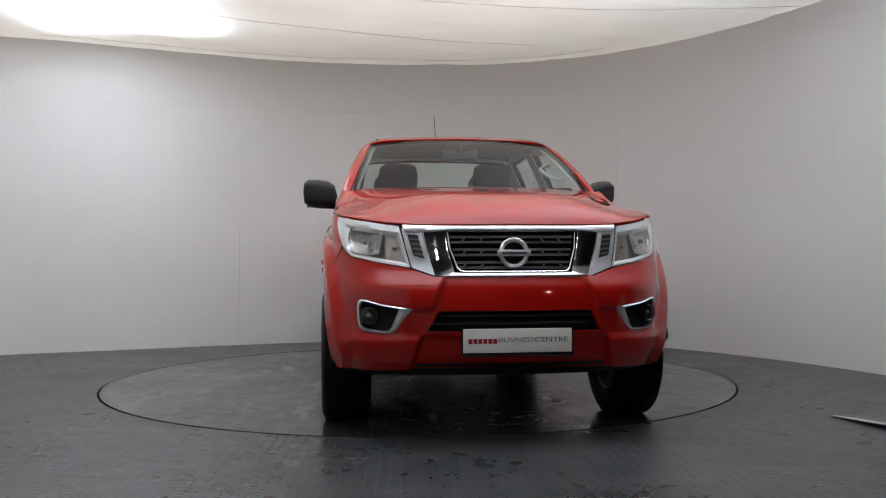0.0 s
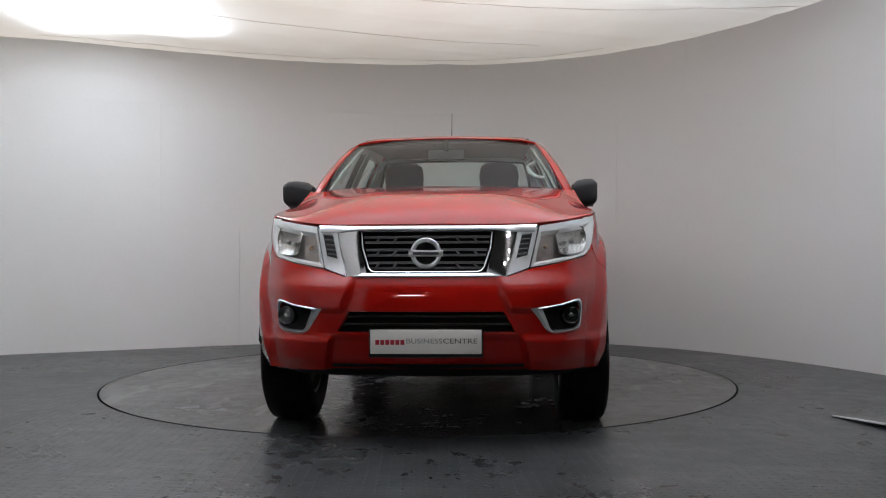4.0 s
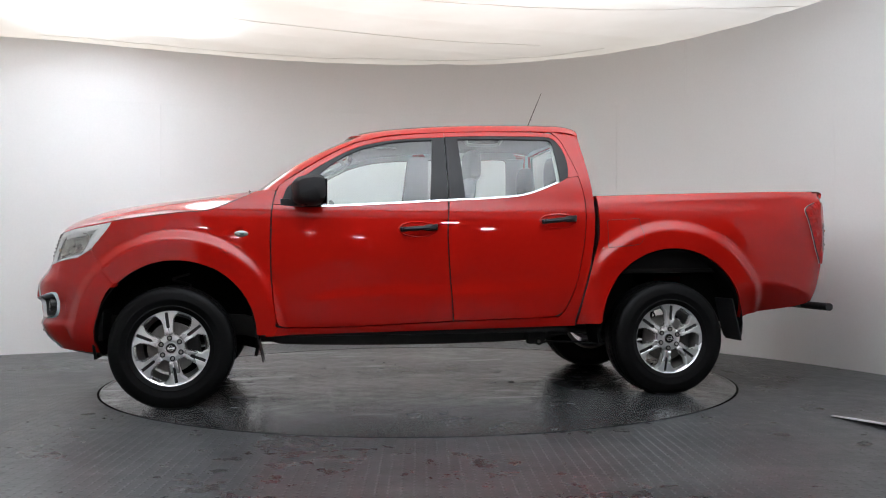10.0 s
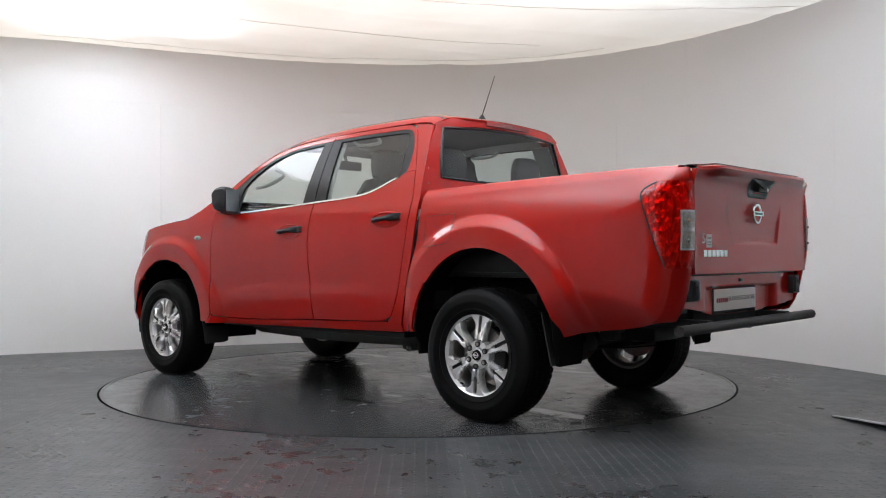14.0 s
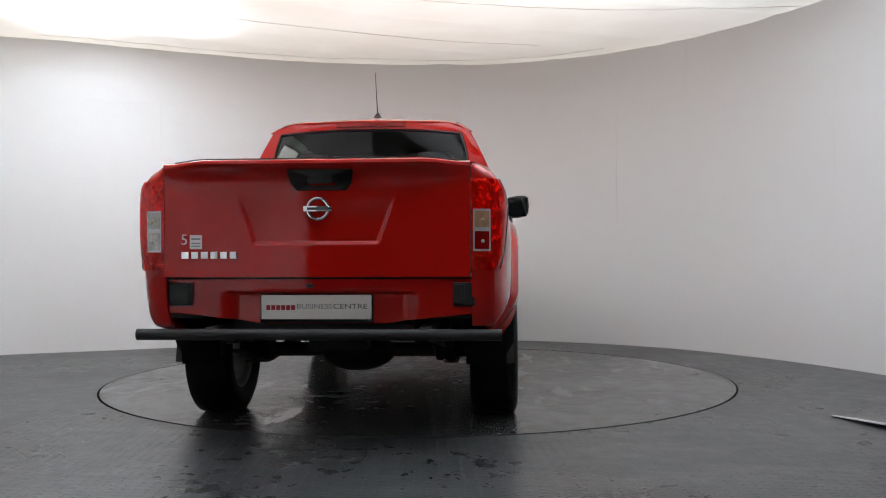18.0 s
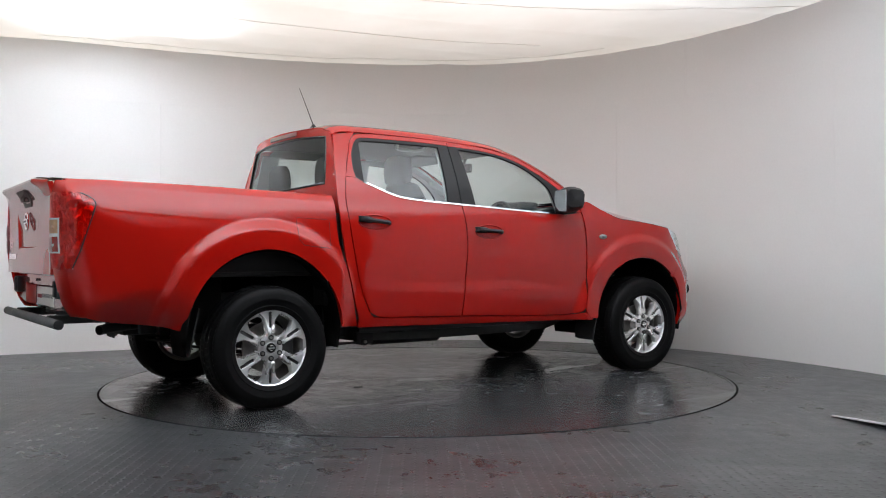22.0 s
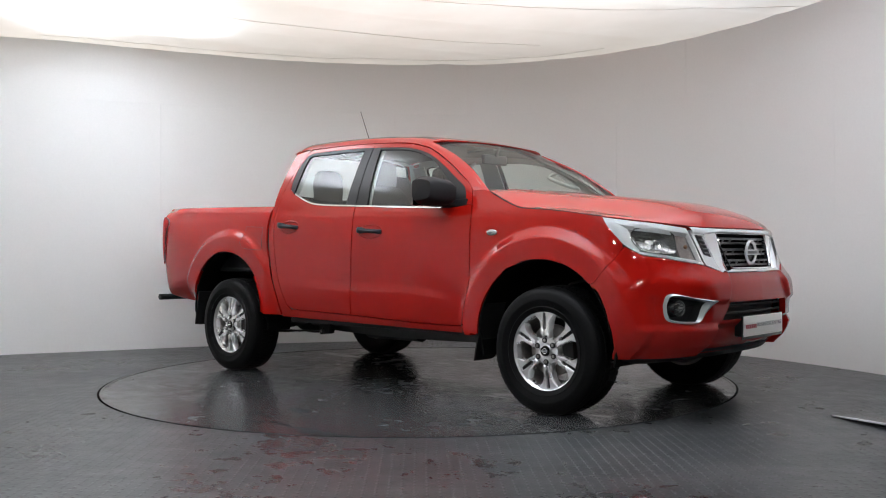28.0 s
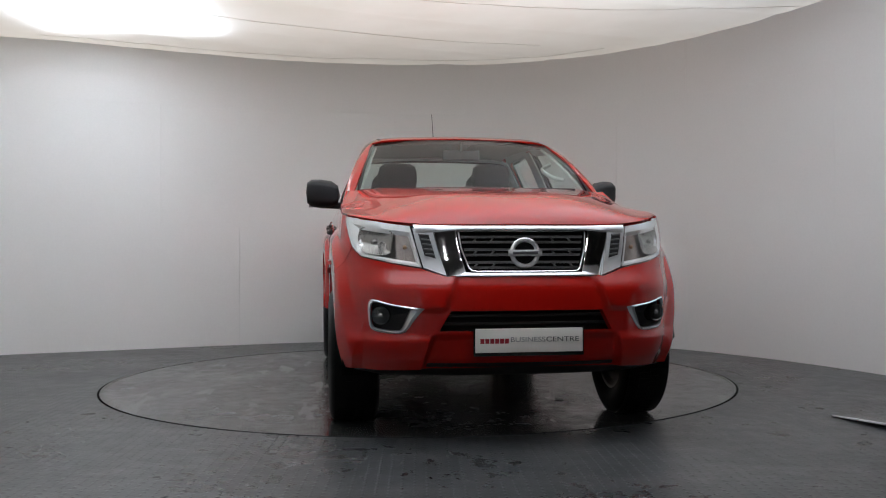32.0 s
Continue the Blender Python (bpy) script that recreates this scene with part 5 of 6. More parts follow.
# --- tail lamps, tailgate, rear panel ---
for s in (1, -1):
    def tail_row(z):
        xf = float(np.interp(z, [0.85, 0.95, 1.05, 1.15, 1.205, 1.235, 1.268], [-2.688, -2.648, -2.618, -2.586, -2.568, -2.585, -2.66]))
        b = float(np.interp(z, [0.845, 0.90, 1.0, 1.12, 1.22, 1.268], [0.004, 0.012, 0.016, 0.016, 0.010, 0.002]))
        xr = tail(z)
        row = [(xr - 0.008 - b * 0.2, 0.7135, z), (xr + 0.002 - b * 0.7, 0.745, z), (xr + 0.012 - b * 0.7, 0.775, z), (xr + 0.032 - b * 0.4, 0.802 + b * 0.2, z)]
        for f in (0.3, 0.65, 1.0):
            x = xr + 0.032 + (xf - xr - 0.032) * f
            row.append((x, side_y(x, z) + 0.011 + b * 0.9 * math.sin(math.pi * min(f + 0.15, 1)), z))
        return row

    def lamp_piece(za, zb, ya, yb, out, n=10):
        rows = []
        for z in np.linspace(za, zb, 10):
            r = resample(tail_row(z), 90)
            k = np.argmax(r[:, 1] > yb + 0.004) or 60
            rows.append([(np.interp(y, r[:k, 1], r[:k, 0]) - out, y, z) for y in np.linspace(ya, yb, n)])
        return np.array(rows)
    zs = [0.848, 0.87, 0.91, 0.95, 1.0, 1.05, 1.10, 1.15, 1.19, 1.22, 1.245, 1.266]
    g = loft([tail_row(z) for z in zs], 30, 34)
    tl = part("tail_lamp", sheet(bmesh.new(), g if s > 0 else mirrored(g), 0, 0.003, flip=s > 0), M["redlens"], truck, "large wrap-round red tail lamp")
    edge = [tail_row(z)[-1] for z in np.linspace(0.855, 1.262, 24)]
    bm = tube(bmesh.new(), [(x, s * y, z) for x, y, z in edge], 0.0035, 6)
    part("lamp_seal", bm, M["shell"], tl, "dark seal round the lamp")
    side = np.clip((np.arange(30) - 8) / 8, 0, 1)[:, None]
    deep = g + np.stack([0 * side + 0.005, -0.007 * side, 0 * side], -1)
    part("lamp_bowl", sheet(bmesh.new(), deep if s > 0 else mirrored(deep), flip=s > 0), M["facets"], tl, "faceted bright bowl behind the red lens")
    tl.visible_shadow = False
    wf = lamp_piece(0.934, 1.126, 0.724, 0.802, 0.003)
    part("lamp_window_frame", sheet(bmesh.new(), wf if s > 0 else mirrored(wf), 0, 0.006, flip=s < 0), M["satin"], tl, "silver-grey window frame in the lamp")
    for nm, za, zb, ya, yb, mat, bulb, lab in (
            ("indicator_lens", 1.042, 1.116, 0.731, 0.796, M["amber"] if s < 0 else M["clearlens"], M["amber"], "amber indicator lens" if s < 0 else "clear indicator lens"),
            ("reversing_lens", 0.943, 1.024, 0.731, 0.796, M["clearlens"] if s > 0 else M["deepred"], M["lampgrey"], "clear reversing lens" if s > 0 else "dark red fog lens")):
        q = lamp_piece(za, zb, ya, yb, 0.0055)
        # a shallow bowl within the lens
        for a in range(10):
            for c in range(10):
                d = max(abs(a - 4.5), abs(c - 4.5)) / 4.5
                q[a, c, 0] += 0.002 * (1 - d ** 4) if bulb else 0
        ln = part(nm, sheet(bmesh.new(), q if s > 0 else mirrored(q), 0, 0.004, flip=s < 0), mat, tl, lab)
        if bulb:
            c = q[4, 5]
            bm = bmesh.new()
            bmesh.ops.create_uvsphere(bm, u_segments=14, v_segments=8, radius=0.009, matrix=Matrix.Translation((c[0] + 0.003, s * c[1], c[2])))
            part("lamp_bulb", bm, bulb, tl)

GX = soft_curve([0.80, 0.90, 1.0, 1.1, 1.18, 1.23, 1.27, 1.30, 1.322, 1.335], [-2.778, -2.775, -2.7715, -2.768, -2.766, -2.768, -2.778, -2.799, -2.826, -2.838])


def gate_x(y, z):
    w = 1 - 0.75 * sstep(0.50, 0.72, abs(y))
    x = -2.770 + (GX(z) + 2.770) * w
    k = 0.33 - 0.35 * (1.12 - z)
    dent = 0.014 * (1 - sstep(k, k + 0.016, abs(y))) * sstep(0.965, 0.983, z) * (1 - sstep(1.07, 1.20, z))
    return x + dent


bm = bmesh.new()
g = [[(gate_x(y, z), y, z - 0.012 * sstep(0.5, 0.69, abs(y)) * sstep(1.2, 1.33, z)) for z in np.r_[np.linspace(0.818, 1.26, 76), np.linspace(1.27, 1.336, 10)]] for y in np.linspace(-0.710, 0.710, 180)]
g = np.array(g)
top = g[:, -1]
cap = np.stack([top, top + np.array([0.004, 0, 0.014]), top + np.array([0.03, 0, 0.023]), top + np.array([0.09, 0, 0.022])], 1)
sheet(bm, g, 0, 0.03, flip=True)
sheet(bm, cap, 0, 0.0, flip=True)
bmesh.ops.remove_doubles(bm, verts=bm.verts, dist=0.0006)
gate = part("tailgate", bm, M["red"], truck)
bm = bmesh.new()
sheet(bm, np.stack([top[6:-6] + np.array([0.034, 0, 0.0225]), top[6:-6] + np.array([0.04, 0, 0.0242]), top[6:-6] + np.array([0.09, 0, 0.0242]), top[6:-6] + np.array([0.092, 0, 0.01])], 1), 0, 0.004)
part("gate_cap", bm, M["plastic"], gate, "black plastic cap along the tailgate top")
bm = bmesh.new()
q = [(0.128, 1.310), (-0.180, 1.310), (-0.168, 1.250), (-0.145, 1.215), (0.09, 1.215), (0.116, 1.250)]
ring = resample(q + q[:1], 50, False)
c = np.array([-0.026, 1.262])
sheet(bm, [[(gate_x(y, z) - 0.002, y, z), (gate_x(y, z) - 0.006, *(np.array([y, z]) * 0.94 + c * 0.06)), (gate_x(y, z) - 0.003, *(np.array([y, z]) * 0.74 + c * 0.26)), (gate_x(y, z) - 0.0025, *c)] for y, z in ring])
gh = part("gate_handle", bm, M["plastic"], gate, "black recessed tailgate handle")
part("lever", box(bmesh.new(), -2.806, -2.775, -0.085, 0.03, 1.246, 1.275, 0.006), M["plastic"], gate)
bm = bmesh.new()
bmesh.ops.create_cone(bm, cap_ends=True, segments=20, radius1=0.011, radius2=0.010, depth=0.012, matrix=Matrix.Translation((-2.793, -0.10, 1.262)) @ Euler((0, radians(-90), 0)).to_matrix().to_4x4())
part("lock", bm, M["chrome"], gate, "round chrome lock")
bm = bmesh.new()
rg = [[(-2.776 - 0.006 * math.cos(b), -0.012 + (0.048 + 0.008 * math.sin(b)) * math.cos(a), 1.131 + (0.048 + 0.008 * math.sin(b)) * math.sin(a)) for b in np.linspace(0, 2 * math.pi, 9)] for a in np.linspace(0, 2 * math.pi, 37)]
sheet(bm, rg)
box(bm, -2.786, -2.774, -0.012 - 0.066, -0.012 + 0.066, 1.118, 1.144, 0.003)
em = part("emblem", bm, M["chrome"], gate, "chrome ring emblem crossed by a bar")
part("emblem_print", box(bmesh.new(), -2.7868, -2.7855, -0.06, 0.036, 1.125, 1.137, 0.0004), M["ink"], gate, "dark bar of lettering")


def letters(name, text, m, height, material, parent, depth=0.002, label=""):
    cu = bpy.data.curves.new(name, "FONT")
    cu.body, cu.size, cu.extrude = text, height, depth
    cu.align_x, cu.align_y = "LEFT", "BOTTOM"
    tmp = bpy.data.objects.new(name, cu)
    me = bpy.data.meshes.new_from_object(tmp)
    bpy.data.objects.remove(tmp)
    me.materials.clear()
    me.materials.append(material)
    me.transform(m)
    ob = new(name, me)
    ob.parent = parent
    return tagged(ob, label)


REARWARD = Euler((radians(90), 0, radians(-90))).to_matrix().to_4x4()
# badges: model name as plain chrome bars, figure and pale sticker
for k in range(6):
    y = 0.628 - 0.0455 * k
    bm = bmesh.new()
    box(bm, -2.779, -2.768, y - 0.036, y, 0.902, 0.936, 0.003)
    part("name_badge", bm, M["chrome"], gate, "chrome bar of the model badge")
letters("figure", "5", Matrix.Translation((-2.772, 0.634, 0.955)) @ REARWARD, 0.070, M["sticker"], gate, 0.0012, "pale figure 5")
part("badge_sticker", box(bmesh.new(), -2.774, -2.769, 0.532, 0.590, 0.948, 1.014, 0.001), M["sticker"], gate, "pale square sticker")
for z, h in ((0.995, 0.004), (0.975, 0.003), (0.962, 0.003)):
    part("sticker_print", box(bmesh.new(), -2.7752, -2.7735, 0.54, 0.582, z - h, z + h), M["inkgrey"], gate, "grey bar of small print")

bm = bmesh.new()
zb = soft_curve([-0.8, -0.70, -0.40, -0.34, -0.2, 0, 0.2, 0.30, 0.36, 0.66, 0.8], [0.64, 0.643, 0.612, 0.600, 0.597, 0.597, 0.597, 0.600, 0.610, 0.648, 0.648])


def panel_x(y, z):
    in_plate = (1 - sstep(0.40, 0.46, abs(y))) * (1 - sstep(0.735, 0.75, z))
    return -2.702 + 0.046 * in_plate


g = [[(panel_x(y, z), y, z) for z in np.linspace(zb(y), 0.806, 22)] for y in np.linspace(-0.715, 0.715, 70)]
sheet(bm, g, 0, 0.03, flip=True)
rear_panel = part("rear_panel", bm, M["red"], truck)
# solid black block paints the dark inside of a hole
part("panel_hole_shade", box(bmesh.new(), -2.7145, -2.70, 0.022, 0.058, 0.768, 0.785, 0.004), M["shell"], rear_panel)
for y0, y1 in ((0.598, 0.704), (-0.728, -0.628)):
    bm = bmesh.new()
    s = 1 if y0 > 0 else -1
    box(bm, -2.735, -2.70, y0, y1, 0.684, 0.790, 0.006)
    box(bm, -2.748, -2.73, *((y0 + 0.006, y0 + 0.055) if s > 0 else (y1 - 0.055, y1 - 0.006)), 0.692, 0.782, 0.006)
    br = part("bumper_bracket", bm, M["plastic"], rear_panel, "black bumper mounting bracket")
    part("bracket_bolt", tube(bmesh.new(), [(-2.745, (y0 + y1) / 2 - 0.02 * s, 0.755), (-2.752, (y0 + y1) / 2 - 0.02 * s, 0.755)], 0.010, 8), M["shell"], rear_panel)
bm = bmesh.new()
tube(bm, [(-2.757, 0.846, 0.552), (-2.757, -0.852, 0.552)], 0.0265, 18)
bar = part("protection_bar", bm, M["plastic"], truck, "black tubular rear protection bar")
for y in (-0.5, 0.5):
    part("bar_stay", box(bmesh.new(), -2.75, -2.35, y - 0.03, y + 0.03, 0.535, 0.585, 0.008), M["shell"], bar)

# number plates: plain carriers with the dealer's words


def plate(x, y0, z0, m, name, face):
    bm = bmesh.new()
    w, h = 0.524, 0.114
    box(bm, -0.006, 0, -w / 2, w / 2, 0, h, 0.004)
    bm.transform(m)
    p = part(name, bm, M["plate"], truck, "white dealer plate with dark words")
    bm = bmesh.new()
    box(bm, -0.014, -0.0062, -w / 2 - 0.008, w / 2 + 0.008, -0.018, h + 0.004, 0.004)
    bm.transform(m)
    part("plate_holder", bm, M["gloss"], p)
    to = m @ Euler((radians(90), 0, radians(90))).to_matrix().to_4x4()
    # the maker's name becomes six red bars; the other words are set in letters
    for k in range(6):
        bm = bmesh.new()
        y = -0.238 + 0.0237 * k
        box(bm, 0.0004, 0.0012, y, y + 0.019, 0.043, 0.066)
        bm.transform(m)
        part("plate_bar", bm, M["inkred"], p, "red bar of the maker's name")
    for text, y, span, ink in (("BUSINESS", -0.094, 0.168, M["inkgrey"]), ("CENTRE", 0.080, 0.160, M["ink"])):
        ob = letters("plate_word", text, Matrix.Identity(4), 0.033, ink, p, 0.0004, "words in dark capitals")
        xs = [v.co.x for v in ob.data.vertices]
        k = span / (max(xs) - min(xs))
        ob.data.transform(to @ Matrix.Translation((y, 0.043, 0.0012)) @ Matrix.Diagonal((k, 1, 1, 1)))


plate(0, 0, 0, Matrix.Translation((2.468, 0.003, 0.452)), "front_plate", 1)
plate(0, 0, 0, Matrix.Translation((-2.668, 0.020, 0.617)) @ Matrix.Rotation(math.pi, 4, "Z"), "rear_plate", -1)
bm = bmesh.new()
box(bm, 2.405, 2.456, -0.25, 0.25, 0.45, 0.55, 0.01)
part("plate_mount", bm, M["plastic"], bumper)

# --- wheels ---


def wheel():
    """A road wheel about its own middle, axle along y, outer face towards +y."""
    ob = tagged(new("wheel"), "silver six-spoke alloy wheel with black tyre")
    # tyre
    R, half = 0.372, 0.128
    sec = [(0.226, 0.112), (0.245, 0.122), (0.254, 0.1265), (0.258, 0.1245), (0.29, 0.132), (0.296, 0.134), (0.302, 0.132), (0.325, 0.130), (0.352, 0.118), (0.366, 0.100), (0.3705, 0.07), (R, 0.03), (R, -0.03), (0.3705, -0.07), (0.366, -0.10), (0.352, -0.118), (0.325, -0.13), (0.29, -0.132), (0.245, -0.122), (0.226, -0.112)]
    n = 72
    bm = bmesh.new()
    sheet(bm, [[(r * math.cos(a), y, r * math.sin(a)) for r, y in sec] for a in np.linspace(0, 2 * math.pi, n + 1)])
    bmesh.ops.remove_doubles(bm, verts=bm.verts, dist=0.0004)
    tyre = part("tyre", bm, M["rubber"], ob, "black all-terrain tyre")
    # tread blocks round the shoulder and the crown
    bm = bmesh.new()
    for k in range(64):
        a = 2 * math.pi * k / 64
        for y0, y1, da in ((-0.108, -0.062, 0.0), (-0.052, -0.006, 0.5), (0.006, 0.052, 0.0), (0.062, 0.108, 0.5)):
            t = a + da * 2 * math.pi / 64
            w = 0.034
            r0, r1 = 0.362, 0.3755 - (0.008 if abs(y0 + y1) > 0.15 else 0)
            vs = [bm.verts.new((r * math.cos(t + d), y, r * math.sin(t + d))) for r, d, y in
                  ((r1, -w, y0), (r1, w, y0), (r1 - (0.004 if abs(y1) > 0.1 else 0), w, y1), (r1 - (0.004 if abs(y1) > 0.1 else 0), -w, y1), (r0, -w, y0), (r0, w, y0), (r0, w, y1), (r0, -w, y1))]
            for f in ((0, 1, 2, 3), (0, 4, 5, 1), (1, 5, 6, 2), (2, 6, 7, 3), (3, 7, 4, 0)):
                bm.faces.new([vs[i] for i in f])
    part("tread", bm, M["rubber"], ob)
    # rim barrel and flange
    bm = bmesh.new()
    sec = [(0.226, 0.108), (0.238, 0.118), (0.241, 0.112), (0.230, 0.100), (0.216, 0.092), (0.208, 0.06), (0.190, 0.02), (0.188, -0.08), (0.21, -0.105), (0.226, -0.108)]
    sheet(bm, [[(r * math.cos(a), y, r * math.sin(a)) for r, y in sec] for a in np.linspace(0, 2 * math.pi, 61)])
    bmesh.ops.remove_doubles(bm, verts=bm.verts, dist=0.0004)
    # inner barrel takes a darker metal: shade between the spokes put into colour
    for f in bm.faces:
        c = f.calc_center_median()
        f.material_index = 1 if math.hypot(c.x, c.z) < 0.206 or c.y < 0.03 else 0
    rim = part("rim", bm, [M["alloy"], M["steel"]], ob, "silver alloy rim")
    # six split spokes
    for k in range(6):
        a = math.pi / 2 + k * math.pi / 3
        m = Matrix.Rotation(-a + math.pi / 2, 4, "Y")
        bm = bmesh.new()
        for s in (-1, 1):
            rows = []
            for z, x0, x1, y, ch in ((0.052, 0.001, 0.022, 0.098, 0.004), (0.080, 0.001, 0.025, 0.099, 0.005), (0.088, 0.001, 0.027, 0.107, 0.005), (0.118, 0.001, 0.028, 0.1085, 0.006), (0.126, 0.0095, 0.030, 0.103, 0.006),
                                 (0.150, 0.0098, 0.033, 0.101, 0.007), (0.172, 0.010, 0.038, 0.099, 0.008), (0.186, 0.010, 0.051, 0.0975, 0.010), (0.202, 0.010, 0.071, 0.0965, 0.011), (0.214, 0.0095, 0.085, 0.096, 0.012), (0.218, 0.001, 0.089, 0.096, 0.012), (0.229, 0.001, 0.098, 0.0955, 0.012)):
                rows.append([(s * x0, y - 0.030, z), (s * x0, y - 0.002, z), (s * (x0 + 0.002), y, z), (s * (x1 - ch), y, z), (s * x1, y - 0.011, z), (s * (x1 + 0.002), y - 0.05, z)])
            sheet(bm, rows, 0, 0)
        # web that closes the inner half of the split
        box(bm, -0.012, 0.012, 0.062, 0.076, 0.09, 0.225, 0.002)
        bm.transform(m)
        part("spoke", bm, M["alloy"], ob)
        # black bar on the slot's alloy floor paints the shade within it
        bm = box(bmesh.new(), -0.0095, 0.0095, 0.074, 0.084, 0.120, 0.220, 0.002)
        bm.transform(m)
        part("groove_shade", bm, M["shell"], ob)
    bm = bmesh.new()
    hub = [(0.0, 0.104), (0.034, 0.104), (0.037, 0.100), (0.040, 0.102), (0.060, 0.101), (0.078, 0.094), (0.082, 0.070), (0.085, 0.04)]
    sheet(bm, [[(r * math.cos(a), y, r * math.sin(a)) for r, y in hub] for a in np.linspace(0, 2 * math.pi, 49)])
    bmesh.ops.remove_doubles(bm, verts=bm.verts, dist=0.0004)
    part("hub", bm, M["alloy"], ob)
    bm = bmesh.new()
    bmesh.ops.create_cone(bm, cap_ends=True, segments=32, radius1=0.031, radius2=0.028, depth=0.010, matrix=Matrix.Translation((0, 0.107, 0)) @ Euler((radians(-90), 0, 0)).to_matrix().to_4x4())
    cap = part("centre_cap", bm, M["gloss"], ob, "black centre cap with a ring")
    bm = bmesh.new()
    sheet(bm, [[((0.015 + 0.0022 * math.sin(b)) * math.cos(a), 0.1125 + 0.0015 * math.cos(b), (0.015 + 0.0022 * math.sin(b)) * math.sin(a)) for b in np.linspace(0, 2 * math.pi, 7)] for a in np.linspace(0, 2 * math.pi, 25)])
    box(bm, -0.021, 0.021, 0.1115, 0.1145, -0.004, 0.004)
    part("cap_ring", bm, M["chrome"], ob)
    for k in range(6):
        a = math.pi / 2 + k * math.pi / 3
        m = Matrix.Translation((0.062 * math.cos(a), 0.1035, 0.062 * math.sin(a))) @ Euler((radians(-90), 0, 0)).to_matrix().to_4x4()
        bm = bmesh.new()
        bmesh.ops.create_cone(bm, cap_ends=True, segments=6, radius1=0.0105, radius2=0.0095, depth=0.014, matrix=m)
        part("wheel_nut", bm, M["steel"], ob)
        # flush black disc stands for the shade of the well round each nut
        bm = bmesh.new()
        bmesh.ops.create_cone(bm, cap_ends=True, segments=16, radius1=0.016, radius2=0.016, depth=0.008, matrix=m @ Matrix.Translation((0, 0, 0.0005)))
        part("nut_well_shade", bm, M["shell"], ob)
    bm = bmesh.new()
    for r, y0, y1 in ((0.150, 0.012, 0.036), (0.075, 0.0, 0.06)):
        bmesh.ops.create_cone(bm, cap_ends=True, segments=40, radius1=r, radius2=r, depth=y1 - y0, matrix=Matrix.Translation((0, (y0 + y1) / 2, 0)) @ Euler((radians(90), 0, 0)).to_matrix().to_4x4())
    part("brake_disc", bm, M["steel"], ob, "worn steel brake disc")
    bm = bmesh.new()
    box(bm, -0.165, -0.085, 0.0, 0.062, -0.07, 0.07, 0.014)
    part("brake_caliper", bm, M["shell"], ob)
    part("valve", tube(bmesh.new(), [(0.10, 0.085, -0.178), (0.098, 0.105, -0.172)], 0.005, 8), M["gloss"], ob)
    return ob


TRACK = 0.80
first = wheel()
first.parent = truck
first.matrix_basis = pose(FRONT_AXLE, TRACK, HUB_Z, 0, 8, 0)
for x, y, spin in ((REAR_AXLE, TRACK, -6), (FRONT_AXLE, -TRACK, 4), (REAR_AXLE, -TRACK, 0)):
    w = copy_thing(first, Matrix.Identity(4))
    w.parent = truck
    w.matrix_basis = pose(x, y, HUB_Z, 0, 0, 180 if y < 0 else 0) @ pose(0, 0, 0, 0, spin, 0)

# --- wheel housings, mud flaps ---
for s in (1, -1):
    for cx, cz, r, name in ((1.545, 0.42, 0.485, "front"), (-1.60, 0.46, 0.505, "rear")):
        bm = bmesh.new()
        rows = []
        for a in np.linspace(radians(-14), radians(194), 32):
            x, z = cx + r * math.cos(a), cz + r * math.sin(a)
            y0, e = (0.42, 0.014) if cx > 0 else (0.66, 0.020)
            rows.append([(x, s * y0, z), (x, s * (y0 + 0.08), z), (x, s * 0.78, z), (x, s * 0.872, z), (cx + (r - e) * math.cos(a), s * (0.910 if z > 0.45 else 0.87), cz + (r - e) * math.sin(a))])
        sheet(bm, rows, 0.004, 0)
        inner = [[(cx + q * math.cos(a), s * 0.42, cz + q * math.sin(a)) for q in (0.02, r)] for a in np.linspace(radians(-14), radians(194), 32)]
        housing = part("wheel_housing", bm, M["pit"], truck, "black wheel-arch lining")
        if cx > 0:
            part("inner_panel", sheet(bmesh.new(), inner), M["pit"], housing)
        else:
            # near-black plates added to darken the open space behind the rear wheel
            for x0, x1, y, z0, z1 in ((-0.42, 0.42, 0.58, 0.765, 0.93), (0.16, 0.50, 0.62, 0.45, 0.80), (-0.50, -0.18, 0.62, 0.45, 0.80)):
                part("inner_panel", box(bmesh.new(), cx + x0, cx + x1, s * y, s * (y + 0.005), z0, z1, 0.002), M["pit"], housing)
    for x, lean, y0, y1, z0, z1 in ((1.105, -0.075, 0.69, 0.905, 0.27, 0.62), (-2.02, -0.06, 0.66, 0.915, 0.345, 0.62)):
        bm = bmesh.new()
        g = [[(x + lean * (1 - (z - z0) / (z1 - z0)), s * y, z) for z in np.linspace(z0, z1, 6)] for y in np.linspace(y0, y1, 5)]
        g[0][0] = (g[0][0][0], g[0][0][1] + s * 0.015, g[0][0][2] + 0.01)
        sheet(bm, g, 0.008, 0, flip=s > 0)
        part("mud_flap", bm, M["plastic"], truck, "black rubber mud flap")

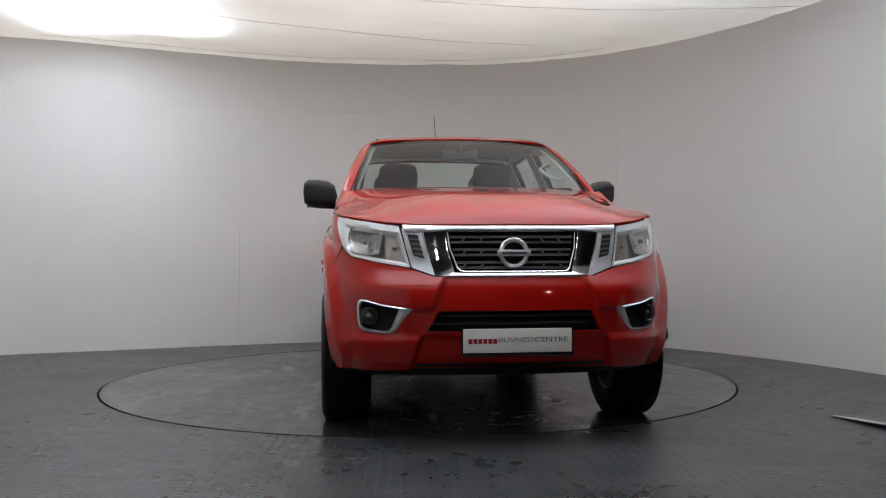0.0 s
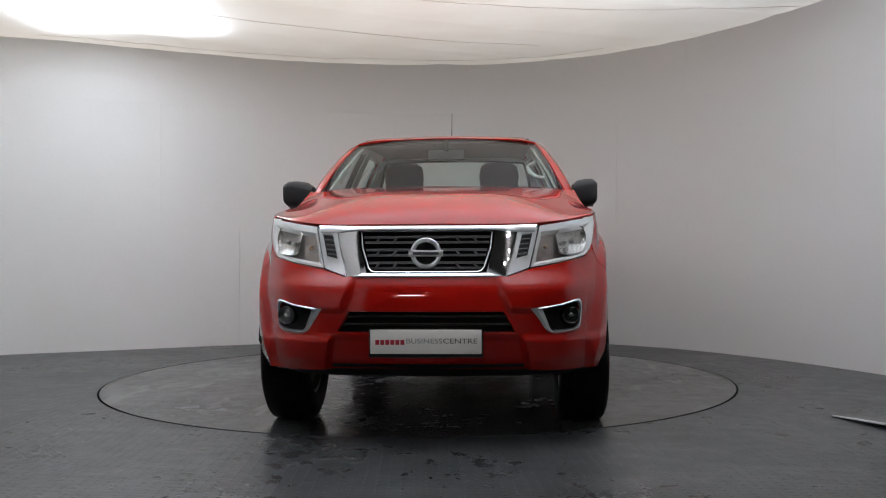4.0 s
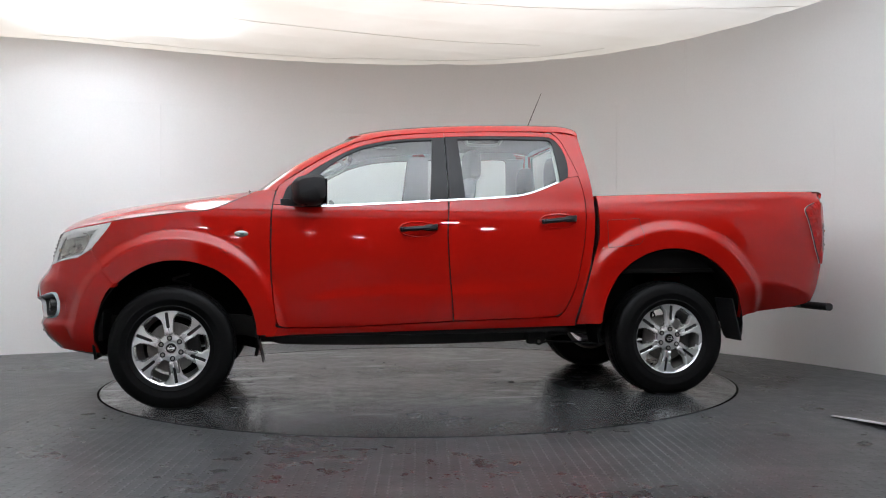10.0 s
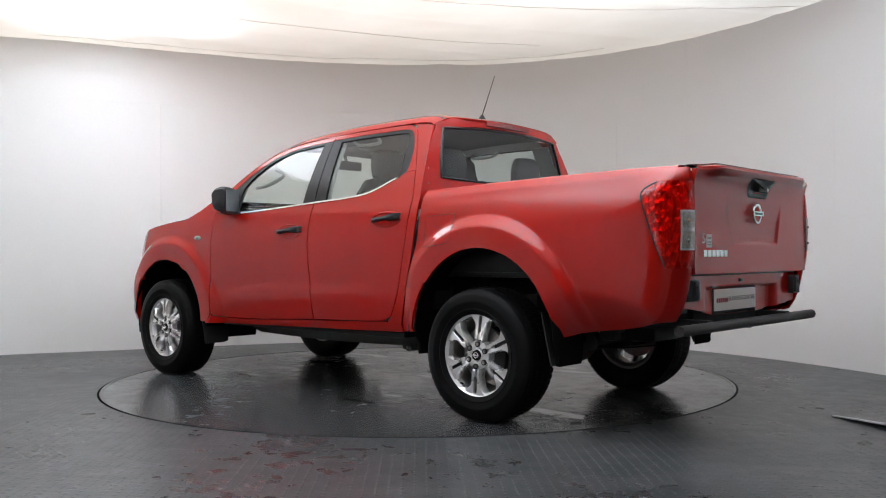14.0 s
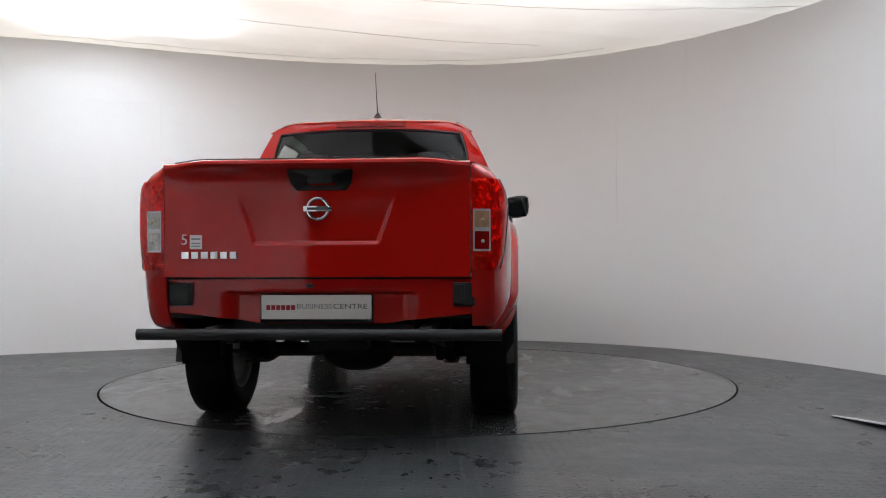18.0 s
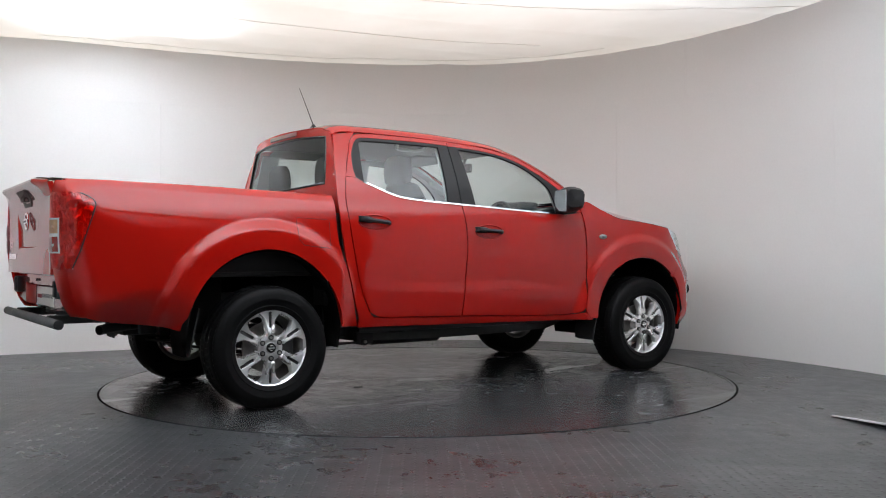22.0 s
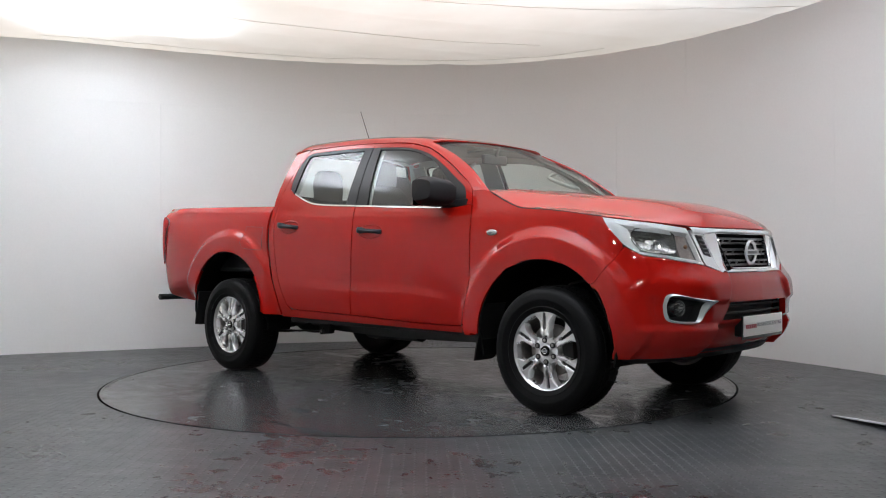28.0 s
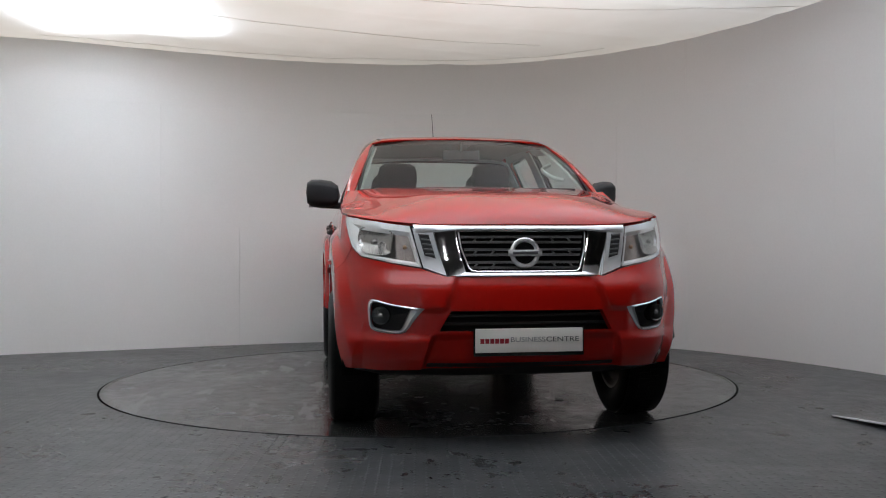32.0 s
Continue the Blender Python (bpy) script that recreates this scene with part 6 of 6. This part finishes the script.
# --- dark inner shell behind the panel joints, and the load bed ---
for s in (1, -1):
    bm = bmesh.new()
    for e, nu, nv in ((([(0.98, 0.44), (0.0, 0.44), (-1.0, 0.47)], [(1.02, 1.20), (0.0, 1.22), (-1.06, 1.24)], [(0.98, 0.44), (1.0, 0.8), (1.02, 1.20)], [(-1.0, 0.47), (-1.07, 0.9), (-1.06, 1.24)]), 24, 10),
                      (([(1.03, 0.45), (1.0, 0.45)], [(1.13, 1.27), (0.96, 1.30)], [(1.03, 0.45), (1.06, 0.9), (1.13, 1.27)], [(1.0, 0.45), (0.98, 1.0), (0.96, 1.30)]), 3, 10)):
        g = on_side(coons(*e, nu, nv), -0.03)
        sheet(bm, g if s > 0 else mirrored(g), flip=s < 0)
    part("inner_panel", bm, M["trim"], truck, "dark door inner trim")
bm = bmesh.new()
box(bm, -2.70, -1.14, -0.74, 0.74, 0.79, 0.82, 0.01)
box(bm, -1.16, -1.13, -0.78, 0.78, 0.60, 1.285, 0.008)
for s in (1, -1):
    box(bm, -2.70, -1.14, s * 0.715, s * 0.735, 0.80, 1.30, 0.005)
    box(bm, -1.95, -1.22, s * 0.54, s * 0.72, 0.81, 1.02, 0.03)
part("bed_liner", bm, M["plastic"], truck, "black ribbed load-bed liner")
for k in range(9):
    y = -0.48 + 0.12 * k
    part("bed_rib", box(bmesh.new(), -2.66, -1.18, y - 0.02, y + 0.02, 0.818, 0.828, 0.003), M["plastic"], truck)

# --- chassis ---
for s in (1, -1):
    bm = bmesh.new()
    rail = [(2.15, 0.43, 0.47), (1.2, 0.43, 0.47), (0.9, 0.44, 0.40), (-0.8, 0.44, 0.40), (-1.2, 0.46, 0.50), (-1.6, 0.47, 0.62), (-2.0, 0.47, 0.60), (-2.62, 0.47, 0.60)]
    c = resample(rail, 40)
    sheet(bm, [[(x, s * (y + dy), z + dz) for dy, dz in ((-0.04, -0.065), (0.04, -0.065), (0.04, 0.065), (-0.04, 0.065), (-0.04, -0.065))] for x, y, z in c])
    part("chassis_rail", bm, M["rail"], truck, "black steel chassis rail")
    # leaf spring and damper
    for k in range(3):
        bm = bmesh.new()
        L = (0.80, 0.52, 0.36)[k]
        c = resample([(REAR_AXLE + L, s * 0.56, 0.335 - 0.012 * k), (REAR_AXLE, s * 0.56, 0.322 - 0.012 * k), (REAR_AXLE - L * 0.8, s * 0.56, 0.43 - 0.05 * k)], 14)
        sheet(bm, [[(x, y + dy, z + dz) for dy, dz in ((-0.03, 0), (0.03, 0), (0.03, -0.009), (-0.03, -0.009), (-0.03, 0))] for x, y, z in c])
        part("spring_leaf", bm, M["shell"], truck)
    part("damper", tube(bmesh.new(), [(REAR_AXLE - 0.12, s * 0.50, 0.33), (REAR_AXLE - 0.28, s * 0.42, 0.70)], 0.03, 10), M["shell"], truck, "black rear damper")
    part("lower_arm", tube(bmesh.new(), [(FRONT_AXLE + 0.1, s * 0.38, 0.33), (FRONT_AXLE, s * 0.68, 0.27), (FRONT_AXLE - 0.3, s * 0.40, 0.33)], 0.035, 8), M["shell"], truck, "black suspension arm")
    part("coil_spring", tube(bmesh.new(), [(FRONT_AXLE - 0.02 + 0.055 * math.cos(t), s * (0.60 - 0.02 * t / 9) + 0.055 * math.sin(t), 0.34 + 0.03 * t / 2.2) for t in np.linspace(0, 34, 120)], 0.008, 6), M["shell"], truck)
    part("radius_rod", tube(bmesh.new(), [(-0.95, s * 0.50, 0.42), (-1.45, s * 0.52, 0.325)], 0.022, 8), M["shell"], truck)
    part("rod_bracket", box(bmesh.new(), -1.0, -0.88, s * 0.46, s * 0.54, 0.37, 0.46, 0.012), M["shell"], truck)
    part("sill_step", box(bmesh.new(), -0.92, 0.96, s * 0.66, s * 0.80, 0.412, 0.446, 0.012), M["shell"], truck, "black sill underside")
bm = bmesh.new()
tube(bm, [(REAR_AXLE, -0.70, HUB_Z), (REAR_AXLE, 0.70, HUB_Z)], 0.042, 14)
bmesh.ops.create_uvsphere(bm, u_segments=24, v_segments=14, radius=1, matrix=Matrix.Translation((REAR_AXLE, 0.0, HUB_Z - 0.01)) @ Matrix.Diagonal((0.15, 0.22, 0.115, 1)))
part("rear_axle", bm, M["shell"], truck, "black live rear axle")
bm = bmesh.new()
tube(bm, [(REAR_AXLE + 0.14, 0, HUB_Z + 0.02), (-0.1, 0.0, 0.44), (0.5, 0, 0.46)], 0.04, 12)
part("propshaft", bm, M["shell"], truck)
bm = bmesh.new()
box(bm, 0.2, 0.95, -0.18, 0.18, 0.33, 0.62, 0.05)
box(bm, 0.95, 1.9, -0.26, 0.26, 0.33, 0.9, 0.05)
part("gearbox", bm, M["shell"], truck, "dark gearbox and engine")
part("fuel_tank", box(bmesh.new(), -0.75, 0.25, 0.12, 0.40, 0.33, 0.50, 0.04), M["shell"], truck, "black fuel tank")
bm = bmesh.new()
tube(bm, resample([(0.9, -0.28, 0.38), (0.2, -0.30, 0.36), (-0.6, -0.30, 0.36), (-1.1, -0.30, 0.46), (-1.5, -0.33, 0.55), (-1.9, -0.36, 0.525), (-2.35, -0.5, 0.507)], 30), 0.03, 10)
tube(bm, [(0.0, -0.30, 0.355), (-0.55, -0.30, 0.355)], 0.08, 14)
exhaust = part("exhaust", bm, M["shell"], truck, "dark exhaust pipe and silencer")
bm = bmesh.new()
pipe = resample([(-2.30, -0.485, 0.510), (-2.40, -0.53, 0.505), (-2.49, -0.595, 0.495)], 10)
tube(bm, pipe, 0.029, 14)
part("tail_pipe", bm, M["rail"], exhaust, "dull dark steel tail pipe")
# the closed pipe end gets a near-black disc as its shaded inside
part("pipe_mouth_shade", tube(bmesh.new(), [pipe[-1] + (pipe[-1] - pipe[-2]) * 0.02, pipe[-1] + (pipe[-1] - pipe[-2]) * 0.08], 0.025, 14), M["pit"], exhaust)
for x, z in ((2.1, 0.47), (0.85, 0.40), (-0.3, 0.40), (-1.05, 0.45), (-2.05, 0.60), (-2.55, 0.60)):
    part("cross_member", box(bmesh.new(), x - 0.04, x + 0.04, -0.44, 0.44, z - 0.05, z + 0.05, 0.012), M["shell"], truck)
part("spare_carrier", box(bmesh.new(), -2.25, -2.05, -0.15, 0.15, 0.42, 0.50, 0.02), M["shell"], truck)
for y in (-0.62, 0.66):
    part("bumper_stay", box(bmesh.new(), -2.66, -2.45, y - 0.09, y + 0.09, 0.62, 0.66, 0.01), M["shell"], truck)
# floor pan and engine-bay screens so that no light falls through
bm = bmesh.new()
box(bm, -1.05, 1.05, -0.80, 0.80, 0.455, 0.49, 0.01)
box(bm, 1.02, 1.06, -0.78, 0.78, 0.46, 1.28, 0.01)
box(bm, 2.0, 2.04, -0.72, 0.72, 0.40, 1.03, 0.01)
box(bm, 1.06, 2.0, -0.43, 0.43, 0.98, 1.03, 0.01)
part("floor_pan", bm, M["shell"], truck)
bm = bmesh.new()
box(bm, -1.08, -1.04, -0.76, 0.76, 0.48, 1.36, 0.01)
part("cab_rear_trim", bm, M["trim"], truck, "dark trim on the cab's rear wall")

# small parts on the chassis: hangers, brackets, cables
for s in (1, -1):
    bm = bmesh.new()
    box(bm, -0.83, -0.70, s * 0.54, s * 0.60, 0.315, 0.42, 0.018)
    tube(bm, [(-0.775, s * 0.53, 0.335), (-0.775, s * 0.615, 0.335)], 0.026, 12)
    part("spring_hanger", bm, M["shell"], truck, "black leaf-spring hanger")
    part("hanger_bolt", tube(bmesh.new(), [(-0.775, s * 0.612, 0.335), (-0.775, s * 0.626, 0.335)], 0.011, 6), M["steel"], truck)
    bm = bmesh.new()
    box(bm, -2.26, -2.16, s * 0.53, s * 0.59, 0.46, 0.57, 0.012)
    part("spring_shackle", bm, M["shell"], truck, "black rear spring shackle")
    for x in (-0.55, 0.05, 0.62):
        part("body_mount", box(bmesh.new(), x - 0.05, x + 0.05, s * 0.47, s * 0.66, 0.39, 0.44, 0.012), M["shell"], truck)
    part("brake_pipe", tube(bmesh.new(), resample([(-0.9, s * 0.50, 0.47), (-1.25, s * 0.51, 0.60), (-1.5, s * 0.52, 0.66), (-1.62, s * 0.55, 0.50), (-1.58, s * 0.62, 0.40)], 24), 0.006, 6), M["plastic"], truck, "thin black brake pipe")
    part("bump_stop", tube(bmesh.new(), [(-1.575, s * 0.50, 0.56), (-1.575, s * 0.50, 0.47)], 0.03, 10, 0.018), M["rubber"], truck)
    # discs on the solid rail paint the shade inside its holes
    for x in (-1.30, -1.45, -1.72, -1.86):
        part("rail_hole_shade", tube(bmesh.new(), [(x, s * 0.508, 0.60), (x, s * 0.5125, 0.60)], 0.014, 12), M["pit"], truck)

# --- cabin ---


def bolster(bm, x0, x1, y0, y1, z0, z1, r=0.05):
    box(bm, x0, x1, y0, y1, z0, z1, r, 4)


def front_seat(y, name):
    st = tagged(new(name), "charcoal cloth front seat")
    st.parent = truck
    bm = bmesh.new()
    bolster(bm, -0.22, 0.32, y - 0.25, y + 0.25, 0.68, 0.86)
    part("seat_cushion", bm, M["seat"], st)
    bm = bmesh.new()
    rows = []
    for z, w, x, d in ((0.80, 0.22, -0.16, 0.07), (0.95, 0.25, -0.20, 0.075), (1.15, 0.255, -0.26, 0.07), (1.33, 0.235, -0.31, 0.06), (1.42, 0.19, -0.335, 0.045), (1.44, 0.12, -0.34, 0.02)):
        rows.append([(x + d * math.copysign(abs(math.cos(a)) ** 0.6, math.cos(a)), y + w * math.copysign(abs(math.sin(a)) ** 0.6, math.sin(a)), z) for a in np.linspace(0, 2 * math.pi, 29)])
    sheet(bm, rows)
    part("backrest", bm, M["seat"], st)
    bm = bmesh.new()
    rows = []
    for z, w, d in ((1.42, 0.11, 0.03), (1.45, 0.145, 0.05), (1.53, 0.155, 0.055), (1.605, 0.14, 0.05), (1.630, 0.10, 0.03), (1.635, 0.02, 0.01)):
        rows.append([(-0.365 + d * math.copysign(abs(math.cos(a)) ** 0.6, math.cos(a)), y + w * math.copysign(abs(math.sin(a)) ** 0.6, math.sin(a)), z) for a in np.linspace(0, 2 * math.pi, 25)])
    sheet(bm, rows)
    hr = part("headrest", bm, M["seat"], st)
    for s in (-1, 1):
        part("headrest_post", tube(bmesh.new(), [(-0.345, y + s * 0.05, 1.34), (-0.36, y + s * 0.05, 1.42)], 0.006, 6), M["steel"], st)


front_seat(0.37, "front_seat")
front_seat(-0.37, "front_seat")
bench = tagged(new("rear_bench"), "charcoal cloth rear bench")
bench.parent = truck
bm = bmesh.new()
bolster(bm, -0.98, -0.52, -0.64, 0.64, 0.66, 0.86)
part("seat_cushion", bm, M["seat"], bench)
bm = bmesh.new()
bolster(bm, -1.03, -0.90, -0.64, 0.64, 0.84, 1.36)
part("backrest", bm, M["seat"], bench)
for y in (-0.40, 0.40):
    rows = []
    for z, w, d in ((1.34, 0.10, 0.03), (1.37, 0.135, 0.048), (1.47, 0.142, 0.055), (1.55, 0.128, 0.05), (1.588, 0.095, 0.034), (1.596, 0.03, 0.01)):
        rows.append([(-0.945 + d * math.copysign(abs(math.cos(a)) ** 0.7, math.cos(a)), y + w * math.copysign(abs(math.sin(a)) ** 0.7, math.sin(a)), z) for a in np.linspace(0, 2 * math.pi, 25)])
    part("headrest", sheet(bmesh.new(), rows), M["seat"], bench)
bm = bmesh.new()
dash = [[(1.02, y, 1.20), (0.98, y, 1.265), (0.80, y, 1.285 - 0.02 * abs(y)), (0.64, y, 1.262 - 0.02 * abs(y)), (0.58, y, 1.18), (0.60, y, 0.95), (0.70, y, 0.75)] for y in np.linspace(-0.74, 0.74, 20)]
sheet(bm, dash, 0.02, 0)
dashboard = part("dashboard", bm, M["trim"], truck, "dark moulded dashboard")
bm = bmesh.new()
bolster(bm, 0.60, 0.80, -0.55, -0.22, 1.25, 1.325, 0.03)
part("instrument_hood", bm, M["trim"], dashboard)
bm = bmesh.new()
bolster(bm, -0.30, 0.62, -0.11, 0.11, 0.60, 0.92, 0.04)
part("centre_console", bm, M["trim"], truck, "dark centre console")
m = Matrix.Translation((0.50, -0.37, 1.16)) @ Euler((0, radians(-66), 0)).to_matrix().to_4x4()
bm = bmesh.new()
sheet(bm, [[m @ Vector(((0.178 + 0.015 * math.cos(b)) * math.cos(a), (0.178 + 0.015 * math.cos(b)) * math.sin(a), 0.015 * math.sin(b))) for b in np.linspace(0, 2 * math.pi, 9)] for a in np.linspace(0, 2 * math.pi, 41)])
bmesh.ops.remove_doubles(bm, verts=bm.verts, dist=0.0004)
sw = part("steering_wheel", bm, M["trim"], truck, "black three-spoke steering wheel")
bm = bmesh.new()
bmesh.ops.create_uvsphere(bm, u_segments=20, v_segments=10, radius=1, matrix=m @ Matrix.Diagonal((0.075, 0.085, 0.035, 1)))
part("wheel_boss", bm, M["trim"], sw)
for a in (0, math.pi, -math.pi / 2):
    part("wheel_spoke", tube(bmesh.new(), [m @ Vector((0, 0, 0)), m @ Vector((0.17 * math.sin(a), 0.17 * math.cos(a), 0))], 0.016, 8), M["trim"], sw)
for y0 in (0.62, -0.62):
    s = 1 if y0 > 0 else -1
    for (xa, ya, za), (xb, yb, zb2) in (((0.74, 0.66, 1.42), (0.56, 0.615, 1.545)),)[:1 if s > 0 else 0]:
        c = [(xa, s * ya, za), (xa - 0.05, s * (ya - 0.055), za + 0.015), (xb - 0.03, s * (yb - 0.055), zb2 - 0.035), (xb, s * yb, zb2)]
        part("grab_handle", tube(bmesh.new(), resample(c, 14), 0.014, 8), M["paletrim"], truck, "pale grey pillar grab handle")
    c = [(-0.28, s * 0.63, 1.685), (-0.30, s * 0.59, 1.655), (-0.50, s * 0.59, 1.655), (-0.52, s * 0.63, 1.685)]
    part("grab_handle", tube(bmesh.new(), resample(c, 14), 0.011, 8), M["paletrim"], truck, "pale grey roof grab handle")
    bm = bmesh.new()
    bolster(bm, 0.10, 0.36, s * 0.10, s * 0.46, 1.694, 1.712, 0.008)
    part("sun_visor", bm, M["headliner"], truck, "grey sun visor")
    # inner pillar trims
    g = on_side(coons([(-0.02, 1.25), (-0.23, 1.27)], [(-0.05, 1.70), (-0.21, 1.70)], [(-0.02, 1.25), (-0.05, 1.70)], [(-0.23, 1.27), (-0.21, 1.70)], 4, 8), -0.045)
    part("door_pillar_trim", sheet(bmesh.new(), g if s > 0 else mirrored(g), 0.01, 0, flip=s < 0), M["paletrim"], truck, "pale grey inner pillar trim")
    g = on_side(coons([(-0.87, 1.36), (-1.0, 1.36)], [(-0.85, 1.69), (-0.99, 1.69)], [(-0.87, 1.36), (-0.85, 1.69)], [(-1.0, 1.36), (-0.99, 1.69)], 4, 8), -0.045)
    part("rear_pillar_trim", sheet(bmesh.new(), g if s > 0 else mirrored(g), 0.01, 0, flip=s < 0), M["paletrim"], truck, "pale grey inner pillar trim")
bm = bmesh.new()
bolster(bm, 0.44, 0.47, -0.13, 0.13, 1.575, 1.645, 0.012)
tube(bm, [(0.47, 0, 1.63), (0.50, 0, 1.70)], 0.012, 8)
part("inside_mirror", bm, M["trim"], truck, "black inside mirror")

# --- loose metal strip on the studio floor ---
bm = bmesh.new()
strip = [(2.303, -1.789), (2.36, -2.0), (2.43, -2.25), (2.55, -2.7)]
g = [[(x - 0.005, y - 0.002, 0.004 + 0.012 * k), (x - 0.005, y - 0.002, 0.010 + 0.014 * k), (x + 0.005, y + 0.002, 0.012 + 0.014 * k), (x + 0.005, y + 0.002, 0.006 + 0.012 * k)] for k, (x, y) in enumerate(strip)]
sheet(bm, g, 0, 0)
bm.verts.ensure_lookup_table()
trim_strip = tagged(mesh_ob("ramp_edge", bm, M["alu"]), "thin bright aluminium ramp edge lying on the floor", "metal strip")
bm = bmesh.new()
g = [[(x + 0.005, y + 0.002, 0.006 + 0.012 * k), (x + 0.5, y + 0.10, 0.008 + 0.013 * k), (x + 0.9, y + 0.18, 0.008 + 0.013 * k)] for k, (x, y) in enumerate(strip)]
sheet(bm, g, 0.004, 0, flip=True)
part("ramp_plate", bm, M["floor"], trim_strip, "dark grey plate behind its bright edge")

# --- flat scraps lying on the turntable ---
SCRAPS = [(1.21, 0.74, 0.055, 0.3), (-0.61, 0.37, 0.045, 1.2), (-0.62, -0.17, 0.05, 0.1), (1.92, 0.04, 0.03, 0.7), (-1.30, -0.52, 0.035, 2.0), (1.25, 0.0, 0.04, 2.6)]


def scrap(size, turn):
    """A thin torn flake with an uneven outline, its edge a little curled."""
    bm = bmesh.new()
    rim = []
    for k in range(14):
        a = 2 * math.pi * k / 14
        r = size * random.uniform(0.6, 1.0) * (1.0 if k % 2 else 0.85)
        rim.append((r * math.cos(a), 0.55 * r * math.sin(a), 0.0012 + random.uniform(0, 0.003)))
    rows = [[(x * q, y * q, 0.0006 + z * q) for q in (0.05, 0.5, 0.85, 1.0)] for x, y, z in rim + rim[:1]]
    sheet(bm, rows, 0.0006)
    bm.transform(Matrix.Rotation(turn, 4, "Z"))
    return tagged(mesh_ob("scrap", bm, M["scrap"]), "thin pale grey torn flake lying on the turntable", "scrap", "scraps on the turntable")


scraps = [(scrap(size, turn), x, y) for x, y, size, turn in SCRAPS]


def motions():
    off = Matrix.Translation((TRUCK_OFFSET[0], TRUCK_OFFSET[1], 0))
    walk(turntable, [(t, Matrix.Rotation(radians(a), 4, "Z")) for t, a in HEADINGS])
    for ob, x, y in scraps:
        walk(ob, [(t, Matrix.Rotation(radians(a), 4, "Z") @ Matrix.Translation((x, y, 0.0007))) for t, a in HEADINGS])
    walk(truck, [(t, Matrix.Rotation(radians(a), 4, "Z") @ off) for t, a in HEADINGS])


motions()
